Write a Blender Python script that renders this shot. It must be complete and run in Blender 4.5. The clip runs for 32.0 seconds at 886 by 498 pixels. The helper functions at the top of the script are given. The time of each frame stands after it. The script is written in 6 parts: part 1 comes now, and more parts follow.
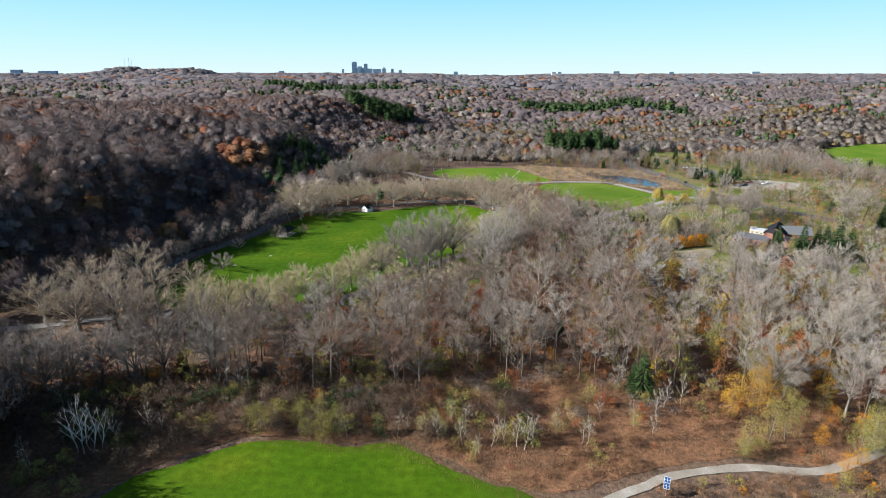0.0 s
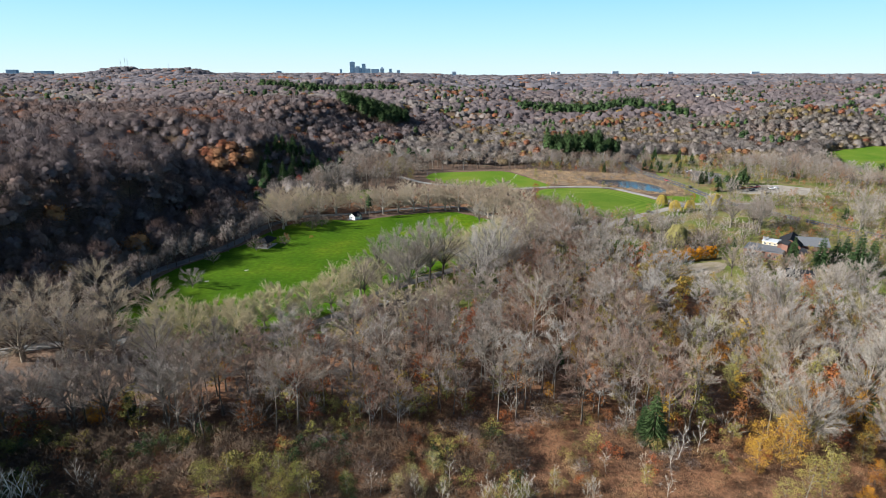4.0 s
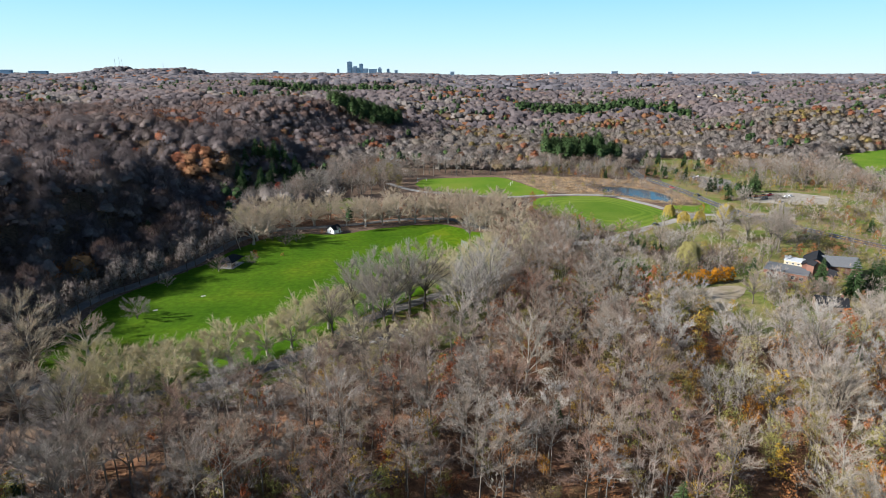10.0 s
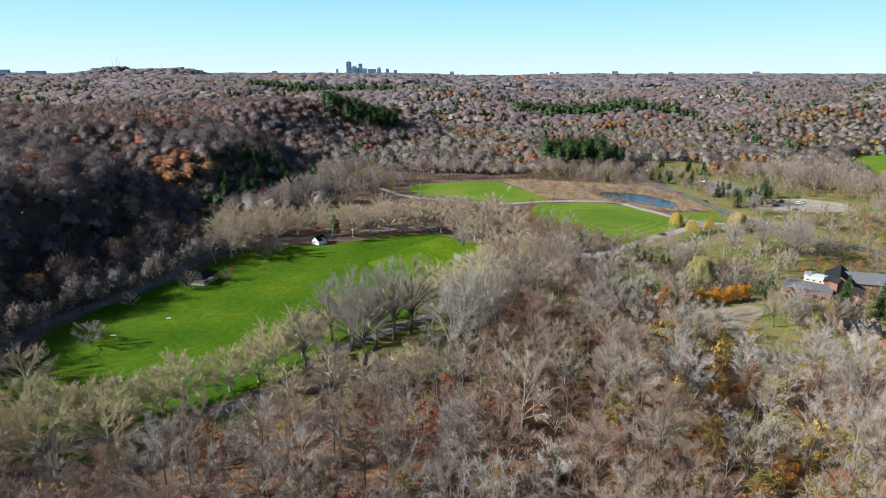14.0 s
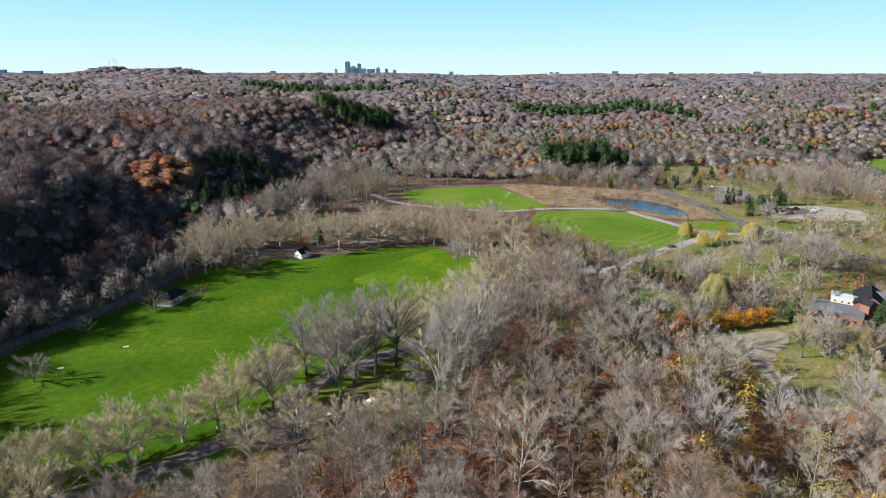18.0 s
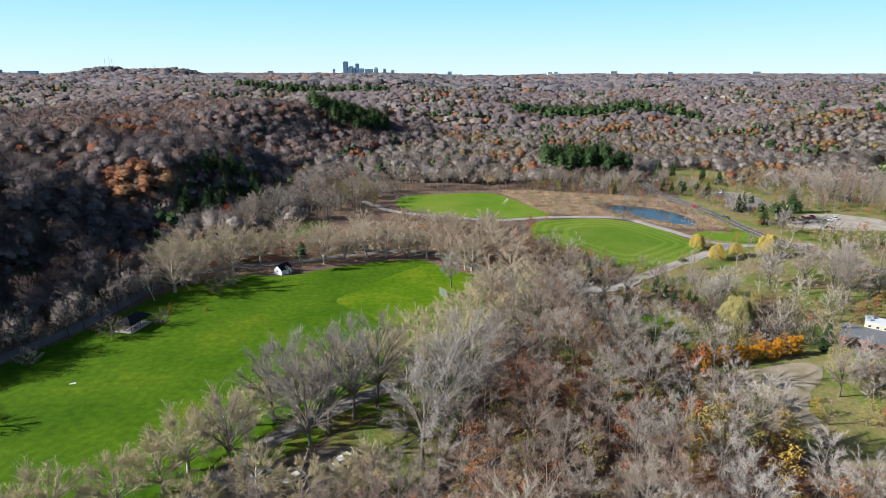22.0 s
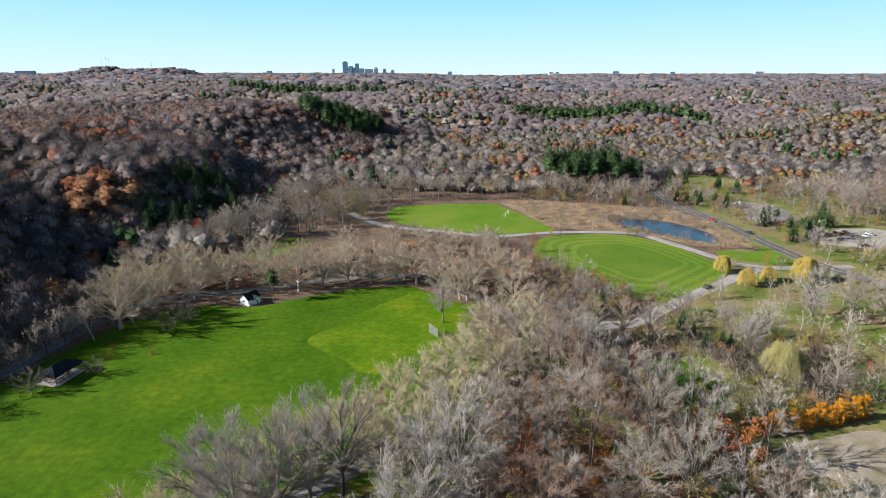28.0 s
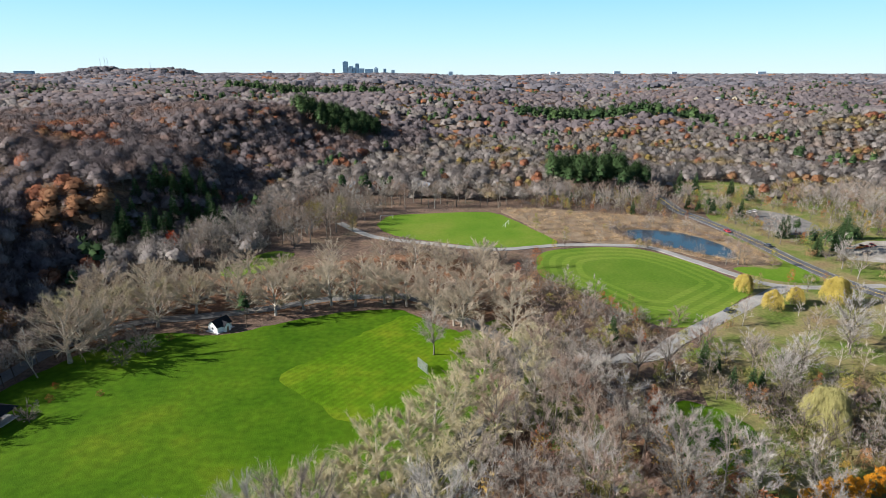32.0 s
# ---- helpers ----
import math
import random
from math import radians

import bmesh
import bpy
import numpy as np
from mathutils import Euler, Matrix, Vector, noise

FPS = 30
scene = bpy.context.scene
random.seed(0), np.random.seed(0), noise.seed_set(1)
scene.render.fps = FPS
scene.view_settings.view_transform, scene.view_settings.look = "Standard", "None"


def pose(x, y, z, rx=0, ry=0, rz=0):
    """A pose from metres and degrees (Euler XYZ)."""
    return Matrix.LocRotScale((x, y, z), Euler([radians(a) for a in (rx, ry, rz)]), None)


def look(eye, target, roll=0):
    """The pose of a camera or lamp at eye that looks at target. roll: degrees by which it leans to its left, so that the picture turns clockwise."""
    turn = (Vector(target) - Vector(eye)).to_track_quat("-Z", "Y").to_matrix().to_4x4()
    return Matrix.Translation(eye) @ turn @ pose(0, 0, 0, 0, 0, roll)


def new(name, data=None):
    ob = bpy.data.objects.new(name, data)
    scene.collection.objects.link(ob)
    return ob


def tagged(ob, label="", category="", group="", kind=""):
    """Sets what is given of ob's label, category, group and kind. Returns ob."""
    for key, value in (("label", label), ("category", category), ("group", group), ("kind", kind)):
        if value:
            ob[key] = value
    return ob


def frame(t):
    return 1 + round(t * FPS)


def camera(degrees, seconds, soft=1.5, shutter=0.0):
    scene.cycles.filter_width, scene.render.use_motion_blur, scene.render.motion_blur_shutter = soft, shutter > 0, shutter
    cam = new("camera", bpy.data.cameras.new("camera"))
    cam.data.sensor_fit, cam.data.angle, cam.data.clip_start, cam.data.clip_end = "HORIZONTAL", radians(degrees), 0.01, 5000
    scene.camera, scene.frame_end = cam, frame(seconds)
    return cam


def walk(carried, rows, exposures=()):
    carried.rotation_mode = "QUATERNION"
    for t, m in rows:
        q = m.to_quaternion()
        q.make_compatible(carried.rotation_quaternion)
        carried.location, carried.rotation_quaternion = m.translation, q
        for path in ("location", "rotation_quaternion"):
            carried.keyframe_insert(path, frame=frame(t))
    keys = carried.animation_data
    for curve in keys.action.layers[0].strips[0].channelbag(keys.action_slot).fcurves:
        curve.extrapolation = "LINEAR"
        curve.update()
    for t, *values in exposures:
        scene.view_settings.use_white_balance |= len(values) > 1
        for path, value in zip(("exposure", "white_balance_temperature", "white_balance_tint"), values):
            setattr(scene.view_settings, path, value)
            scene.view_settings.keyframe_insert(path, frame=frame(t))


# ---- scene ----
cam = camera(75.04, 32.0, soft=0.75)
PATH = [(0, 0.0, 0.0, 80.0, 0.0), (4, 3.8, 20.0, 79.9, -0.11), (8, 7.8, 39.7, 79.8, -0.22), (12, 11.8, 59.5, 79.7, -0.22),
        (16, 15.4, 80.1, 79.7, -0.21), (20, 18.3, 101.5, 79.7, -0.3), (24, 20.8, 122.9, 79.7, -0.39),
        (28, 23.2, 144.6, 79.8, -0.29), (32, 26.2, 167.3, 79.9, -0.19)]
walk(cam, [(t, pose(x, y, z, 90 - 17.07, 0, yaw)) for t, x, y, z, yaw in PATH], [(0, 1.22, 6250, 11), (32, 1.22, 6250, 11)])

# ---- sky and sun ----
SUN_EL, SUN_AZ = 27.0, 262.5          # degrees; azimuth from +y towards +x
world = bpy.data.worlds.new("sky")
scene.world = world
world.use_nodes = True
wn = world.node_tree
sky = wn.nodes.new("ShaderNodeTexSky")
sky.sky_type = "NISHITA"
sky.sun_disc = False
sky.sun_elevation, sky.sun_rotation = radians(SUN_EL), radians(SUN_AZ)
sky.air_density, sky.dust_density, sky.ozone_density = 1.0, 0.2, 2.0
bg = wn.nodes["Background"]
bg.inputs["Strength"].default_value = 0.046
# pale cyan haze band that brightens the lowest sky
co, sx, rp, sc = wn.nodes.new("ShaderNodeTexCoord"), wn.nodes.new("ShaderNodeSeparateXYZ"), wn.nodes.new("ShaderNodeValToRGB"), wn.nodes.new("ShaderNodeVectorMath")
wn.links.new(co.outputs["Generated"], sx.inputs[0]), wn.links.new(sx.outputs["Z"], rp.inputs["Fac"])
while len(rp.color_ramp.elements) < 3:
    rp.color_ramp.elements.new(0.5)
for e, (p_, c_) in zip(rp.color_ramp.elements, ((0.0, (0.70, 0.90, 0.94)), (0.05, (0.52, 0.85, 0.97)), (0.14, (0.27, 0.68, 0.96)))):
    e.position, e.color = p_, (*c_, 1)
sc.operation = "SCALE"
sc.inputs["Scale"].default_value = 10.6
wn.links.new(rp.outputs["Color"], sc.inputs[0])
fade, tone = wn.nodes.new("ShaderNodeMapRange"), wn.nodes.new("ShaderNodeMixRGB")
for k_, v_ in (("From Min", 0.12), ("From Max", 0.4), ("To Min", 0.9), ("To Max", 0.0)):
    fade.inputs[k_].default_value = v_
wn.links.new(sx.outputs["Z"], fade.inputs["Value"]), wn.links.new(fade.outputs["Result"], tone.inputs["Fac"])
wn.links.new(sky.outputs["Color"], tone.inputs["Color1"]), wn.links.new(sc.outputs["Vector"], tone.inputs["Color2"])
wn.links.new(tone.outputs["Color"], bg.inputs["Color"])
sun = new("sun", bpy.data.lights.new("sun", "SUN"))
sun.data.energy, sun.data.angle, sun.data.color = 5.0, radians(0.55), (1.0, 0.95, 0.87)
sdir = Vector((math.sin(radians(SUN_AZ)) * math.cos(radians(SUN_EL)), math.cos(radians(SUN_AZ)) * math.cos(radians(SUN_EL)), math.sin(radians(SUN_EL))))
sun.matrix_world = look(sdir * 300 + Vector((0, 200, 0)), (0, 200, 0))

# ---- materials ----
def material(name, stops, scale=0.2, rough=0.95, bump=0.0, bump_scale=3.0, drive="noise", fine=8.0, fine_amount=0.35, metal=0.0, spec=0.05, warp=None, stripe=None):
    """A procedural surface: a ramp of colours over broad noise or over a per-thing random number, with finer grain on top."""
    m = bpy.data.materials.new(name)
    m.use_nodes = True
    n, l = m.node_tree.nodes, m.node_tree.links
    shader = n["Principled BSDF"]
    geo = n.new("ShaderNodeNewGeometry")
    where = geo.outputs["Position"]
    if warp:
        mp = n.new("ShaderNodeMapping")
        mp.inputs["Scale"].default_value = warp
        l.new(where, mp.inputs["Vector"])
        where = mp.outputs["Vector"]
    broad = n.new("ShaderNodeTexNoise")
    broad.inputs["Scale"].default_value, broad.inputs["Detail"].default_value, broad.inputs["Roughness"].default_value = scale, 5, 0.6
    l.new(where, broad.inputs["Vector"])
    fac = broad.outputs["Fac"]
    if drive == "random":
        info, att = n.new("ShaderNodeObjectInfo"), n.new("ShaderNodeAttribute")
        att.attribute_name = "tint"
        add, fr = n.new("ShaderNodeMath"), n.new("ShaderNodeMath")
        l.new(info.outputs["Random"], add.inputs[0]), l.new(att.outputs["Fac"], add.inputs[1])
        fr.operation = "FRACT"
        l.new(add.outputs[0], fr.inputs[0])
        fac = fr.outputs[0]
    else:
        st = n.new("ShaderNodeMapRange")
        st.inputs["From Min"].default_value, st.inputs["From Max"].default_value = 0.3, 0.7
        l.new(fac, st.inputs["Value"])
        fac = st.outputs["Result"]
    ramp = n.new("ShaderNodeValToRGB")
    while len(ramp.color_ramp.elements) < len(stops):
        ramp.color_ramp.elements.new(0.5)
    for e, (p, c) in zip(ramp.color_ramp.elements, stops):
        e.position, e.color = p, (*c, 1)
    l.new(fac, ramp.inputs["Fac"])
    grain = n.new("ShaderNodeTexNoise")
    grain.inputs["Scale"].default_value, grain.inputs["Detail"].default_value = fine, 4
    l.new(where, grain.inputs["Vector"])
    val = n.new("ShaderNodeMapRange")
    val.inputs["From Min"].default_value, val.inputs["From Max"].default_value = 0.25, 0.75
    val.inputs["To Min"].default_value, val.inputs["To Max"].default_value = 1 - fine_amount, 1 + fine_amount
    l.new(grain.outputs["Fac"], val.inputs["Value"])
    hsv = n.new("ShaderNodeHueSaturation")
    if stripe:
        sm, wv, mul = n.new("ShaderNodeMapping"), n.new("ShaderNodeTexWave"), n.new("ShaderNodeMath")
        sm.inputs["Rotation"].default_value = (0, 0, radians(stripe[1]))
        wv.inputs["Scale"].default_value, wv.inputs["Distortion"].default_value, wv.inputs["Detail"].default_value = 0.314 / stripe[0], 1.2, 1
        wv.bands_direction = "Y"
        sw = n.new("ShaderNodeMapRange")
        sw.inputs["To Min"].default_value, sw.inputs["To Max"].default_value = 0.93, 1.05
        mul.operation = "MULTIPLY"
        l.new(geo.outputs["Position"], sm.inputs["Vector"]), l.new(sm.outputs["Vector"], wv.inputs["Vector"])
        l.new(wv.outputs["Fac"], sw.inputs["Value"]), l.new(sw.outputs["Result"], mul.inputs[0]), l.new(val.outputs["Result"], mul.inputs[1])
        val_out = mul.outputs[0]
    else:
        val_out = val.outputs["Result"]
    l.new(ramp.outputs["Color"], hsv.inputs["Color"]), l.new(val_out, hsv.inputs["Value"])
    l.new(hsv.outputs["Color"], shader.inputs["Base Color"])
    shader.inputs["Roughness"].default_value, shader.inputs["Metallic"].default_value = rough, metal
    shader.inputs["Specular IOR Level"].default_value = spec
    if bump:
        b, bn = n.new("ShaderNodeBump"), n.new("ShaderNodeTexNoise")
        bn.inputs["Scale"].default_value, bn.inputs["Detail"].default_value = bump_scale, 4
        l.new(where, bn.inputs["Vector"])
        b.inputs["Strength"].default_value, b.inputs["Distance"].default_value = bump, 1.0 / bump_scale
        l.new(bn.outputs["Fac"], b.inputs["Height"]), l.new(b.outputs["Normal"], shader.inputs["Normal"])
    return m


M_LITTER = material("leaf_litter", [(0.0, (0.08, 0.06, 0.05)), (0.35, (0.115, 0.08, 0.06)), (0.6, (0.15, 0.1, 0.07)), (1.0, (0.1, 0.082, 0.055))], 0.06, fine=0.9, fine_amount=0.5, bump=0.6, bump_scale=2.0)
M_WOODFLOOR = material("russet_litter", [(0.0, (0.07, 0.045, 0.03)), (0.35, (0.13, 0.075, 0.045)), (0.65, (0.2, 0.105, 0.06)), (1.0, (0.12, 0.085, 0.045))], 0.09, fine=0.9, fine_amount=0.5, bump=0.6, bump_scale=2.0)
M_GRASS = material("lawn_grass", [(0.0, (0.03, 0.077, 0.002)), (0.35, (0.042, 0.094, 0.003)), (0.65, (0.055, 0.108, 0.004)), (1.0, (0.085, 0.124, 0.006))], 0.035, fine=0.5, fine_amount=0.28, bump=0.28, bump_scale=3.0)
M_MEADOW = material("meadow_grass", [(0.0, (0.07, 0.145, 0.01)), (0.5, (0.10, 0.165, 0.016)), (1.0, (0.15, 0.18, 0.028))], 0.03, fine=0.8, fine_amount=0.15, bump=0.4, bump_scale=4.0)
M_WORN = material("worn_grass", [(0.0, (0.046, 0.105, 0.002)), (0.5, (0.07, 0.132, 0.004)), (1.0, (0.125, 0.16, 0.008))], 0.06, fine=0.5, fine_amount=0.25, bump=0.3, bump_scale=3.0, stripe=(1.7, -52))
M_PARK = material("park_grass", [(0.0, (0.075, 0.125, 0.018)), (0.35, (0.12, 0.14, 0.036)), (0.6, (0.18, 0.158, 0.068)), (1.0, (0.18, 0.125, 0.07))], 0.06, fine=1.0, fine_amount=0.3, bump=0.5, bump_scale=3.0)
M_STRIPES = material("mown_grass", [(0.0, (0.085, 0.15, 0.014)), (0.5, (0.11, 0.17, 0.02)), (1.0, (0.15, 0.19, 0.03))], 0.03, fine=0.8, fine_amount=0.12, bump=0.3, bump_scale=4.0, stripe=(2.6, 24))
M_STRIPE_DARK = material("mown_grass_laid_over", [(0.0, (0.062, 0.122, 0.01)), (0.5, (0.084, 0.14, 0.015)), (1.0, (0.115, 0.158, 0.022))], 0.03, fine=0.8, fine_amount=0.15, bump=0.3, bump_scale=4.0)
M_ROUGHGRASS = material("rough_grass", [(0.0, (0.06, 0.11, 0.02)), (0.5, (0.12, 0.13, 0.035)), (1.0, (0.17, 0.13, 0.05))], 0.12, fine=1.5, fine_amount=0.35, bump=0.6, bump_scale=3.0)
M_VERGE = material("verge_grass", [(0.0, (0.055, 0.11, 0.008)), (0.4, (0.09, 0.13, 0.015)), (0.65, (0.14, 0.12, 0.035)), (1.0, (0.17, 0.10, 0.05))], 0.15, fine=1.5, fine_amount=0.3, bump=0.5, bump_scale=3.0)
M_REED = material("reed_ground", [(0.0, (0.12, 0.085, 0.055)), (0.5, (0.2, 0.145, 0.095)), (1.0, (0.26, 0.2, 0.135))], 0.15, fine=2.0, fine_amount=0.3, bump=0.6, bump_scale=3.0)
M_ASPHALT = material("worn_asphalt", [(0.0, (0.11, 0.105, 0.10)), (0.6, (0.17, 0.16, 0.15)), (1.0, (0.24, 0.21, 0.17))], 0.12, fine=3.0, fine_amount=0.2, bump=0.1)
M_BAYGRIT = material("gritty_bay", [(0.0, (0.08, 0.06, 0.045)), (0.5, (0.13, 0.11, 0.09)), (1.0, (0.17, 0.14, 0.11))], 0.2, fine=2.0, fine_amount=0.3, bump=0.2)
M_PATH = material("pale_path_asphalt", [(0.0, (0.20, 0.19, 0.175)), (0.6, (0.26, 0.25, 0.235)), (1.0, (0.33, 0.305, 0.27))], 0.12, fine=3.0, fine_amount=0.2, bump=0.1)
M_PARKROAD = material("park_road_asphalt", [(0.0, (0.095, 0.092, 0.088)), (0.6, (0.14, 0.135, 0.128)), (1.0, (0.195, 0.175, 0.15))], 0.12, fine=3.0, fine_amount=0.2, bump=0.1)
M_ROADDARK = material("road_asphalt", [(0.0, (0.07, 0.07, 0.075)), (1.0, (0.11, 0.11, 0.115))], 0.2, fine=3.0, fine_amount=0.15)
M_GRAVEL = material("pale_gravel", [(0.0, (0.21, 0.185, 0.15)), (0.6, (0.29, 0.265, 0.225)), (1.0, (0.36, 0.335, 0.30))], 0.15, fine=3.0, fine_amount=0.2, bump=0.3)
M_TANGRAVEL = material("tan_gravel", [(0.0, (0.15, 0.14, 0.07)), (0.4, (0.23, 0.195, 0.14)), (1.0, (0.31, 0.27, 0.22))], 0.12, fine=3.0, fine_amount=0.25, bump=0.3)
M_BARK = material("grey_bark", [(0.0, (0.09, 0.075, 0.06)), (0.5, (0.15, 0.13, 0.108)), (0.85, (0.2, 0.178, 0.15)), (1.0, (0.28, 0.255, 0.22))], drive="random", fine=3.0, bump=0.3)
M_BARKPALE = material("pale_bark", [(0.0, (0.30, 0.265, 0.215)), (0.5, (0.38, 0.345, 0.295)), (1.0, (0.27, 0.23, 0.175))], drive="random", fine=1.2, fine_amount=0.35)
M_PLANEBARK = material("plane_bark", [(0.0, (0.33, 0.30, 0.245)), (0.5, (0.42, 0.385, 0.325)), (1.0, (0.28, 0.24, 0.185))], drive="random", fine=1.2, fine_amount=0.35)
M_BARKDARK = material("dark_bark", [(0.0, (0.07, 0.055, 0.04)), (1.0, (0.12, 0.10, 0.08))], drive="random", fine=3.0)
M_WHITEBARK = material("white_bark", [(0.0, (0.58, 0.55, 0.49)), (1.0, (0.66, 0.63, 0.58))], drive="random", fine=1.2, fine_amount=0.25)
M_TWIG = material("brown_grey_twigs", [(0.0, (0.19, 0.155, 0.13)), (0.25, (0.29, 0.255, 0.22)), (0.4, (0.37, 0.335, 0.295)), (0.55, (0.25, 0.16, 0.12)), (0.7, (0.22, 0.155, 0.12)), (0.85, (0.32, 0.26, 0.205)), (1.0, (0.22, 0.18, 0.15))], drive="random", fine=0.5, fine_amount=0.25)
M_TWIGCOOL = material("ash_grey_twigs", [(0.0, (0.26, 0.225, 0.195)), (0.3, (0.32, 0.29, 0.26)), (0.5, (0.39, 0.36, 0.33)), (0.75, (0.28, 0.23, 0.195)), (1.0, (0.33, 0.28, 0.235))], drive="random", fine=0.5, fine_amount=0.25)
M_TWIGPALE = material("silver_twigs", [(0.0, (0.36, 0.325, 0.28)), (0.5, (0.32, 0.285, 0.24)), (1.0, (0.36, 0.305, 0.24))], drive="random", fine=0.5, fine_amount=0.15)
M_TWIGTAN = material("sycamore_twigs", [(0.0, (0.40, 0.345, 0.215)), (0.5, (0.46, 0.40, 0.255)), (1.0, (0.40, 0.355, 0.2))], drive="random", fine=0.5, fine_amount=0.2)
M_TWIGGROVE = material("grove_twigs", [(0.0, (0.33, 0.26, 0.185)), (0.4, (0.40, 0.33, 0.24)), (0.7, (0.36, 0.285, 0.215)), (1.0, (0.42, 0.355, 0.255))], drive="random", fine=0.5, fine_amount=0.2)
# Darker twigs: holds painted shade for the bluff foot, also used for dark thickets.
M_TWIGDARK = material("dark_shaded_twigs", [(0.0, (0.14, 0.11, 0.10)), (0.3, (0.18, 0.15, 0.135)), (0.55, (0.21, 0.18, 0.165)), (0.75, (0.18, 0.125, 0.10)), (1.0, (0.24, 0.21, 0.185))], drive="random", fine=0.4, fine_amount=0.2)
# Bluff crowns are darker and cooler: the slope's shade is painted into them.
M_CROWN_SHADE = material("shade_toned_bluff_crowns", [(0.0, (0.1, 0.08, 0.08)), (0.3, (0.12, 0.1, 0.1)), (0.55, (0.138, 0.117, 0.117)), (0.8, (0.15, 0.098, 0.08)), (1.0, (0.152, 0.128, 0.122))], drive="random", fine=0.9, fine_amount=0.32)
M_CROWN_GREY = material("valley_crowns", [(0.0, (0.14, 0.118, 0.107)), (0.3, (0.18, 0.157, 0.144)), (0.6, (0.21, 0.188, 0.173)), (0.8, (0.185, 0.14, 0.118)), (1.0, (0.175, 0.147, 0.126))], drive="random", fine=0.9, fine_amount=0.32)
M_CROWN_PALE = material("pale_crowns", [(0.0, (0.185, 0.163, 0.145)), (0.5, (0.16, 0.142, 0.125)), (1.0, (0.175, 0.15, 0.122))], drive="random", fine=0.9, fine_amount=0.32)
M_CROWN_TAN = material("tan_crowns", [(0.0, (0.178, 0.132, 0.0759)), (0.5, (0.191, 0.145, 0.0858)), (1.0, (0.158, 0.125, 0.066))], drive="random", fine=0.9, fine_amount=0.32)
# Plateau crowns lean to mauve grey: a little distance haze painted into the colour.
M_CROWN_FAR_HAZE = material("hazed_plateau_crowns", [(0.0, (0.115, 0.096, 0.098)), (0.3, (0.136, 0.114, 0.116)), (0.6, (0.152, 0.128, 0.128)), (0.8, (0.165, 0.112, 0.096)), (1.0, (0.165, 0.138, 0.13))], drive="random", fine=0.9, fine_amount=0.32)
# Skyline crowns are bluer still, with the far haze put into their base colour.
M_CROWN_DIST_HAZE = material("hazed_skyline_crowns", [(0.0, (0.105, 0.1, 0.112)), (0.3, (0.125, 0.116, 0.128)), (0.6, (0.14, 0.128, 0.138)), (0.8, (0.145, 0.114, 0.11)), (1.0, (0.15, 0.137, 0.137))], drive="random", fine=0.9, fine_amount=0.32)
M_RUSSET = material("russet_leaves", [(0.0, (0.22, 0.065, 0.03)), (0.4, (0.27, 0.10, 0.035)), (0.7, (0.24, 0.12, 0.05)), (1.0, (0.30, 0.09, 0.03))], drive="random", fine=0.8, fine_amount=0.3)
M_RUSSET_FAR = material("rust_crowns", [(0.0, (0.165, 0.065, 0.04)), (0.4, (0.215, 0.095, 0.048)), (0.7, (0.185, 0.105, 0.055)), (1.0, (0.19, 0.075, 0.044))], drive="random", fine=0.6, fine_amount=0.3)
M_RED = material("red_leaves", [(0.0, (0.42, 0.07, 0.025)), (1.0, (0.45, 0.11, 0.03))], drive="random", fine=0.8, fine_amount=0.3)
M_YELLOW = material("yellow_leaves", [(0.0, (0.36, 0.225, 0.03)), (0.5, (0.3, 0.2, 0.045)), (1.0, (0.38, 0.2, 0.025))], drive="random", fine=0.8, fine_amount=0.3)
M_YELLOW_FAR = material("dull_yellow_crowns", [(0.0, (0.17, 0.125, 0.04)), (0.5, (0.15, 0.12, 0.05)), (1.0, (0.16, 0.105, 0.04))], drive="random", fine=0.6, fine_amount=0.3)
M_ORANGE = material("orange_leaves", [(0.0, (0.42, 0.17, 0.012)), (0.5, (0.48, 0.22, 0.015)), (1.0, (0.36, 0.14, 0.015))], drive="random", fine=0.8, fine_amount=0.3)
M_OLIVE = material("olive_leaves", [(0.0, (0.16, 0.155, 0.04)), (0.5, (0.22, 0.20, 0.06)), (1.0, (0.24, 0.19, 0.055))], drive="random", fine=0.8, fine_amount=0.3)
M_WILLOW = material("willow_leaves", [(0.0, (0.27, 0.25, 0.10)), (1.0, (0.33, 0.295, 0.12))], drive="random", fine=0.8, fine_amount=0.3)
M_GOLDWILLOW = material("golden_willow_leaves", [(0.0, (0.36, 0.285, 0.07)), (1.0, (0.43, 0.33, 0.085))], drive="random", fine=0.8, fine_amount=0.25)
M_GREEN = material("conifer_needles", [(0.0, (0.028, 0.05, 0.02)), (0.5, (0.038, 0.066, 0.025)), (1.0, (0.052, 0.082, 0.03))], drive="random", fine=0.8, fine_amount=0.3)
M_BRUSH = material("dry_brush", [(0.0, (0.20, 0.11, 0.06)), (0.35, (0.27, 0.15, 0.08)), (0.6, (0.22, 0.17, 0.09)), (0.8, (0.17, 0.15, 0.06)), (1.0, (0.31, 0.2, 0.1))], drive="random", fine=0.8, fine_amount=0.3)
# Darker brush: painted shade under the wood and on the bank, also dark thicket.
M_DARKSHADEBRUSH = material("dark_shaded_brush", [(0.0, (0.075, 0.055, 0.042)), (0.5, (0.11, 0.08, 0.06)), (1.0, (0.14, 0.105, 0.075))], drive="random", fine=0.8, fine_amount=0.3)
M_REEDS = material("dry_reeds", [(0.0, (0.30, 0.19, 0.10)), (1.0, (0.42, 0.30, 0.17))], drive="random", fine=0.8, fine_amount=0.3)

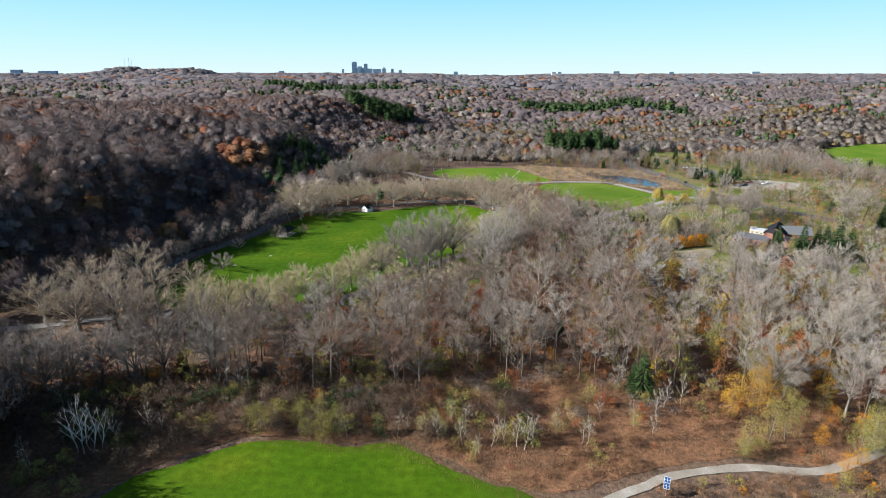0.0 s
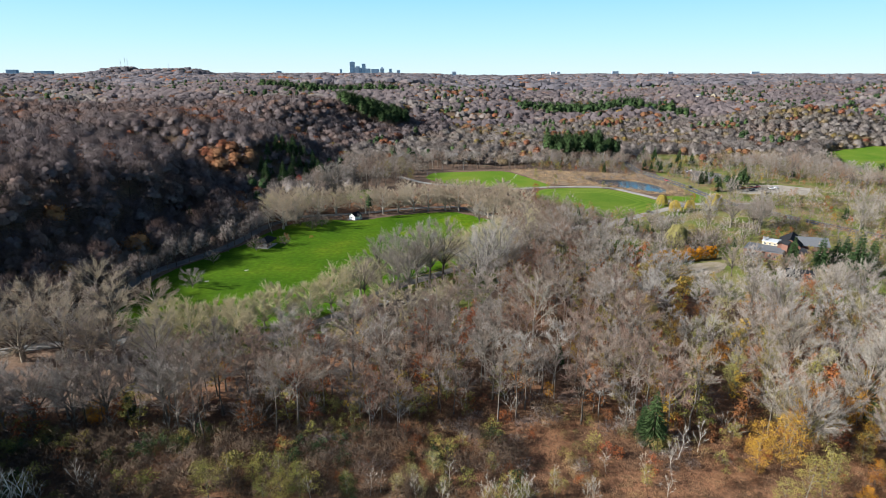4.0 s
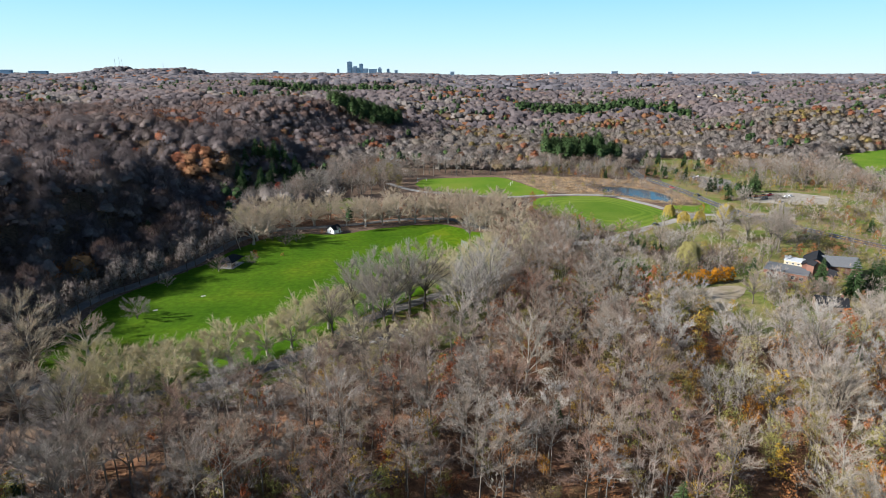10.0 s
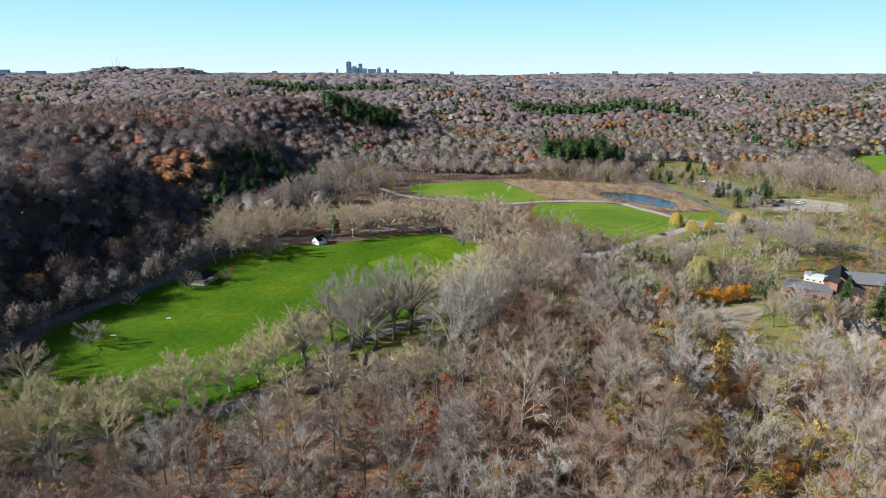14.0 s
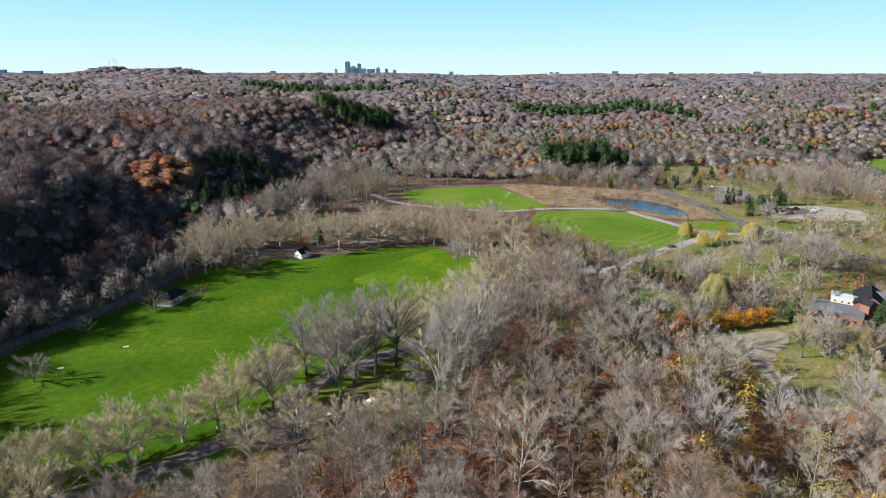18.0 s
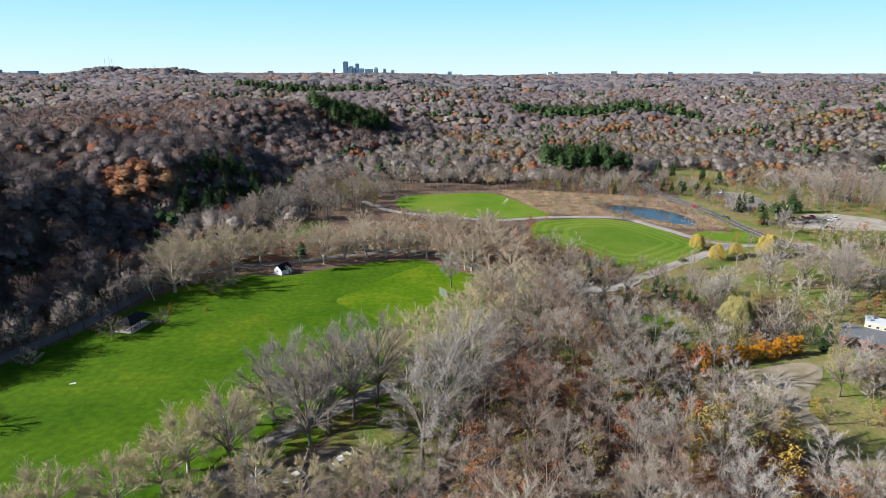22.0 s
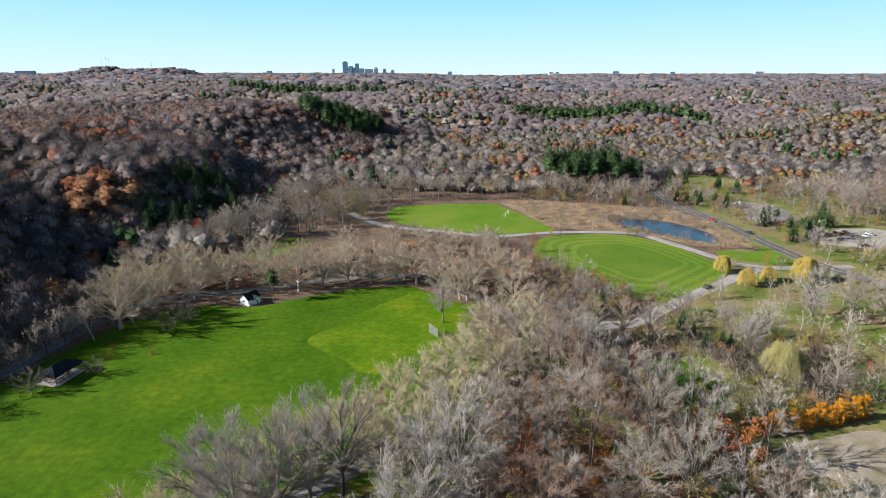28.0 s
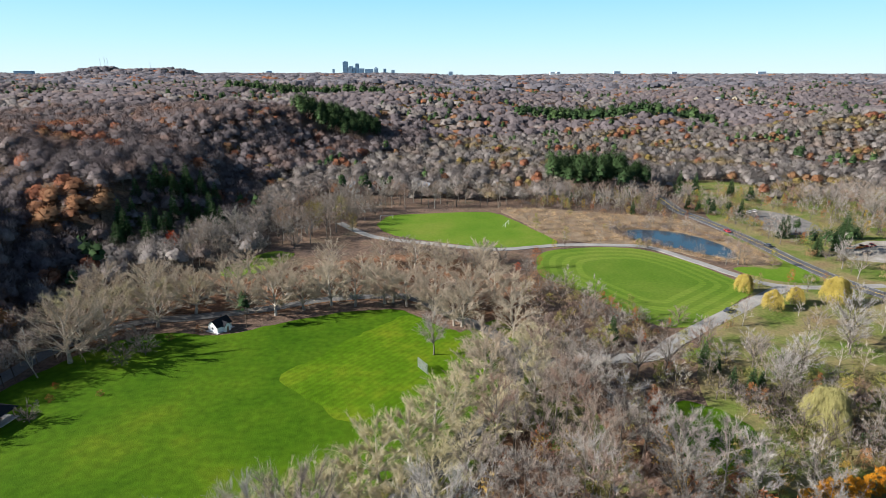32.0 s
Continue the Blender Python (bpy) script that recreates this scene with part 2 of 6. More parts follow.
# ---- small tools ----
rng = np.random.default_rng(7)


def part(name, bm, mat, parent, label=""):
    me = bpy.data.meshes.new(name)
    bm.to_mesh(me)
    bm.free()
    me.materials.append(mat)
    ob = new(name, me)
    ob.parent = parent
    if label:
        ob["label"] = label
    return ob


def thing(name, label, category, m=None, group="", kind=""):
    ob = tagged(new(name), label, category, group, kind)
    ob.matrix_basis = m or Matrix()
    return ob


def raw_mesh(name, verts, tris, mats, slots=None, tint=None, normals=None):
    """A triangle mesh straight from arrays."""
    me = bpy.data.meshes.new(name)
    verts, tris = np.asarray(verts, np.float32), np.asarray(tris, np.int32)
    me.vertices.add(len(verts))
    me.vertices.foreach_set("co", verts.ravel())
    me.loops.add(tris.size)
    me.loops.foreach_set("vertex_index", tris.ravel())
    me.polygons.add(len(tris))
    me.polygons.foreach_set("loop_start", np.arange(0, tris.size, 3, dtype=np.int32))
    for m in mats:
        me.materials.append(m)
    if slots is not None:
        me.polygons.foreach_set("material_index", np.asarray(slots, np.int32))
    if tint is not None:
        me.attributes.new("tint", "FLOAT", "POINT").data.foreach_set("value", np.asarray(tint, np.float32))
    me.polygons.foreach_set("use_smooth", np.ones(len(tris), bool))
    if normals is not None:
        me.attributes.new("custom_normal", "FLOAT_VECTOR", "POINT").data.foreach_set("vector", np.asarray(normals, np.float32).ravel())
    me.update(calc_edges=True)
    return me


def smooth_line(pts, n=8, closed=False):
    """Catmull-Rom through plan points."""
    p = np.asarray(pts, float)
    k = len(p)
    out = []
    for i in range(k if closed else k - 1):
        a, b, c, d = (p[(i + j) % k] if closed else p[min(max(i + j, 0), k - 1)] for j in (-1, 0, 1, 2))
        for s in np.arange(n) / n:
            out.append(0.5 * (2 * b + (c - a) * s + (2 * a - 5 * b + 4 * c - d) * s ** 2 + (3 * b - a - 3 * c + d) * s ** 3))
    if not closed:
        out.append(p[-1])
    return np.array(out)


def inside(x, y, poly):
    x, y = np.asarray(x, float), np.asarray(y, float)
    res = np.zeros(x.shape, bool)
    j = len(poly) - 1
    for i in range(len(poly)):
        xi, yi, xj, yj = *poly[i], *poly[j]
        cond = ((yi > y) != (yj > y)) & (x < (xj - xi) * (y - yi) / (yj - yi + 1e-12) + xi)
        res ^= cond
        j = i
    return res


def line_distance(x, y, line):
    x, y = np.asarray(x, float), np.asarray(y, float)
    best = np.full(x.shape, 1e9)
    for a, b in zip(line[:-1], line[1:]):
        d = b - a
        t = np.clip(((x - a[0]) * d[0] + (y - a[1]) * d[1]) / (d @ d + 1e-9), 0, 1)
        best = np.minimum(best, np.hypot(x - a[0] - t * d[0], y - a[1] - t * d[1]))
    return best


def sstep(v):
    v = np.clip(v, 0, 1)
    return v * v * (3 - 2 * v)


# ---- plan ----
FOOT_Y = [-200, 60, 165, 205, 253, 304, 345, 405, 435, 470, 524, 603, 700, 800, 1000, 1500]
FOOT_X = [-190, -190, -175, -146, -133, -118, -120, -132, -104, -88, -96, -112, -60, 0, 60, 80]

GULLY = np.array([(-128, 404), (-165, 420), (-205, 448), (-260, 455), (-330, 480)], float)
GULLY_BACK = np.array([(-90, 610), (-150, 640), (-220, 660), (-320, 720)], float)


def height(x, y):
    """The lie of the land: a flat valley floor, a wooded bluff on one side, rolling plateau beyond."""
    x, y = np.asarray(x, float), np.asarray(y, float)
    s = np.interp(y, FOOT_Y, FOOT_X) - x
    wide = np.interp(y, [0, 560, 720, 1500], [50, 48, 130, 220])
    high = np.interp(y, [0, 600, 760, 900, 1500], [1.0, 1.0, 0.72, 0.8, 1.0])
    rise = sstep((s + 2) / wide)
    steep = np.interp(y, [0, 315, 410, 480, 560], [27, 27, 24, 22, 22])
    bluff = (steep * rise + (37 - steep) * sstep((s - 20) / 120)) * high + 4 * sstep((s - 80) / 300)
    gully = line_distance(x, y, GULLY)
    bluff = bluff - 15 * np.exp(-(gully / 20) ** 2) * sstep((s - 8) / 50) - 9 * np.exp(-(line_distance(x, y, GULLY_BACK) / 30) ** 2) * sstep((s - 8) / 60)
    plateau = 26 * sstep((y - 820 - 0.25 * np.clip(x, 0, 800)) / 450) * (1 - rise)
    far = 14 * sstep((y - 1300) / 3200)
    knoll = 30 * np.exp(-((x - 480) / 120) ** 2 - ((y - 790) / 95) ** 2) + 16 * np.exp(-((x - 330) / 90) ** 2 - ((y - 985) / 70) ** 2) + 15 * np.exp(-((x - 700) / 160) ** 2 - ((y - 980) / 120) ** 2) + 12 * np.exp(-((x + 10) / 90) ** 2 - ((y - 1010) / 60) ** 2)
    side = 10 * sstep((x - 500) / 400) * sstep((y - 200) / 300)
    roll = (7 * np.sin(x / 88 + y / 190 + 1.3 * np.sin(y / 140)) + 5 * np.sin(y / 92 - x / 210) + 3 * np.sin(x / 37 + np.sin(y / 60))) * sstep((y - 700) / 400 + sstep((s - 50) / 120)) * (1 - 0.55 * sstep((y - 1400) / 900))
    mount = np.interp(x, [-2100, -1950, -1850, -1790, -1741, -1700, -1666, -1640, -1520, -1400, -1360, -1310, -1280], [0, 8, 24, 38, 46, 42, 34, 36, 40, 39, 30, 10, 0]) * np.exp(-((y - 3350) / 220) ** 2)
    return bluff + plateau + far + knoll + side + roll + mount


FIELD = smooth_line([(-109, 205), (-110, 222), (-111, 245), (-102, 266), (-93, 286), (-88, 303), (-83, 317), (-75, 330), (-62, 336), (-45, 334), (-32, 341), (-17, 349), (-2, 354), (11, 355),
                     (18, 349), (28, 340), (37, 331), (42, 317), (40, 300), (30, 283), (16, 265), (0, 249), (-15, 235), (-25, 218), (-35, 205), (-48, 193), (-65, 185), (-84, 187), (-100, 192)], 4, True)
LOOP = smooth_line([(-83, 180), (-72, 179), (-53, 185), (-42, 193), (-29, 206), (-18, 225), (-4, 239), (7, 249), (20, 263), (36, 288), (47, 312), (43, 335), (30, 350), (17, 365), (8, 368), (-15, 365), (-37, 355),
                    (-60, 348), (-74, 345), (-85, 333), (-91, 322), (-94, 306), (-99, 284), (-108, 264), (-117, 246), (-118, 225), (-118, 203), (-112, 190), (-100, 185)], 5, True)
LOOP = np.vstack([LOOP, LOOP[:1]])
UPPER = smooth_line([(-8, 470), (-7, 482), (-2, 494), (19, 499), (40, 502), (56, 501), (66, 485), (74, 466), (83, 439), (70, 431), (48, 431), (22, 441), (2, 452)], 5, True)
LAWN = smooth_line([(67, 400), (70, 416), (78, 425), (98, 430), (119, 427), (134, 410), (143, 388), (146, 374), (133, 361), (118, 348.5), (107, 340), (96, 343), (88, 356), (78, 374), (68, 388)], 5, True)
PATH_RING = smooth_line([(-30, 477), (-8, 449), (20, 437), (50, 427), (72, 431), (86, 434), (108, 433.5), (125, 430), (138, 409), (147, 391.5), (156, 379), (172, 376), (200, 378)], 6)
PATH_DOWN = smooth_line([(159, 376), (142, 363.5), (125.4, 350.8), (108, 337.2), (98, 329), (88, 320), (70, 318), (47, 313)], 6)
POND = smooth_line([(122, 458), (131, 462), (149, 456), (160, 439), (162, 422), (157, 411), (149, 417), (138, 428), (126, 439), (121, 450)], 5, True)
MAIN_ROAD = smooth_line([(120, 720), (150, 660), (170, 600), (171, 542), (169, 506), (173, 487), (176, 468), (180, 441), (182, 410), (185, 389), (190, 372), (205, 340), (228, 300), (260, 250)], 6)
NEAR = smooth_line([(-80, 40), (-67, 94), (-58, 103), (-45, 111.5), (-33, 112.3), (-21, 110), (-11, 111.4), (-3, 106), (8, 99), (19, 93), (30, 80), (36, 40)], 6, True)
TRAIL = smooth_line([(14, 60), (24, 86), (34, 94), (41, 97.3), (46, 99.9), (56, 102.1), (66, 103), (80, 102), (100, 110)], 6)
REEDS = smooth_line([(82, 447), (74, 470), (67, 492), (62, 507), (85, 512), (115, 502), (150, 492), (166, 478), (172, 455), (175, 425), (175, 408), (165, 402), (158, 404), (146, 412), (133, 424), (122, 434), (100, 437)], 4, True)
PAD = smooth_line([(95, 250), (99, 254), (108, 256.5), (121, 260), (128, 258), (123, 250), (116, 244), (112, 239), (110, 232), (108.5, 222), (105, 222), (105.5, 233), (105, 241), (100, 244.5)], 2, True)
GLADE = smooth_line([(-2, 212), (14, 208), (25, 232), (33, 262), (26, 258), (12, 242), (2, 232), (-6, 224)], 5, True)
BAY = smooth_line([(-28, 201), (-12, 204), (4, 212), (5, 220), (-6, 222), (-20, 214)], 4, True)
PARKLAND = smooth_line([(97, 318), (110, 330), (128, 344), (147, 358), (160, 368), (178, 366), (185, 340), (178, 315), (165, 300), (150, 302), (135, 315), (118, 312)], 5, True)
VERGE = smooth_line([(150, 398), (160, 384), (176, 382), (180, 395), (178, 420), (176, 408), (168, 398), (158, 401)], 4, True)
YARD = np.array([(207, 411), (212, 409), (226, 404), (262, 402), (268, 428), (252, 441), (236, 440), (222, 431), (213, 425)])
LOT = np.array([(196, 464), (204, 452), (214, 450), (226, 458), (231, 470), (232, 490), (222, 505), (211, 508), (205, 500), (207, 480)])
GOLF = smooth_line([(345, 455), (350, 520), (375, 590), (430, 632), (500, 645), (520, 560), (460, 470), (400, 440)], 5, True)
GREENS = smooth_line([(330, 640), (420, 655), (420, 680), (340, 675)], 5, True)
LOWLAND = smooth_line([(88, 240), (100, 218), (140, 212), (190, 215), (250, 240), (330, 330), (335, 430), (300, 520), (250, 600), (200, 600), (186, 520), (178, 480), (150, 380), (110, 335), (94, 300), (90, 270)], 4, True)
CENTRE_GREEN = smooth_line([(78, 272), (88, 268), (98, 276), (98, 288), (88, 296), (79, 288)], 5, True)
KNOLL_GREEN = smooth_line([(44, 295), (56, 262), (62, 240), (70, 245), (66, 275), (60, 300)], 5, True)

# ---- ground ----
def spaced(lo, hi, step, end_lo, end_hi, grow=1.09):
    v = list(np.arange(lo, hi + 0.1, step))
    s, a = step, lo
    while a > end_lo:
        s *= grow
        a -= s
        v.insert(0, a)
    s, a = step, hi
    while a < end_hi:
        s *= grow
        a += s
        v.append(a)
    return np.array(v)


gx, gy = spaced(-260, 300, 5, -4900, 4900), spaced(60, 620, 5, -1200, 4980, 1.06)
gx, gy = np.union1d(gx, np.arange(-2150, -1230, 40)), np.union1d(gy, np.arange(2900, 3800, 60))
GX, GY = np.meshgrid(gx, gy)
GZ = height(GX, GY) + 0.25 * np.sin(GX * 0.7 + np.sin(GY * 0.5)) * np.sin(GY * 0.6) * 0.3 - 0.12
nx, ny = len(gx), len(gy)
idx = np.arange(nx * ny).reshape(ny, nx)
q1 = np.stack([idx[:-1, :-1], idx[:-1, 1:], idx[1:, 1:]], -1).reshape(-1, 3)
q2 = np.stack([idx[:-1, :-1], idx[1:, 1:], idx[1:, :-1]], -1).reshape(-1, 3)
ground = tagged(new("ground", raw_mesh("ground", np.stack([GX, GY, GZ], -1).reshape(-1, 3), np.vstack([q1, q2]), [M_LITTER])), "valley floor and wooded hills covered in brown leaf litter", "ground", kind="structure")


def patch(name, outline, z, mat, label, category, ragged=0.0, thick=0.25):
    """A flat piece of ground with real edges, laid on the valley floor."""
    p = np.array(outline)
    if ragged:
        p = p + rng.normal(0, ragged, p.shape)
    bm = bmesh.new()
    top = [bm.verts.new((*v, z)) for v in p]
    f = bm.faces.new(top)
    if f.normal.z < 0:
        f.normal_flip()
    bm.normal_update()
    ext = bmesh.ops.extrude_face_region(bm, geom=[f])
    bmesh.ops.translate(bm, vec=(0, 0, -thick), verts=[v for v in ext["geom"] if isinstance(v, bmesh.types.BMVert)])
    bmesh.ops.recalc_face_normals(bm, faces=bm.faces)
    me = bpy.data.meshes.new(name)
    bm.to_mesh(me)
    bm.free()
    me.materials.append(mat)
    return tagged(new(name, me), label, category, kind="structure")


def ribbon(name, line, width, z, mat, label, category, thick=0.25, parent=None, wobble=0.0):
    """A road or path of even width along a line."""
    p = np.asarray(line)
    d = np.gradient(p, axis=0)
    d /= np.linalg.norm(d, axis=1)[:, None]
    nrm = np.stack([-d[:, 1], d[:, 0]], 1)
    w = width / 2 + (rng.normal(0, wobble, len(p)) if wobble else np.zeros(len(p)))
    a, b = p + nrm * w[:, None], p - nrm * w[:, None]
    bm = bmesh.new()
    hz = height(p[:, 0], p[:, 1])
    rows = []
    for i in range(len(p)):
        h = hz[i] + z
        rows.append([bm.verts.new((*a[i], h - thick)), bm.verts.new((*a[i], h)), bm.verts.new((*b[i], h)), bm.verts.new((*b[i], h - thick))])
    for r, s in zip(rows[:-1], rows[1:]):
        for k in range(3):
            bm.faces.new((r[k], r[k + 1], s[k + 1], s[k]))
    bmesh.ops.recalc_face_normals(bm, faces=bm.faces)
    if parent:
        return part(name, bm, mat, parent)
    me = bpy.data.meshes.new(name)
    bm.to_mesh(me)
    bm.free()
    me.materials.append(mat)
    return tagged(new(name, me), label, category, kind="structure")


INFIELD = smooth_line([(-18, 308), (-11, 318), (-3, 330), (6, 341), (15, 350), (26, 339), (33, 327), (39, 313), (32, 303), (22, 296), (12, 290), (3, 287), (-6, 296)], 5, True)
patch("lawn_infield", INFIELD, 0.056, M_WORN, "paler worn turf in the playing field", "lawn", 0.5)
patch("lawn_field", FIELD, 0.05, M_GRASS, "wide bright green playing field ringed by a park road", "lawn", 0.4)
patch("lawn_upper", UPPER, 0.05, M_MEADOW, "green upper sports meadow beside the reed marsh", "lawn", 0.3)
patch("lawn_round", LAWN, 0.05, M_STRIPES, "mown oval lawn with pale stripes beside a pond", "lawn", 0.15)
for k in range(1, 8):
    f = 1 - 0.066 * k
    mid = np.array([108.0, 391.0])
    patch("mown_ring", mid + (LAWN - mid) * np.array([f, f]), 0.05 + 0.004 * k, M_STRIPE_DARK if k % 2 else M_STRIPES, "mown ring of grass on the oval lawn", "lawn", 0.0, 0.03)
patch("lawn_near", NEAR, 0.05, M_GRASS, "bright green meadow below a scrubby bank", "lawn", 0.3)
patch("lawn_glade", GLADE, 0.05, M_ROUGHGRASS, "shaded grass strip under tall bare trees", "grass", 0.4)
patch("lawn_parkland", PARKLAND, 0.04, M_PARK, "rough park grass with scattered small trees", "grass", 0.6)
patch("lawn_verge", VERGE, 0.04, M_MEADOW, "grass verge between a path and a road", "grass", 0.3)
patch("lawn_creek", CENTRE_GREEN, 0.05, M_GRASS, "small bright green clearing by a creek", "grass", 0.4)
patch("lawn_wood", KNOLL_GREEN, 0.04, M_ROUGHGRASS, "thin grass below bare woodland", "grass", 0.5)
patch("lowland_grass", LOWLAND, 0.0, M_PARK, "rough tan and green grass on low ground", "grass", 0.5)


def drape(name, outline, mat, label, category, cell=4.0, lift=0.3):
    """A sheet of grass that follows the lie of the land."""
    (x0, y0), (x1, y1) = outline.min(0), outline.max(0)
    xs, ys = np.arange(x0, x1 + cell, cell), np.arange(y0, y1 + cell, cell)
    X, Y = np.meshgrid(xs, ys)
    k = np.arange(X.size).reshape(X.shape)
    keep = inside(X[:-1, :-1] + cell / 2, Y[:-1, :-1] + cell / 2, outline)
    a, b, c, d = k[:-1, :-1][keep], k[:-1, 1:][keep], k[1:, 1:][keep], k[1:, :-1][keep]
    v = np.stack([X, Y, height(X, Y) + lift], -1).reshape(-1, 3)
    t = np.vstack([np.stack([a, b, c], 1), np.stack([a, c, d], 1)])
    used, t = np.unique(t, return_inverse=True)
    return tagged(new(name, raw_mesh(name, v[used], t.reshape(-1, 3), [mat])), label, category, kind="structure")


drape("golf_grass", GOLF, M_MEADOW, "far green golf fairway", "grass")
drape("far_meadow", GREENS, M_MEADOW, "narrow far green meadow", "grass")
patch("reed_bed", REEDS, 0.04, M_REED, "tan dry reed marsh round a pond", "reeds", 0.5)
patch("parking_bay", BAY, 0.07, M_BAYGRIT, "worn gritty parking bay beside the park road", "pavement", 0.2)
patch("gravel_pad", PAD, 0.06, M_TANGRAVEL, "pale gravel turning pad with a narrow drive", "pavement", 0.3)
patch("works_yard", YARD, 0.06, M_GRAVEL, "pale gravel yard beyond the road", "pavement", 0.3)
patch("parking_lot", LOT, 0.06, M_ASPHALT, "grey asphalt car park beyond the road", "pavement", 0.2)
M_WATER = material("pond_water", [(0.0, (0.008, 0.018, 0.03)), (1.0, (0.014, 0.03, 0.05))], 0.2, rough=0.05, bump=0.03, bump_scale=1.5, spec=0.35, fine_amount=0.1)
patch("pond_water", POND, 0.08, M_WATER, "still blue pond edged with dry reeds", "water")
ribbon("creek_water", smooth_line([(-150, 402), (-132, 410), (-117, 420), (-104, 428), (-90, 432)], 5), 6.0, 0.08, M_WATER, "narrow blue creek below a dark wood", "water")
ribbon("verge_grass", LOOP[:58], 17.0, 0.03, M_VERGE, "thin grass and leaf litter beside the park road", "grass", wobble=0.8)
ribbon("side_lane", smooth_line([(-83, 180), (-94, 184), (-104, 184), (-120, 179), (-140, 172), (-165, 168)], 6), 4.6, 0.084, M_PATH, "pale lane joining the park road under sycamores", "road", wobble=0.1)
ribbon("park_road", LOOP, 5.0, 0.09, M_PARKROAD, "worn grey park road looping round the field", "road", wobble=0.12)
ribbon("path_ring", PATH_RING, 4.2, 0.09, M_PATH, "pale grey walking path round the oval lawn", "path")
ribbon("path_down", PATH_DOWN, 5.5, 0.11, M_PATH, "pale grey path running down through the park", "path")
main_road = ribbon("main_road", MAIN_ROAD, 8.0, 0.1, M_ROADDARK, "two-lane asphalt road past the pond", "road")
ribbon("gravel_trail", TRAIL, 2.3, 0.09, M_GRAVEL, "pale gravel trail bending through the scrub", "path", wobble=0.1)

# ---- tree models ----
def unit(v):
    return v / (np.linalg.norm(v, axis=-1, keepdims=True) + 1e-9)


def tubes(seg, sides):
    """Tapered tubes for rows of (start, end, start radius, end radius)."""
    a = np.array([s[0] for s in seg], float)
    b = np.array([s[1] for s in seg], float)
    ra, rb = np.array([s[2] for s in seg]), np.array([s[3] for s in seg])
    d = unit(b - a)
    ref = np.where(np.abs(d[:, 2:3]) > 0.9, np.array([[1.0, 0, 0]]), np.array([[0, 0, 1.0]]))
    u = unit(np.cross(d, ref))
    w = np.cross(d, u)
    ang = np.arange(sides) / sides * 2 * np.pi
    ring = u[:, None] * np.cos(ang)[None, :, None] + w[:, None] * np.sin(ang)[None, :, None]
    va, vb = a[:, None] + ring * ra[:, None, None], b[:, None] + ring * rb[:, None, None]
    v = np.concatenate([va, vb], 1).reshape(-1, 3)
    base = np.arange(len(seg))[:, None, None] * 2 * sides
    i = np.arange(sides)
    j = (i + 1) % sides
    t = np.concatenate([np.stack([i, j, j + sides], 1), np.stack([i, j + sides, i + sides], 1)])
    return v, (base + t[None]).reshape(-1, 3)


def slivers(start, way, length, width, r):
    """Thin tapering twigs or leaves, one triangle each."""
    way = unit(way)
    side = unit(np.cross(way, unit(r.normal(size=way.shape))))
    s = side * (np.asarray(width) / 2)[:, None]
    v = np.stack([start - s, start + s, start + way * np.asarray(length)[:, None]], 1).reshape(-1, 3)
    return v, np.arange(len(v)).reshape(-1, 3)


def join(*meshes):
    vs, ts, k = [], [], 0
    for v, t in meshes:
        if len(v):
            vs.append(v), ts.append(t + k)
            k += len(v)
    return np.concatenate(vs), np.concatenate(ts)


def bare_tree(seed, tall=20.0, spread=4.5, fork=0.4, limbs=12, boughs=7, twigs=13, width=0.05, thick=0.24, twig_len=1.4, fan=0.9, flat=False, low=-0.45, slope=1.0, squat=0.36):
    """A leafless broadleaf: trunk and limbs as one mesh, boughs and twigs as another. The limbs reach out to a rounded crown."""
    r = np.random.default_rng(seed)
    seg, thin = [], []
    n = 5
    top = tall * 0.8
    trunk = np.vstack([np.zeros(3), np.cumsum(np.stack([r.normal(0, 0.17, n), r.normal(0, 0.17, n), np.full(n, top / n)], 1), 0)])
    rad = np.linspace(thick, thick * 0.2, n + 1)
    rad[0] *= 1.35
    for k in range(n):
        seg.append((trunk[k], trunk[k + 1], rad[k], rad[k + 1]))
    half = np.array([spread, spread, tall * squat])
    mid = np.array([trunk[3, 0], trunk[3, 1], tall * (1 - squat)])
    tw_p, tw_d, tw_l = [], [], []
    a0 = r.uniform(0, 6.28)
    for k in range(limbs):
        zc = 1 - (k + 0.5) / limbs * (1 - low)
        a = a0 + k * 2.4 + r.normal(0, 0.25)
        e = np.array([np.cos(a) * np.sqrt(max(1 - zc * zc, 0)), np.sin(a) * np.sqrt(max(1 - zc * zc, 0)), zc])
        tip = mid + e * half * r.uniform(0.72, 0.98)
        flat_d = np.hypot(tip[0] - mid[0], tip[1] - mid[1])
        bz = np.clip(tip[2] - flat_d * slope * r.uniform(0.8, 1.3) - 0.6, fork * tall * r.uniform(0.85, 1.1), top * 0.98)
        bz = min(bz, max(tip[2] - 0.5, fork * tall * 0.8))
        f = np.clip(bz / top * n, 0, n - 0.001)
        i = int(f)
        base = trunk[i] + (trunk[i + 1] - trunk[i]) * (f - i)
        bend = base + (tip - base) * np.array([0.42, 0.42, 0.6]) + r.normal(0, 0.05 * flat_d + 0.1, 3)
        pts = np.array([(1 - s) ** 2 * base + 2 * s * (1 - s) * bend + s * s * tip for s in (0, 0.34, 0.67, 1.0)])
        rr = (rad[i] * 0.62) * (0.55 + 0.45 * min(flat_d / spread, 1))
        ln = np.linalg.norm(tip - base)
        for s in range(3):
            seg.append((pts[s], pts[s + 1], max(rr, 0.03), max(rr * 0.66, 0.02)))
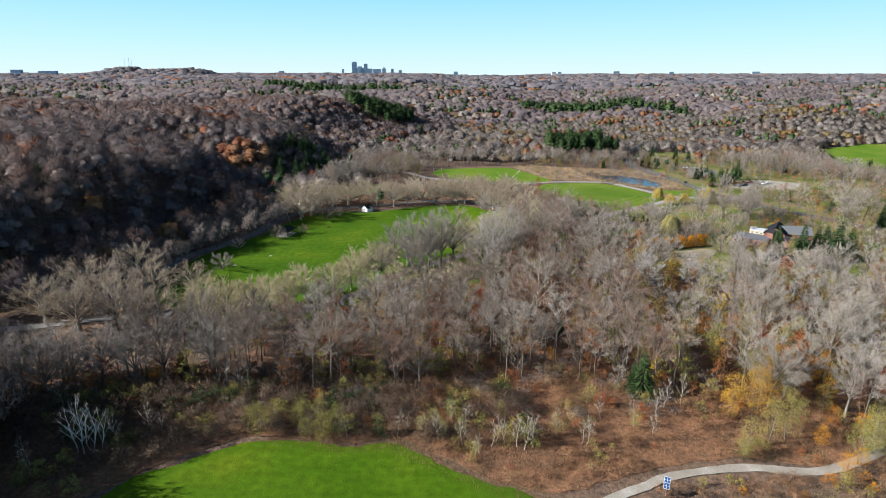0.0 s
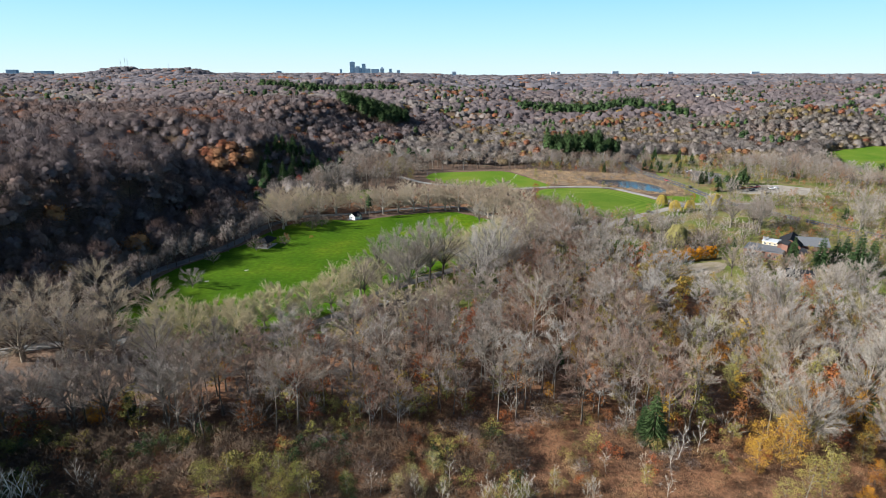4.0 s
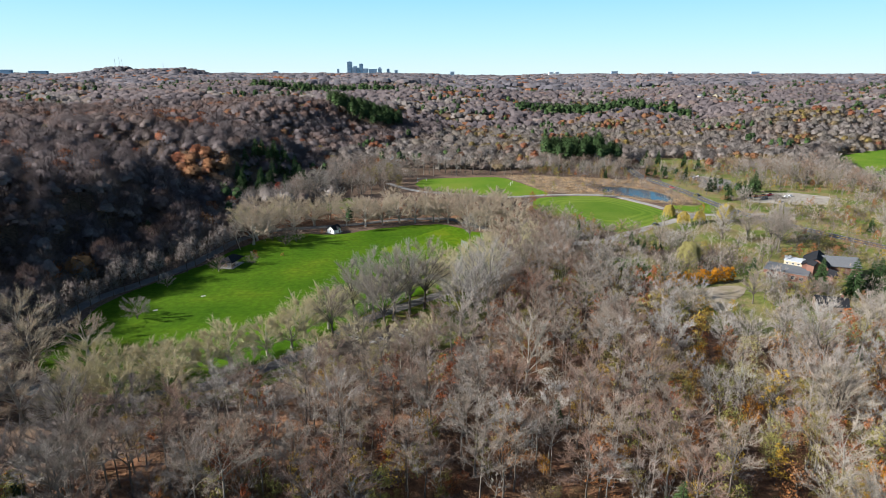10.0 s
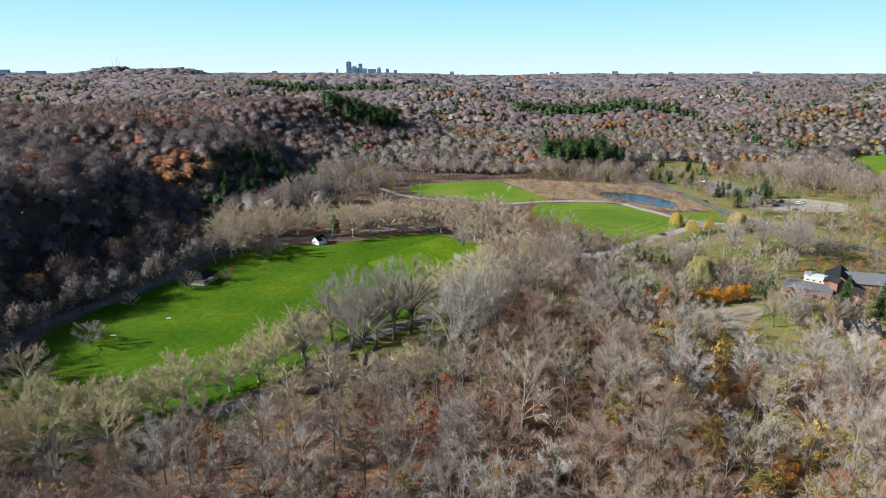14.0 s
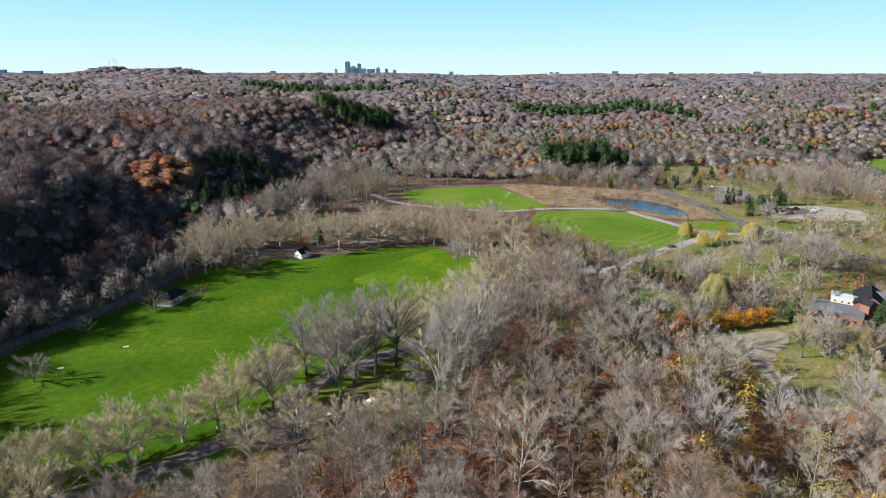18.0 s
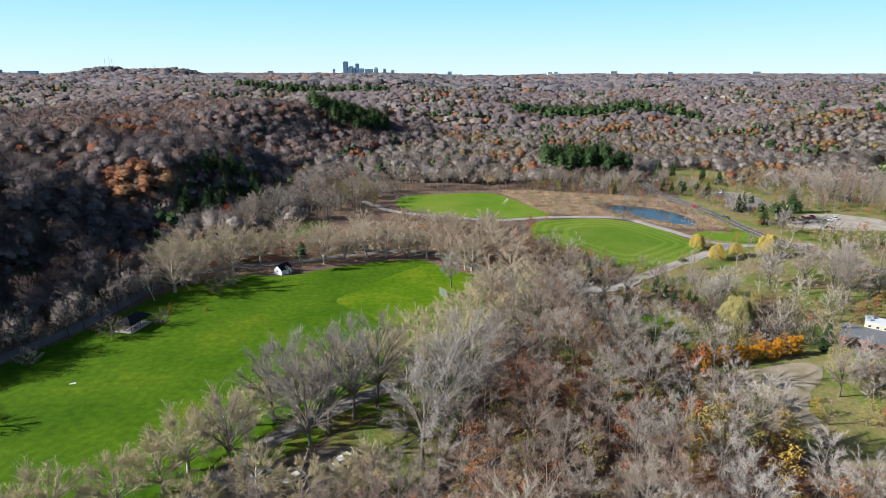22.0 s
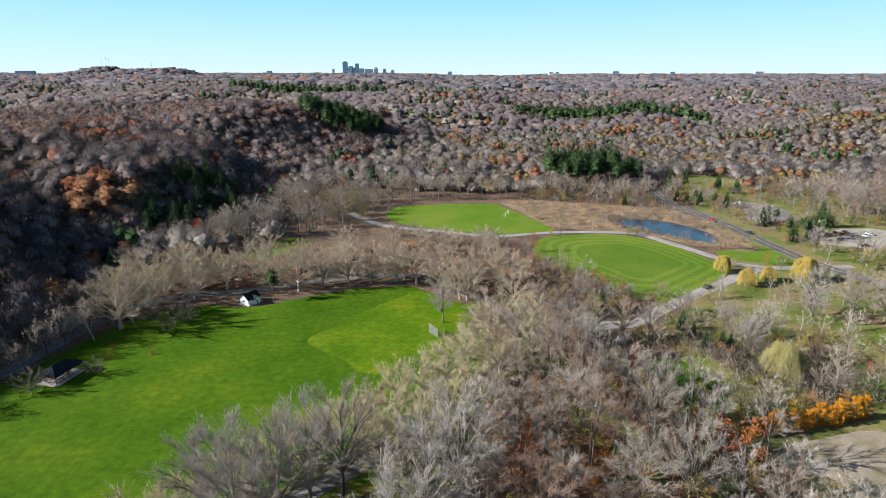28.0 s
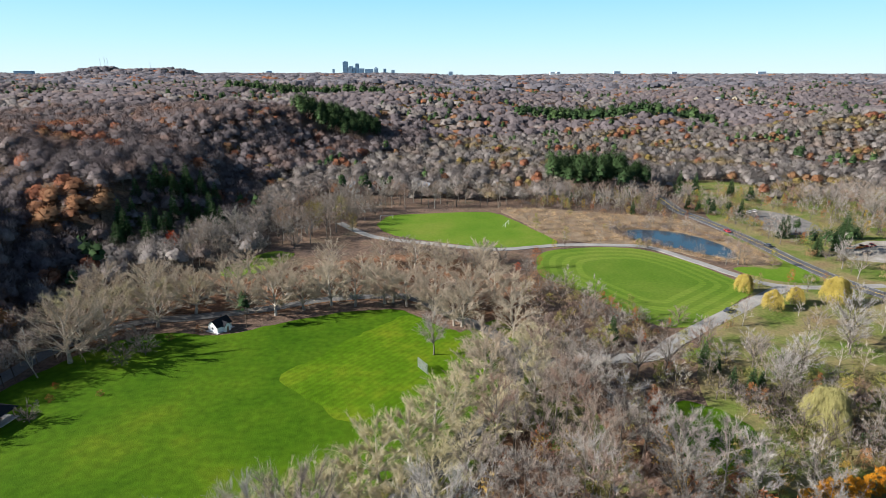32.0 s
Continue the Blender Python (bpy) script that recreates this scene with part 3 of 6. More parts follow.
            rr *= 0.66
        for q in range(boughs):
            u = r.uniform(0.3, 1.0) ** 0.8 * 3
            s = min(int(u), 2)
            st = pts[s] + (pts[s + 1] - pts[s]) * (u - s)
            bd = unit(0.6 * unit(pts[s + 1] - pts[s]) + 0.4 * unit(st - mid + np.array([0, 0, tall * 0.12])) + np.array([0, 0, 0.22]) + r.normal(0, 0.4, 3))
            en = st + bd * (0.2 + 0.5 * r.uniform()) * (spread * 0.5 + 0.25 * ln)
            thin.append((st, en, max(rr * 1.1, 0.03 if thick > 0.1 else 0.014), 0.012))
            c = r.uniform(0.08, 1.0, twigs)[:, None]
            tw_p.append(st + (en - st) * c)
            tw_d.append(bd + r.normal(0, fan * 0.8, (twigs, 3)) + np.array([0, 0, 0.3]))
            tw_l.append(r.uniform(0.5, 1.2, twigs) * twig_len)
    tw_p, tw_d, tw_l = np.concatenate(tw_p), np.concatenate(tw_d), np.concatenate(tw_l)
    boughs_m = slivers(np.array([s[0] for s in thin]), np.array([s[1] - s[0] for s in thin]), [np.linalg.norm(s[1] - s[0]) for s in thin], [0.12] * len(thin), r) if flat else tubes(thin, 3)
    wood = join(tubes(seg[:n], 5), tubes(seg[n:], 3), boughs_m)
    return wood, join(slivers(tw_p, tw_d, tw_l, np.full(len(tw_p), width) * r.uniform(0.7, 1.3, len(tw_p)), r))


def leafy_tree(seed, tall=9.0, spread=3.2, base=0.2, clumps=12, leaves=42, size=0.45, thick=0.14, stems=1, droop=0.0):
    """A tree or bush in leaf: stems and limbs as one mesh, leaf clumps with gaps as another."""
    r = np.random.default_rng(seed)
    seg, lp, ld = [], [], []
    for s in range(stems):
        off = np.array([r.normal(0, 0.25 * (stems > 1)), r.normal(0, 0.25 * (stems > 1)), 0])
        lean = np.array([r.normal(0, 0.12), r.normal(0, 0.12), 1.0])
        seg.append((off, off + lean * tall * 0.45, thick, thick * 0.6))
        seg.append((off + lean * tall * 0.45, off + lean * tall * 0.85, thick * 0.6, thick * 0.15))
    for k in range(clumps):
        f = (k + 0.5) / clumps
        z = tall * (base + (1 - base) * f)
        w = spread * np.sin(np.pi * (0.18 + 0.74 * f)) ** 0.8
        a = k * 2.4 + r.normal(0, 0.4)
        rr = w * np.sqrt(r.uniform(0.15, 1.0)) * 0.85
        c = np.array([np.cos(a) * rr, np.sin(a) * rr, z])
        seg.append((np.array([0, 0, max(z - rr * 0.7 - 0.3, 0.1)]), c, thick * 0.35, 0.02))
        cs = spread * r.uniform(0.28, 0.5)
        pts = r.normal(0, 1, (leaves, 3))
        pts = unit(pts) * (r.uniform(0.25, 1, (leaves, 1)) ** 0.5) * cs
        pts[:, 2] *= 0.75
        lp.append(c + pts)
        ld.append(r.normal(0, 1, (leaves, 3)) + np.array([0, 0, -droop]))
    lp, ld = np.concatenate(lp), np.concatenate(ld)
    lp[:, 2] = np.maximum(lp[:, 2], 0.15)
    n = len(lp)
    ln = r.uniform(0.7, 1.4, n) * size * (1 + 0.8 * droop)
    return tubes(seg, 4), slivers(lp, ld, ln, r.uniform(0.6, 1.0, n) * size / (1 + 0.6 * droop), r)


def willow_tree(seed, tall=12.0, spread=5.2, strands=14000):
    """A weeping tree: arched limbs with long hanging strands."""
    r = np.random.default_rng(seed)
    seg = [(np.zeros(3), np.array([0.2, 0.1, tall * 0.35]), tall * 0.035, tall * 0.028)]
    for k in range(9):
        a = k * 2.4
        m = np.array([np.cos(a) * spread * 0.35, np.sin(a) * spread * 0.35, tall * 0.75])
        e = np.array([np.cos(a) * spread * 0.75, np.sin(a) * spread * 0.75, tall * 0.82])
        seg += [(seg[0][1], m, tall * 0.014, tall * 0.009), (m, e, tall * 0.009, 0.02)]
    a, f = r.uniform(0, 6.283, strands), np.sqrt(r.uniform(0, 1, strands))
    lob = 0.94 + 0.2 * np.sin(3 * a + seed) + 0.14 * np.sin(7 * a)
    z = tall * (0.2 + 0.8 * np.sqrt(np.clip(1 - f ** 2, 0, 1))) * (1 + 0.09 * np.sin(3 * a + 2 * seed) * f) * (1 + 0.06 * np.sin(5 * a + 9 * f))
    p = np.stack([np.cos(a) * f * spread * lob, np.sin(a) * f * spread * lob, z], 1)
    d = np.stack([np.cos(a) * 0.25, np.sin(a) * 0.25, -np.ones(strands)], 1) + r.normal(0, 0.3, (strands, 3))
    p += r.normal(0, tall * 0.03, p.shape)
    ln = tall * r.uniform(0.05, 0.2, strands) * (0.5 + 0.9 * f)
    ln = np.minimum(ln, p[:, 2] - 0.3)
    return tubes(seg, 5), slivers(p, d, ln, np.full(strands, tall * 0.0055), r)


def conifer(seed, tall=16.0, spread=3.4, tiers=14, arms=12, bare=0.05, droop=0.22, layers=8):
    """A spruce or pine with tiers of sloping boughs."""
    r = np.random.default_rng(seed)
    seg = [(np.zeros(3), np.array([0, 0, tall * 0.5]), tall * 0.014, tall * 0.009), (np.array([0, 0, tall * 0.5]), np.array([0, 0, tall]), tall * 0.009, 0.02)]
    P, D, L, W = [], [], [], []
    for k in range(tiers):
        f = bare + (1 - bare) * k / tiers
        w = spread * (1 - f) ** 0.75 * r.uniform(0.75, 1.15) + 0.35
        n = max(int(arms * (1.1 - 0.5 * f)), 5)
        a = np.arange(n) / n * 6.283 + r.uniform(0, 6) + r.normal(0, 0.15, n)
        for _ in range(layers):
            j = a + r.normal(0, 0.22, n)
            s = r.uniform(0.0, 0.6, n)
            d = np.stack([np.cos(j), np.sin(j), -droop + r.normal(0, 0.22, n)], 1)
            P.append(np.stack([np.cos(a) * w * s, np.sin(a) * w * s, tall * f + r.normal(0, 0.25, n) - droop * w * s + 0.3], 1))
            D.append(d), L.append(w * (1.05 - s) * r.uniform(0.8, 1.2, n)), W.append(r.uniform(0.3, 0.6, n) * w * 0.3)
    P, D, L, W = map(np.concatenate, (P, D, L, W))
    return tubes(seg, 4), slivers(P, D, L, W, r)


def far_tree(seed, tall=15.0, spread=5.2, squat=0.42, n=300, size=1.6, width=0.16, limbs=3, stray=0.9, deep=0.5, thick=0.24, lay=0.0):
    """A tree of the middle distance: forked stem and an uneven crown of fine sprays that share the crown's roundness."""
    r = np.random.default_rng(seed)
    o = r.uniform(0, 6.28, 6)
    half, mid = np.array([spread, spread, tall * squat]), np.array([0, 0, tall * (1 - squat)])
    v = unit(r.normal(size=(n, 3)))
    v[:, 2] = np.abs(v[:, 2]) * 1.3 - 0.4
    v = unit(v)
    lump = 1 + 0.2 * np.sin(6 * v[:, 0] + o[0]) * np.sin(5.4 * v[:, 1] + o[1]) + 0.14 * np.sin(5 * v[:, 1] + o[2] + 4 * v[:, 2]) + 0.1 * np.sin(9 * v[:, 0] + 7 * v[:, 2] + o[3])
    p = v * half * (lump * (1 - (1 - deep) * r.uniform(0, 1, n) ** 1.5) * 0.92)[:, None] + mid
    out = unit(v / half + np.array([0, 0, 0.08]))
    way = unit(r.normal(0, 0.5, out.shape) + stray * out + np.array([0, 0, 0.45]))
    way = unit(way - lay * (way * out).sum(1, keepdims=True) * out)
    nrm = unit(out + r.normal(0, 0.5 - 0.3 * lay, out.shape))
    side = unit(np.cross(way, nrm))
    ln, w = (r.uniform(0.6, 1.4, n) * size)[:, None], (r.uniform(0.6, 1.3, n) * width * 0.5)[:, None]
    sv = np.stack([p - side * w - way * ln * 0.5, p + side * w - way * ln * 0.5, p + way * ln * 0.5], 1).reshape(-1, 3)
    t = np.arange(len(sv)).reshape(-1, 3)
    flip = (np.cross(sv[t[:, 1]] - sv[t[:, 0]], sv[t[:, 2]] - sv[t[:, 0]]) * out).sum(1) < 0
    t[flip] = t[flip][:, ::-1]
    fork = np.array([r.normal(0, 0.2), r.normal(0, 0.2), tall * 0.35])
    seg = [(np.zeros(3), fork, thick, thick * 0.75)]
    for q in range(limbs):
        a = q * 2.4 + seed
        seg.append((fork, fork + np.array([np.cos(a) * spread * 0.5, np.sin(a) * spread * 0.5, tall * r.uniform(0.2, 0.35)]), thick * 0.5, thick * 0.2))
    wv, wt = tubes(seg, 3)
    return (wv, wt, unit(wv * np.array([1, 1, 0.0]) + 1e-3)), (sv, t, np.repeat(out, 3, axis=0))


def clump_tree(seed, tall=15.0, spread=5.6, squat=0.42, clumps=10, sprays=260, size=1.6, width=0.12, limbs=3, thick=0.22, sides=6, inner=0.5, mixed=0.0, up=0.5, swell=1.0, even=0.4):
    """A tree of the middle distance or beyond: ragged inner clumps, and a crown of sprays that reach up and out from them."""
    r = np.random.default_rng(seed)
    o = r.uniform(0, 6.28, 4)
    half, mid = np.array([spread, spread, tall * squat]), np.array([0, 0, tall * (1 - squat)])
    k = np.arange(clumps)
    zc = 1 - (k + 0.5) / clumps * 1.4
    a = k * 2.4 + r.normal(0, 0.3, clumps)
    out = np.stack([np.cos(a) * np.sqrt(1 - zc * zc), np.sin(a) * np.sqrt(1 - zc * zc), zc], 1)
    centre = mid + out * half * inner * r.uniform(0.7, 1.2, (clumps, 1))
    rad = spread * swell * 1.2 / np.sqrt(clumps) * r.uniform(0.75, 1.25, clumps)
    ang = np.arange(sides) / sides * 2 * np.pi
    dirs = [np.array([[0, 0, 1.0]])]
    for q, pol in enumerate((0.75, 1.65)):
        dirs.append(np.stack([np.cos(ang + 0.5 * q) * np.sin(pol), np.sin(ang + 0.5 * q) * np.sin(pol), np.full(sides, np.cos(pol))], 1))
    dirs = np.concatenate(dirs)
    v = centre[:, None] + dirs[None] * r.uniform(0.7, 1.25, (clumps, len(dirs), 1)) * rad[:, None, None]
    nrm = unit(0.2 * dirs[None] + 0.7 * out[:, None] + np.array([0, 0, even]))
    i, j = np.arange(sides), (np.arange(sides) + 1) % sides
    t = np.concatenate([np.stack([0 * i, 1 + i, 1 + j], 1), np.stack([1 + i, 1 + sides + i, 1 + j], 1), np.stack([1 + j, 1 + sides + i, 1 + sides + j], 1)])
    t = (t[None] + (np.arange(clumps) * len(dirs))[:, None, None]).reshape(-1, 3)
    tone = r.uniform(-0.5, 0.5, clumps) * mixed
    d = unit(r.normal(size=(sprays, 3)) + np.array([0, 0, 0.25]))
    d[:, 2] = np.where(d[:, 2] < -0.35, -d[:, 2], d[:, 2])
    lump = 1 + 0.16 * np.sin(5 * d[:, 0] + o[0]) * np.sin(4.4 * d[:, 1] + o[1]) + 0.1 * np.sin(7 * d[:, 1] + o[2] + 4 * d[:, 2])
    ln, w = (r.uniform(0.5, 1.3, sprays) * size)[:, None], (r.uniform(0.6, 1.3, sprays) * width / 2)[:, None]
    way = unit(d + np.array([0, 0, up]) + r.normal(0, 0.35, (sprays, 3)))
    p = mid + d * half * (lump * r.uniform(0.6, 1.0, sprays) ** 0.6)[:, None] - way * ln * 0.6
    side = unit(np.cross(way, unit(d + r.normal(0, 0.6, d.shape))))
    sv = np.stack([p - side * w, p + side * w, p + way * ln], 1)
    sn = unit(d * np.array([0.8, 0.8, 0.5]) + np.array([0, 0, even + 0.1]))
    st = np.arange(3 * sprays).reshape(-1, 3)
    flip = (np.cross(sv[:, 1] - sv[:, 0], sv[:, 2] - sv[:, 0]) * sn).sum(1) < 0
    st[flip] = st[flip][:, ::-1]
    near = np.argmax(d @ out.T, axis=1)
    crown = (np.concatenate([v.reshape(-1, 3), sv.reshape(-1, 3)]), np.concatenate([t, st + v.shape[0] * v.shape[1]]), np.concatenate([nrm.reshape(-1, 3), np.repeat(sn, 3, axis=0)]),
             np.concatenate([np.repeat(tone, len(dirs)), np.repeat(tone[near], 3)]))
    fork = np.array([r.normal(0, 0.2), r.normal(0, 0.2), tall * 0.4])
    seg = [(np.zeros(3), fork, thick, thick * 0.75)]
    for q in range(limbs):
        seg.append((fork, centre[int(r.integers(clumps))], thick * 0.5, thick * 0.15))
    wv, wt = tubes(seg, 3)
    return (wv, wt, unit(wv * np.array([1, 1, 0.0]) + 1e-3), np.zeros(len(wv))), crown


def as_meshes(models, bark, leaf, name):
    out = []
    for w, c in models:
        out.append((raw_mesh("trunk", *w[:2], [bark]), raw_mesh("crown", *c[:2], [leaf], normals=c[2] if len(c) > 2 else None)))
    return out


def stand(meshes, name, x, y, label, category, group="", size=1.0, turn=None, k=None, squash=1.0):
    """One tree as a thing: an empty at its foot with trunk and crown."""
    m = meshes[int(rng.integers(len(meshes))) if k is None else k]
    z = float(height(x, y)) - 0.15
    ob = tagged(new(name), label, category, group)
    ob.location, ob.rotation_euler, ob.scale = (x, y, z), (0, 0, rng.uniform(0, 6.28) if turn is None else turn), (size * squash, size * squash, size)
    for nm, me in zip(("trunk", "crown"), m):
        o = new(nm, me)
        o.parent = ob
    return ob


def mass(name, models, xy, mats, label, category, sizes=(0.8, 1.2), sink=0.15):
    """A wood that nobody could count: many trees joined into one mesh."""
    xy = np.asarray(xy, float)
    if not len(xy):
        return None
    z = height(xy[:, 0], xy[:, 1]) - sink
    pick = rng.integers(0, len(models), len(xy))
    ang, sc, ti = rng.uniform(0, 6.283, len(xy)), rng.uniform(*sizes, len(xy)), (rng.normal(0, 0.13, len(xy)) + 0.45 + 0.3 * np.sin(xy[:, 0] / 31 + 1.5 * np.sin(xy[:, 1] / 43)) * np.sin(xy[:, 1] / 37 + np.sin(xy[:, 0] / 57))) % 1.0
    V, T, S, A, N, k = [], [], [], [], [], 0
    for m, (wood, crown) in enumerate(models):
        sel = np.flatnonzero(pick == m)
        if not len(sel):
            continue
        for slot, (v, t, *nr) in enumerate((wood, crown)):
            c, s = np.cos(ang[sel])[:, None], np.sin(ang[sel])[:, None]
            f = sc[sel][:, None]
            X = (v[None, :, 0] * c - v[None, :, 1] * s) * f + xy[sel, 0][:, None]
            Y = (v[None, :, 0] * s + v[None, :, 1] * c) * f + xy[sel, 1][:, None]
            Z = v[None, :, 2] * f + z[sel][:, None]
            V.append(np.stack([X, Y, Z], -1).reshape(-1, 3))
            T.append((t[None] + (np.arange(len(sel)) * len(v))[:, None, None]).reshape(-1, 3) + k)
            for q in nr[:1]:
                N.append(np.stack([q[None, :, 0] * c - q[None, :, 1] * s, q[None, :, 0] * s + q[None, :, 1] * c, q[None, :, 2] + 0 * c], -1).reshape(-1, 3))
            S.append(np.full(len(T[-1]), slot)), A.append((ti[sel][:, None] + (nr[1] if len(nr) > 1 else np.zeros(len(v)))[None]).ravel() % 1.0)
            k += len(V[-1])
    me = raw_mesh(name, np.concatenate(V), np.concatenate(T), mats, np.concatenate(S), np.concatenate(A), np.concatenate(N) if N else None)
    return tagged(new(name, me), label, category, kind="stuff")


def scatter(x0, x1, y0, y1, step, jitter=0.45):
    X, Y = np.meshgrid(np.arange(x0, x1, step), np.arange(y0, y1, step))
    X = X + (np.arange(X.shape[0]) % 2)[:, None] * step * 0.5
    p = np.stack([X, Y], -1).reshape(-1, 2)
    return p + rng.uniform(-jitter, jitter, p.shape) * step


def in_view(p, margin=40, half=0.8):
    """What the walk can ever see: a wedge opening from its first place."""
    return p[(np.abs(p[:, 0] - 13) < half * (p[:, 1] + margin) + 30)]


CLEAR_POLY = [FIELD, UPPER, LAWN, NEAR, REEDS, PAD, GLADE, BAY, PARKLAND, VERGE, YARD, LOT, GOLF, POND]
CLEAR_LINE = [(LOOP, 5.5), (PATH_RING, 4), (PATH_DOWN, 5), (MAIN_ROAD, 7.5), (TRAIL, 3.5)]


def open_ground(p, slack=1.0):
    ok = np.ones(len(p), bool)
    for poly in CLEAR_POLY:
        ok &= ~inside(p[:, 0], p[:, 1], poly)
    for line, d in CLEAR_LINE:
        near = (p[:, 0] > line[:, 0].min() - 9) & (p[:, 0] < line[:, 0].max() + 9) & (p[:, 1] > line[:, 1].min() - 9) & (p[:, 1] < line[:, 1].max() + 9)
        if near.any():
            ok[near] &= line_distance(p[near, 0], p[near, 1], line) > d * slack
    return p[ok]


def within(p, poly):
    return p[inside(p[:, 0], p[:, 1], poly)]


def share(p, *fractions, clump=0.0):
    """Split points at random into lots of these shares, the rest last; clump: the width in metres of kindred groups."""
    u = rng.uniform(0, 1, len(p))
    if clump and len(p):
        o = rng.uniform(0, 99, 6)
        v = sum(np.sin(p[:, 0] / clump * f + o[k] + 1.7 * np.sin(p[:, 1] / clump * f * 0.8 + o[k + 3])) * np.sin(p[:, 1] / clump * f + o[k + 2]) / f for k, f in enumerate((1.0, 1.9, 3.3)))
        v = v + rng.normal(0, 0.3, len(p))
        u = np.argsort(np.argsort(v)) / len(p)
        u = (u * 1.0 + 0.37) % 1.0
    out, lo = [], 0.0
    for f in fractions:
        out.append(p[(u >= lo) & (u < lo + f)])
        lo += f
    return out + [p[u >= lo]]


FOREST = [bare_tree(s, tall=18 + 1.5 * (s % 4), spread=4.3 + 0.5 * (s % 3), fork=0.5, limbs=13, boughs=11, twigs=22, width=0.035, twig_len=1.2, thick=0.22, squat=0.31) for s in range(6)]
FOREST_B = [bare_tree(10 + s, tall=18 + 1.5 * (s % 4), spread=4.7 + 0.5 * (s % 3), fork=0.4, limbs=13, boughs=10, twigs=18, width=0.037, twig_len=1.3, thick=0.27, flat=True, squat=0.33) for s in range(5)]
BIG = [bare_tree(20 + s, tall=25, spread=8.5, fork=0.3, limbs=20, boughs=15, twigs=32, width=0.038, twig_len=1.4, thick=0.5, slope=1.4, squat=0.36) for s in range(3)]
PLANE = [bare_tree(40 + s, tall=12, spread=7.0, fork=0.2, limbs=18, boughs=13, twigs=26, width=0.055, twig_len=1.1, thick=0.38, slope=0.7, squat=0.42, low=-0.6) for s in range(3)]
PLANE_NEAR = [bare_tree(46 + s, tall=12, spread=7.0, fork=0.2, limbs=18, boughs=13, twigs=36, width=0.048, twig_len=1.15, thick=0.36, slope=0.8, squat=0.42, low=-0.5) for s in range(3)]
SMALL = [bare_tree(60 + s, tall=8, spread=3.2, fork=0.2, limbs=11, boughs=6, twigs=10, width=0.045, twig_len=0.75, thick=0.12, squat=0.42) for s in range(4)]
ROUND = [bare_tree(70 + s, tall=7.6, spread=4.2, fork=0.14, limbs=15, boughs=10, twigs=16, width=0.045, twig_len=0.8, thick=0.16, squat=0.44, low=-0.6) for s in range(3)]
SAPLING = [bare_tree(80 + s, tall=7.5, spread=1.5, fork=0.2, limbs=9, boughs=4, twigs=4, width=0.05, twig_len=0.7, thick=0.085, squat=0.42) for s in range(3)]
NEAR_CROWN = [clump_tree(115 + s, tall=15 + s, spread=5.8 + 0.4 * s, squat=0.48, clumps=9, sprays=2100, size=1.5, width=0.06, limbs=7, inner=0.3, swell=0.6) for s in range(4)]
SPRAY = [clump_tree(120 + s, tall=14 + 0.6 * s, spread=6.6 + 0.3 * s, squat=0.45, clumps=9, sprays=1000, size=1.6, width=0.11, limbs=4, inner=0.36, swell=0.65, even=0.6) for s in range(5)]
SPRAY_FAR = [clump_tree(130 + s, tall=13.5 + 0.6 * s, spread=7.0 + 0.3 * s, squat=0.44, clumps=7, sprays=340, size=1.9, width=0.24, limbs=3, inner=0.4, swell=0.7, even=0.9) for s in range(5)]
TUFT = [clump_tree(140 + s, tall=13 + 0.4 * s, spread=10.5 + 0.4 * (s % 3), squat=0.42, clumps=8, sprays=190, size=2.4, width=0.45, limbs=0, inner=0.55, swell=0.75, even=1.3) for s in range(5)]
TUFT_FAR = [clump_tree(150 + s, tall=13, spread=24, squat=0.3, clumps=10, sprays=30, size=5.0, width=1.6, limbs=0, sides=5, inner=0.8, swell=0.85, mixed=0.5, even=1.3) for s in range(4)]
CONE_FAR = [clump_tree(160 + s, tall=20, spread=4.2, squat=0.44, clumps=7, sprays=80, size=1.9, width=0.6, limbs=0, inner=0.5) for s in range(3)]
CONE = [conifer(170 + s, tall=15 + s, spread=3.8 + 0.3 * s) for s in range(3)]
PINE = [clump_tree(175 + s, tall=20 + 2 * s, spread=4.6, squat=0.42, clumps=10, sprays=700, size=1.3, width=0.24, limbs=5, up=0.2, inner=0.45, swell=0.8) for s in range(3)]
LEAFY = [leafy_tree(180 + s, tall=10 + s, spread=3.4) for s in range(4)]
LEAFY_FAR = [clump_tree(190 + s, tall=14, spread=5.2, clumps=9, sprays=520, size=0.9, width=0.4, limbs=1, inner=0.5, even=0.7) for s in range(3)]
LEAFY_TUFT = [clump_tree(195 + s, tall=13, spread=7.2, squat=0.48, clumps=7, sprays=140, size=1.5, width=0.7, limbs=0, inner=0.5, even=1.2) for s in range(3)]
BUSH = [leafy_tree(200 + s, tall=3.2, spread=1.9, base=0.1, clumps=9, leaves=52, size=0.2, thick=0.04, stems=3) for s in range(4)]
LEAFY_FINE = [leafy_tree(184 + s, tall=10 + s, spread=3.6, clumps=22, leaves=70, size=0.24) for s in range(4)]
BUSH_BARE = [far_tree(210 + s, tall=3.4, spread=2.2, squat=0.48, n=120, size=0.75, width=0.12, limbs=4, stray=0.5, deep=0.5, thick=0.05) for s in range(4)]
BUSH_FINE = [far_tree(214 + s, tall=3.4, spread=2.2, squat=0.48, n=300, size=0.7, width=0.05, limbs=5, stray=0.6, deep=0.4, thick=0.05) for s in range(4)]
WEEP = [willow_tree(220 + s) for s in range(2)]

m_forest = as_meshes(FOREST, M_BARK, M_TWIG, "forest")
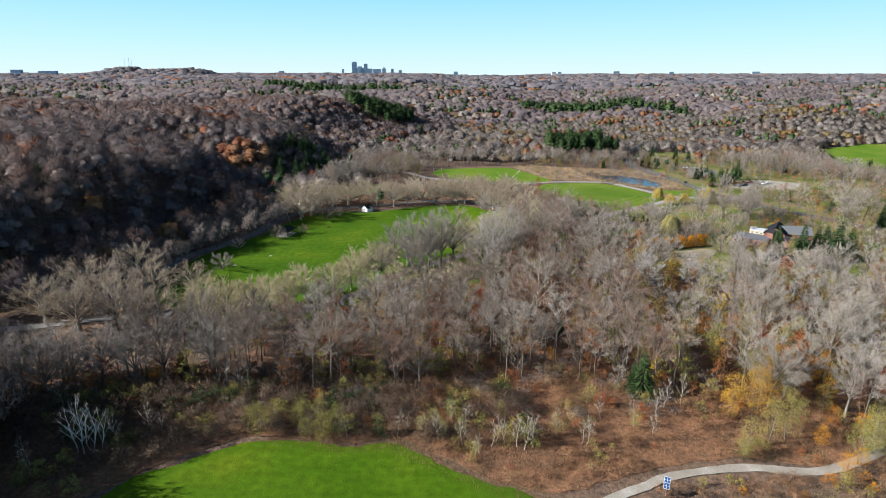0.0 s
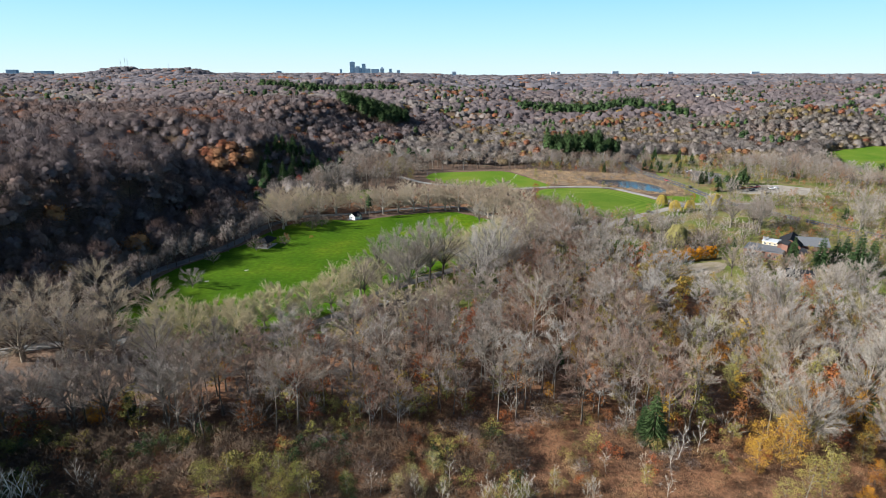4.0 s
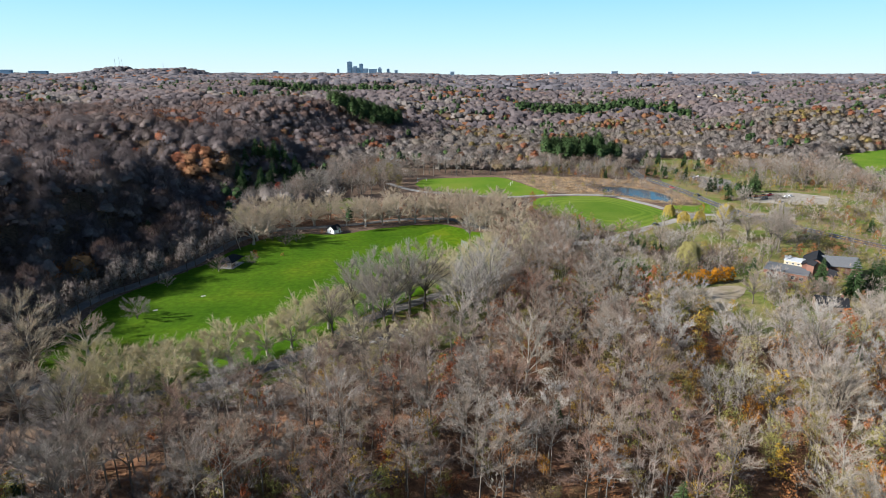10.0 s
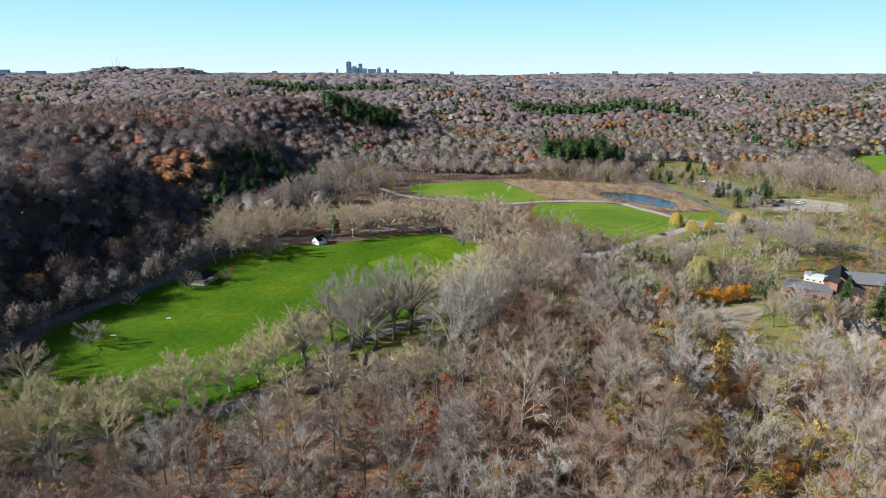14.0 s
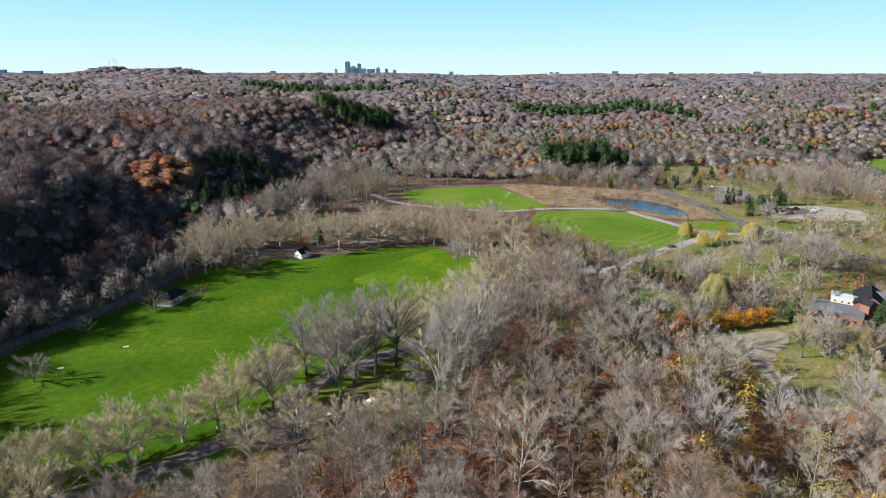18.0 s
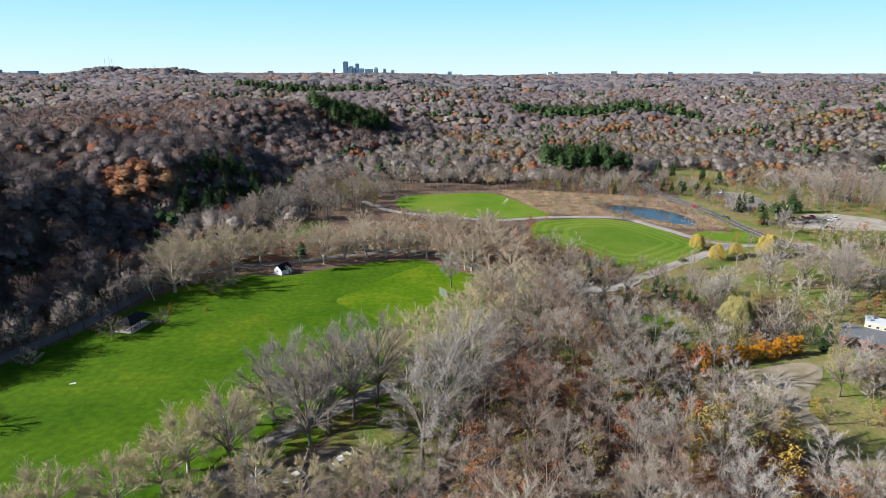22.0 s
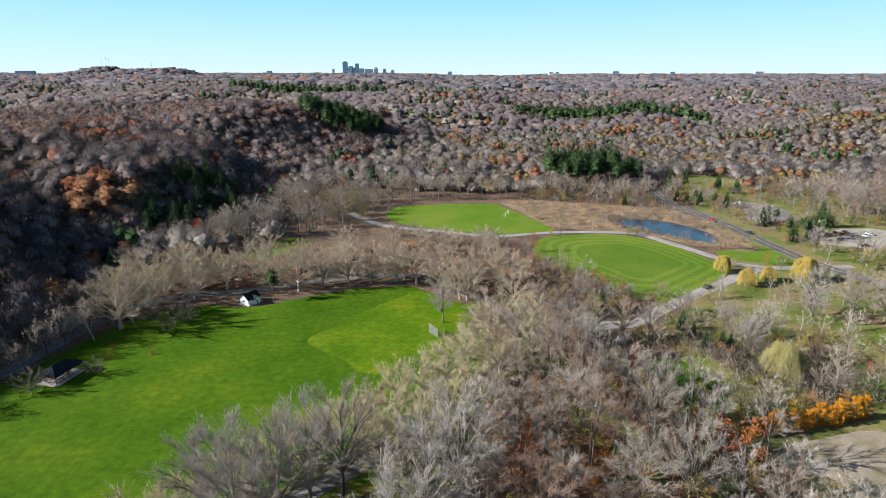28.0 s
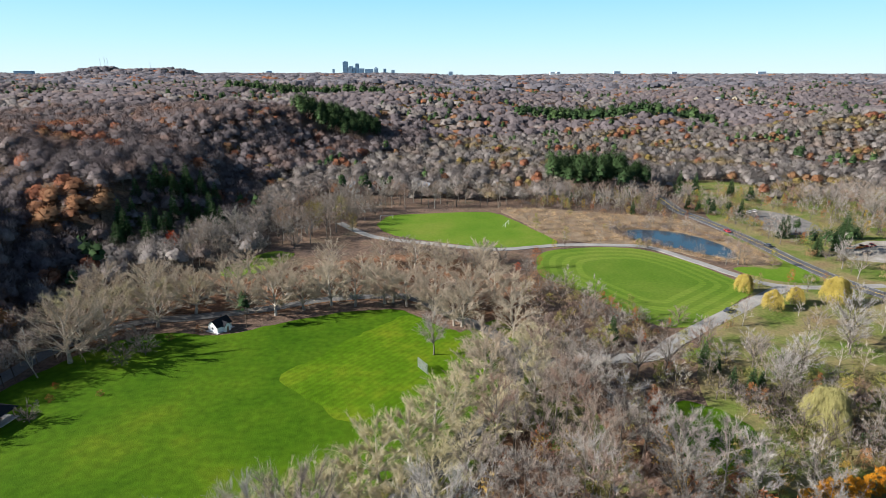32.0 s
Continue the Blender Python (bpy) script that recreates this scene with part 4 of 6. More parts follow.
# The same trees again with darker bark and the darker twig tone.
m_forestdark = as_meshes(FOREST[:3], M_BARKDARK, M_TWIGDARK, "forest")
m_valley = as_meshes(FOREST_B[:4], M_BARK, M_TWIG, "valley")
m_big = as_meshes(BIG, M_BARK, M_TWIGCOOL, "big")
m_bigpale = as_meshes(BIG[:2], M_BARK, M_TWIGPALE, "pale")
m_plane = as_meshes(PLANE_NEAR, M_PLANEBARK, M_TWIGTAN, "plane")
m_grove = as_meshes(PLANE, M_BARKPALE, M_TWIGGROVE, "grove")
m_round = as_meshes(ROUND, M_BARK, M_TWIG, "round")
m_sapling = as_meshes(SAPLING, M_BARKPALE, M_TWIGPALE, "sapling")
m_cone = as_meshes(CONE, M_BARKDARK, M_GREEN, "cone")
m_gold = as_meshes(WEEP, M_BARK, M_GOLDWILLOW, "gold")
m_weep = as_meshes(WEEP, M_BARK, M_WILLOW, "weep")

# ---- woods ----
WOOD_FRONT = smooth_line([(-150, 124), (-103, 124), (-88, 130), (-75, 133), (-53, 131), (-36, 131), (-14, 134), (2, 136), (16, 137), (27, 140), (40, 137), (50, 134), (66, 130), (85, 122), (110, 110), (150, 100), (190, 130), (190, 200), (160, 222), (135, 212), (110, 208), (97, 216), (92, 245),
                          (88, 262), (76, 270), (72, 285), (64, 308), (53, 308), (42, 286), (36, 268), (30, 240), (24, 215), (12, 196), (-5, 187), (-22, 181), (-42, 168), (-58, 157), (-72, 149), (-90, 144), (-120, 141), (-150, 141)], 4, True)
patch("wood_floor", WOOD_FRONT, -0.015, M_WOODFLOOR, "russet leaf litter under the bare front wood", "ground", 0.6, 0.4)
p = within(open_ground(scatter(-170, 190, 95, 320, 6.5)), WOOD_FRONT)
p = p[np.hypot(p[:, 0] - 31, (p[:, 1] - 178) * 0.8) > 10]
p = in_view(p)
p = p[np.argsort(p[:, 1] + rng.uniform(0, 40, len(p)))]
right = p[:, 0] > 62
a_mid, a_right = p[~right], p[right][::2]
a_right = a_right[(a_right[:, 1] > 145) | (rng.uniform(0, 1, len(a_right)) < 0.7)]
lone_ok, rest = a_mid[:300], a_mid[300:]
for x, y in lone_ok[::1]:
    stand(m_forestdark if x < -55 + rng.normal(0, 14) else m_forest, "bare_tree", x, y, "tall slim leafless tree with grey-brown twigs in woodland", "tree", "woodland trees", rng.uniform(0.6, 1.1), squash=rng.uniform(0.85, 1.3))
big, rest = share(rest, 0.24)
for x, y in big:
    stand(m_big, "bare_tall_tree", x, y, "tall broad leafless tree with a forked grey trunk", "tree", "tall park trees", rng.uniform(0.75, 1.0), squash=0.95)
mass("woodland_centre", FOREST_B, rest, [M_BARK, M_TWIGCOOL], "dense grey leafless woodland beside a park road", "woodland", (0.6, 1.15))
crown, pale, grey = share(a_right, 0.22, 0.25)
for x, y in crown:
    stand(m_bigpale if rng.uniform() < 0.5 else m_big, "crooked_tree", x, y, "broad crooked leafless tree with silvery limbs", "tree", "broad trees on low ground", rng.uniform(0.6, 0.85))
mass("woodland_pale", FOREST_B, pale, [M_BARK, M_TWIGPALE], "silvery leafless woodland on low ground", "woodland", (0.65, 1.0))
mass("woodland_grey", FOREST_B, grey, [M_BARK, M_TWIGCOOL], "grey-brown leafless woodland on low ground", "woodland", (0.65, 1.0))

p = within(open_ground(scatter(-150, 190, 110, 320, 5.3)), WOOD_FRONT)
oli, yel, rus, ever, bru, _ = share(p, 0.13, 0.06, 0.13, 0.01, 0.5)
silver = scatter(-150, 100, 122, 200, 7.5)
silver = within(silver[rng.uniform(0, 1, len(silver)) < 0.5], WOOD_FRONT)
mass("understorey_silver", SMALL, silver, [M_BARKPALE, M_TWIGPALE], "silvery bare small trees along the wood", "tree", (0.5, 1.0))
mass("understorey_evergreens", CONE, ever, [M_BARKDARK, M_GREEN], "dark small evergreens under bare trees", "tree", (0.35, 0.7))
mass("understorey_olive", LEAFY, oli, [M_BARK, M_OLIVE], "olive-green half-bare small trees under the wood", "tree", (0.5, 1.15))
mass("understorey_yellow", LEAFY, yel, [M_BARK, M_YELLOW], "small yellow-leaved trees under the wood", "tree", (0.5, 1.15))
mass("understorey_russet", LEAFY, rus, [M_BARK, M_RUSSET], "small russet-leaved trees under the wood", "tree", (0.5, 1.2))
br1, br2 = share(bru, 0.3)
mass("understorey_brush", BUSH_BARE, br1, [M_BARK, M_BRUSH], "dry russet brush below the wood", "shrub", (0.7, 1.3))
# The dark colour paints shade into the gaps between the trees.
mass("understorey_dark_brush", BUSH_BARE, br2, [M_BARKDARK, M_DARKSHADEBRUSH], "leafless brush below the wood, shade put into its colour", "shrub", (0.7, 1.4))

# bluff above the valley
p = in_view(scatter(-760, 20, 60, 900, 8.8), 60, 0.86)
s = np.interp(p[:, 1], FOOT_Y, FOOT_X) - p[:, 0]
p = p[s > np.where(p[:, 1] < 330, -16, -9)]
p = open_ground(p, 0.85)
p = p[np.hypot((p[:, 0] + 88) / 46, (p[:, 1] - 815) / 50) > 1]
d = np.hypot(p[:, 0] - 13, p[:, 1] - 80)
near, far = p[d < 300], p[(d >= 300)]
rus, con, yel, near = share(near, 0.05, 0.02, 0.012)
mass("bluff_wood_near", NEAR_CROWN, near, [M_BARKDARK, M_CROWN_SHADE], "leafless wood climbing a shaded bluff, shade put into its colour", "woodland", (0.85, 1.2))
mass("bluff_russet", LEAFY_FAR, rus, [M_BARKDARK, M_RUSSET], "russet oaks scattered over the bluff", "tree", (0.8, 1.15))
mass("bluff_conifers", CONE, con, [M_BARKDARK, M_GREEN], "dark green conifers scattered over the bluff", "tree", (0.8, 1.2))
mass("bluff_yellow", LEAFY, yel, [M_BARKDARK, M_YELLOW], "yellow-leaved small trees at the foot of the bluff", "tree", (0.5, 0.9))
pick = (np.hypot((far[:, 0] + 110) / 24, (far[:, 1] - 455) / 46) < 1) & (rng.uniform(0, 1, len(far)) < 0.75)
fire = (np.hypot((far[:, 0] + 150) / 22, (far[:, 1] - 430) / 14) < 1) | (np.hypot((far[:, 0] + 195) / 26, (far[:, 1] - 528) / 18) < 1) | (np.hypot((far[:, 0] + 245) / 26, (far[:, 1] - 590) / 26) < 1) | (np.hypot((far[:, 0] + 235) / 16, (far[:, 1] - 520) / 14) < 1) | (np.hypot((far[:, 0] + 300) / 30, (far[:, 1] - 400) / 16) < 1)
rus, yel, far2 = share(far[~pick & ~fire], 0.1, 0.03, clump=30)
rus = np.vstack([rus, far[fire]])
d = np.hypot(far2[:, 0] - 13, far2[:, 1] - 80)
mass("bluff_wood_top", SPRAY_FAR, far2[d >= 520], [M_BARKDARK, M_CROWN_SHADE], "leafless wood on the far end of the bluff", "woodland", (0.85, 1.15), 2.5)
mass("bluff_wood_far", SPRAY, far2[d < 520], [M_BARKDARK, M_CROWN_SHADE], "leafless wood over the top of the bluff", "woodland", (0.82, 1.15), 2.5)
mass("bluff_russet_far", LEAFY_FAR, rus, [M_BARKDARK, M_RUSSET_FAR], "russet and rust-red oaks on the bluff top", "tree", (0.8, 1.1), 3.0)
mass("bluff_yellow_far", LEAFY_FAR, yel, [M_BARKDARK, M_YELLOW_FAR], "yellowing trees on the bluff top", "tree", (0.6, 0.9), 2.0)
mass("bluff_spruces", CONE, far[pick], [M_BARKDARK, M_GREEN], "dark spruce stand on the shaded bluff", "woodland", (0.85, 1.2))

p = scatter(-260, -70, 200, 620, 7.5)
s = np.interp(p[:, 1], FOOT_Y, FOOT_X) - p[:, 0]
mass("bluff_understorey", SPRAY_FAR, open_ground(p[(s > -6) & (s < 75)]), [M_BARKDARK, M_CROWN_SHADE], "leafless small trees on a shaded slope, shade put into their colour", "woodland", (0.35, 0.6))
p = open_ground(scatter(-190, -80, 150, 440, 4.5))
s = np.interp(p[:, 1], FOOT_Y, FOOT_X) - p[:, 0]
mass("bluff_brush", BUSH_BARE, p[(s > -12) & (s < 22)], [M_BARKDARK, M_TWIGDARK], "leafless brush at the foot of the bluff, shade put into its colour", "shrub", (0.8, 1.6))

# valley woods past the meadows, out to the plateau
p = in_view(open_ground(scatter(-140, 620, 360, 900, 8.9)))
s = np.interp(p[:, 1], FOOT_Y, FOOT_X) - p[:, 0]
p = p[s <= 0]
MEADOWS = smooth_line([(-95, 300), (-100, 350), (-100, 378), (-60, 415), (-30, 440), (-20, 470), (-10, 505), (60, 512), (120, 508), (170, 490), (185, 540), (195, 590), (240, 590), (240, 520), (260, 450), (300, 400), (300, 225), (60, 225)], 3, True)
gap = inside(p[:, 0], p[:, 1], MEADOWS)
p = p[~gap]
pines = (np.hypot((p[:, 0] - 137) / 36, (p[:, 1] - 572) / 34) < 1)
d = p[:, 1]
grove_spots = p[pines]
edge_row = ~pines & (p[:, 1] < 585) & (p[:, 0] > -60) & (p[:, 0] < 330)
for x, y in p[edge_row][:260]:
    stand(m_valley, "valley_tree", x, y, "slim leafless grey tree at the edge of the valley wood", "tree", "valley edge trees", rng.uniform(0.55, 0.85), squash=rng.uniform(0.9, 1.2))
pines |= edge_row & (np.cumsum(edge_row) <= 260)
pale, tan, yel, rus, con, rest = share(p[~pines], 0.18, 0.12, 0.04, 0.06, 0.04, clump=32)
mass("valley_wood_back", SPRAY_FAR, rest[rest[:, 1] > 640], [M_BARK, M_CROWN_GREY], "grey leafless wood up the far valley", "woodland", (0.75, 1.0), 6.0)
mass("valley_wood_grey", SPRAY, rest[rest[:, 1] <= 640], [M_BARK, M_CROWN_GREY], "grey leafless valley wood beyond the meadows", "woodland", (0.75, 1.0), 3.5)
mass("valley_wood_pale", SPRAY_FAR, pale, [M_BARK, M_CROWN_PALE], "silvery leafless trees in the valley wood", "woodland", (0.65, 1.05), 5.5)
mass("valley_wood_tan", SPRAY_FAR, tan, [M_BARK, M_CROWN_TAN], "tan leafless trees in the valley wood", "woodland", (0.6, 0.9), 5.5)
mass("valley_yellow", LEAFY_FAR, yel, [M_BARK, M_YELLOW_FAR], "yellow trees scattered through the valley wood", "tree", (0.5, 0.8), 2.0)
mass("valley_russet", LEAFY_FAR, rus, [M_BARK, M_RUSSET_FAR], "russet trees scattered through the valley wood", "tree", (0.5, 0.9), 2.0)
mass("valley_conifers", CONE_FAR, con, [M_BARKDARK, M_GREEN], "green conifers scattered through the valley wood", "tree", (0.5, 0.9))
mass("pine_grove", PINE, np.repeat(grove_spots, 2, axis=0) + rng.normal(0, 2, (2 * len(grove_spots), 2)), [M_BARKDARK, M_GREEN], "grove of tall dark green pines by a road", "woodland", (0.85, 1.15))

patch("lawn_creekside", smooth_line([(-66, 392), (-54, 390), (-44, 404), (-42, 420), (-52, 424), (-62, 412)], 4, True), 0.03, M_MEADOW, "small strip of green grass beside the creek wood", "grass", 0.4)
CREEK_WOOD = smooth_line([(-92, 390), (-72, 400), (-50, 420), (-30, 446), (-18, 474), (-8, 506), (-50, 512), (-76, 490), (-82, 450), (-88, 420)], 4, True)
for x, y in within(scatter(-115, 0, 390, 515, 8.6), CREEK_WOOD):
    kin = rng.uniform()
    if kin < 0.5:
        stand(m_valley, "creek_tree", x, y, "grey leafless tree between the creek and the meadow", "tree", "creek side trees", rng.uniform(0.5, 0.9), squash=1.2)
    elif kin < 0.8:
        stand(m_round, "creek_shrub_tree", x, y, "low rounded leafless tree near the creek", "tree", "creek side shrubs", rng.uniform(0.7, 1.2))
# plateau woods
p = scatter(-180, 0, 740, 910, 8)
mass("plateau_pine_stand", PINE, p[np.hypot((p[:, 0] + 88) / 46, (p[:, 1] - 815) / 50) < 1], [M_BARKDARK, M_GREEN], "dense dark green pine stand above the valley", "woodland", (0.95, 1.2))
p = in_view(scatter(-1500, 1500, 900, 1750, 14.5), 40, 0.82)
con_zone = ((np.hypot((p[:, 0] - 290) / 150, (p[:, 1] - 1045) / 80) < 1) & (rng.uniform(0, 1, len(p)) < 0.5)) | ((np.hypot((p[:, 0] + 250) / 160, (p[:, 1] - 1400) / 60) < 1) & (rng.uniform(0, 1, len(p)) < 0.4))
mass("plateau_pines", CONE_FAR, np.repeat(p[con_zone], 2, axis=0) + rng.normal(0, 4, (2 * con_zone.sum(), 2)), [M_BARKDARK, M_GREEN], "dark green pine stands on the plateau", "woodland", (1.1, 1.5), 4.0)
rus, yel, con, pale, rest = share(p[~con_zone], 0.12, 0.06, 0.06, 0.14, clump=48)
mass("plateau_wood", TUFT, rest, [M_BARKDARK, M_CROWN_FAR_HAZE], "leafless woodland rolling over the plateau", "woodland", (0.9, 1.15), 7.5)
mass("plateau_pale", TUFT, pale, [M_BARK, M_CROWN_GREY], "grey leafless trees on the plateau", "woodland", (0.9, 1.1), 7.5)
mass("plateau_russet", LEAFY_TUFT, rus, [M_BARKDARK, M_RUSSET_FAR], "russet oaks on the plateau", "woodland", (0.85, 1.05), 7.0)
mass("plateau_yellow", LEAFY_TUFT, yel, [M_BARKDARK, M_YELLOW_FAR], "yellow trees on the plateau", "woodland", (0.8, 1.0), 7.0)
mass("plateau_conifers", CONE_FAR, con, [M_BARKDARK, M_GREEN], "conifers dotted over the plateau", "woodland", (0.7, 1.1), 5.0)
p = in_view(scatter(-4200, 4200, 1750, 4900, 38), 40, 0.84)
rus, yel, con, pale, rest = share(p, 0.08, 0.07, 0.06, 0.15, clump=110)
mass("distant_wood", TUFT_FAR, rest, [M_BARKDARK, M_CROWN_DIST_HAZE], "far leafless woodland reaching the skyline", "woodland", (0.8, 1.2), 6.5)
mass("distant_pale", TUFT_FAR, pale, [M_BARK, M_CROWN_DIST_HAZE], "far grey trees below the skyline", "woodland", (0.7, 1.1), 6.5)
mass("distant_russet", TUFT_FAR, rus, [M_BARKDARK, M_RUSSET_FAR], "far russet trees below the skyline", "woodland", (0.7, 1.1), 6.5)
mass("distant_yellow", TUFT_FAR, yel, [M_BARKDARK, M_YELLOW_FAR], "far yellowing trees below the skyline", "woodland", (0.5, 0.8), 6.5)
mass("distant_conifers", CONE_FAR, con, [M_BARKDARK, M_GREEN], "far dark conifers below the skyline", "woodland", (0.8, 1.2), 8.0)

p = scatter(-2150, -1230, 3020, 3560, 22)
mass("hill_wood", TUFT_FAR, p, [M_BARKDARK, M_CROWN_DIST_HAZE], "dense leafless wood over a far hill", "woodland", (0.28, 0.36), 1.5)

# planes along the loop road, inside and outside
def along(line, step, offset, start=0.0):
    d = np.r_[0, np.cumsum(np.linalg.norm(np.diff(line, axis=0), axis=1))]
    s = np.arange(start, d[-1], step)
    x, y = np.interp(s, d, line[:, 0]), np.interp(s, d, line[:, 1])
    t = np.stack([np.gradient(x), np.gradient(y)], 1)
    t /= np.linalg.norm(t, axis=1)[:, None]
    return np.stack([x - t[:, 1] * offset, y + t[:, 0] * offset], 1), s / d[-1]


def plane(x, y, lo=0.9, hi=1.2, far=False):
    stand(m_grove if far else m_plane, "plane_tree", x, y, "leafless plane tree with pale limbs beside the park road", "tree", "plane trees along the park road", rng.uniform(lo, hi))


inner, fi = along(LOOP, 8.6, 6.0)
for (x, y), f in zip(inner, fi):
    if f < 0.36 or (0.36 < f < 0.62 and abs(x + 48) > 13 and rng.uniform() < 0.12):
        plane(x + rng.normal(0, 0.8), y + rng.normal(0, 0.8), far=f > 0.3)
outer, fo = along(LOOP, 10.5, -6.5, 3.0)
for (x, y), f in zip(outer, fo):
    if f < 0.06 or 0.2 < f < 0.37 or (0.6 < f < 0.68):
        plane(x + rng.normal(0, 1.2), y + rng.normal(0, 1.2))
SHADE = [far_tree(330 + s, tall=18, spread=5.6, n=900, size=1.0, width=0.2, limbs=4, deep=0.6, lay=0.6) for s in range(3)]
# Dense rows added to shade and hide the road, twigs in the shade tone.
for k, off in enumerate((5.5, -5.5, -11.5, -18.0)):
    line, f = along(LOOP, 6.4, off, 1.5 * k)
    line = line[(f > 0.68) & (f < 0.95)]
    mass("roadside_wood", SHADE, line + rng.normal(0, 0.9, line.shape), [M_BARKDARK, M_TWIGDARK], "leafless wood along the outer side of the park road, shade put into its colour", "woodland", (0.55, 0.9))
GROVE = smooth_line([(-83, 322), (-70, 350), (-50, 351), (-37, 350), (-15, 361), (8, 364), (20, 358), (33, 344), (46, 330), (53, 336), (55, 368), (50, 396), (28, 420), (0, 418), (-40, 400), (-75, 390), (-96, 375), (-98, 345)], 4, True)
patch("grove_floor", GROVE, 0.012, M_WOODFLOOR, "russet fallen leaves under the grove of plane trees", "ground", 0.6, 0.3)
for x, y in within(scatter(-100, 70, 322, 430, 14.0, 0.36), GROVE):
    if line_distance(np.array([x]), np.array([y]), LOOP)[0] > 4:
        plane(x, y, 0.68 if y > 372 else 0.9, 0.95 if y > 372 else 1.25, True)

for x, y, s in ((-80.3, 316.4, 1.5), (-81, 324.7, 1.3), (-77, 331, 1.1), (-58.6, 352, 1.2), (-66.6, 341, 1.1), (-30.6, 350.5, 1.2), (-22, 355, 1.1), (-13, 359, 1.2), (-4.5, 358.5, 1.2), (5.9, 361, 1.2), (14, 358, 1.15), (24, 352, 1.2), (33, 341, 1.1), (-40.9, 352, 1.1)):
    plane(x, y, s, s + 0.08, True)

# ---- planting in the open ----
MUSEUM = np.array([(141, 258), (150, 255), (186, 260), (186, 288), (150, 286), (141, 280)])
HEDGE_ZONE = np.array([(91, 252), (100, 245), (112, 236), (110, 220), (116, 220), (126, 246), (132, 258), (130, 269), (112, 264), (92, 260)])
COTTAGE = np.array([(137, 227), (156, 227), (156, 244), (137, 244)])


def outside(p, *polys):
    for q in polys:
        p = p[~inside(p[:, 0], p[:, 1], q)]
    return p


LITE = [bare_tree(106 + s, tall=13, spread=4.2, fork=0.22, limbs=10, boughs=5, twigs=7, width=0.08, twig_len=1.3, thick=0.22, flat=True, squat=0.42) for s in range(4)]
# shrubby low ground between the wood, the willow and the road
p = outside(open_ground(scatter(64, 330, 222, 560, 4.4)), MUSEUM, HEDGE_ZONE, COTTAGE, CENTRE_GREEN, GROVE, KNOLL_GREEN)
p = p[~((p[:, 0] < 72) & (p[:, 1] < 330)) & (p[:, 0] > 74)]
p = p[~((p[:, 0] > 186) & (p[:, 1] > 385) & (p[:, 0] < 290) & (rng.uniform(0, 1, len(p)) < 0.35))]
ever, dark, p = share(p, 0.014, 0.12)
mass("scrub_dark_brush", BUSH_BARE, dark, [M_BARKDARK, M_TWIGDARK], "dark leafless thickets on low ground", "shrub", (0.9, 1.8))
mass("scrub_evergreens", CONE, ever, [M_BARKDARK, M_GREEN], "dark young evergreens on shrubby low ground", "tree", (0.25, 0.6))
bare, pale, brush, oliv, russ, yell, _ = share(p, 0.2, 0.06, 0.38, 0.12, 0.08, 0.03, clump=9)
mass("scrub_trees_grey", LITE, bare, [M_BARK, M_TWIG], "grey leafless trees on shrubby low ground", "tree", (0.5, 0.95))
mass("scrub_trees_pale", LITE, pale, [M_BARK, M_TWIGPALE], "silvery leafless trees on shrubby low ground", "tree", (0.5, 1.0))
mass("scrub_brush", BUSH_BARE, brush, [M_BARK, M_BRUSH], "leafless brush on low ground", "shrub", (0.7, 1.4))
mass("scrub_olive", LEAFY, oliv, [M_BARK, M_OLIVE], "olive-leaved small trees on low ground", "tree", (0.4, 0.75))
mass("scrub_russet", LEAFY, russ, [M_BARK, M_RUSSET], "russet small trees on low ground", "tree", (0.35, 0.6))
mass("scrub_yellow", LEAFY, yell, [M_BARK, M_YELLOW], "yellow small trees on low ground", "tree", (0.35, 0.6))

p = within(scatter(95, 190, 298, 372, 7.0), PARKLAND)
a, b, c, _ = share(p, 0.25, 0.16, 0.12)
mass("park_small_trees", SMALL, a, [M_BARK, M_TWIG], "small leafless trees on rough park grass", "tree", (0.5, 1.1))
mass("park_pale_trees", LITE, b, [M_BARKPALE, M_TWIGPALE], "pale leafless trees on rough park grass", "tree", (0.4, 0.8))
mass("park_shrubs", BUSH_BARE, c, [M_BARK, M_BRUSH], "leafless shrubs on rough park grass", "shrub", (0.6, 1.2))

# dark thicket along the creek behind the hedge
THICKET = smooth_line([(95, 263), (112, 267), (132, 273), (134, 292), (118, 302), (101, 303), (98, 292), (100, 276)], 4, True)
p = within(scatter(90, 136, 260, 305, 3.6), THICKET)
p = p[np.hypot(p[:, 0] - 115, p[:, 1] - 282) > 5.5]
a, b, c, _ = share(p, 0.5, 0.14, 0.06)
mass("creek_thicket", BUSH_BARE, a, [M_BARKDARK, M_TWIGDARK], "dark leafless thicket along a creek", "shrub", (0.9, 1.7))
mass("creek_trees", SMALL, b, [M_BARKDARK, M_TWIGDARK], "dark small leafless trees along a creek", "tree", (0.8, 1.3))
mass("creek_evergreens", BUSH, c, [M_BARKDARK, M_GREEN], "dark evergreen shrubs along a creek", "shrub", (0.9, 1.6))

# hedge-like belt between the grove and the oval lawn
BELT = smooth_line([(50, 330), (62, 318), (84, 322), (93, 338), (84, 352), (74, 374), (62, 396), (58, 372)], 5, True)
p = within(open_ground(scatter(45, 95, 315, 400, 4.8), 0.8), BELT)
a, b, c, _ = share(p, 0.4, 0.12, 0.16)
mass("belt_brush", BUSH_BARE, a, [M_BARK, M_BRUSH], "leafless shrubs beside the oval lawn", "shrub", (0.9, 1.7))
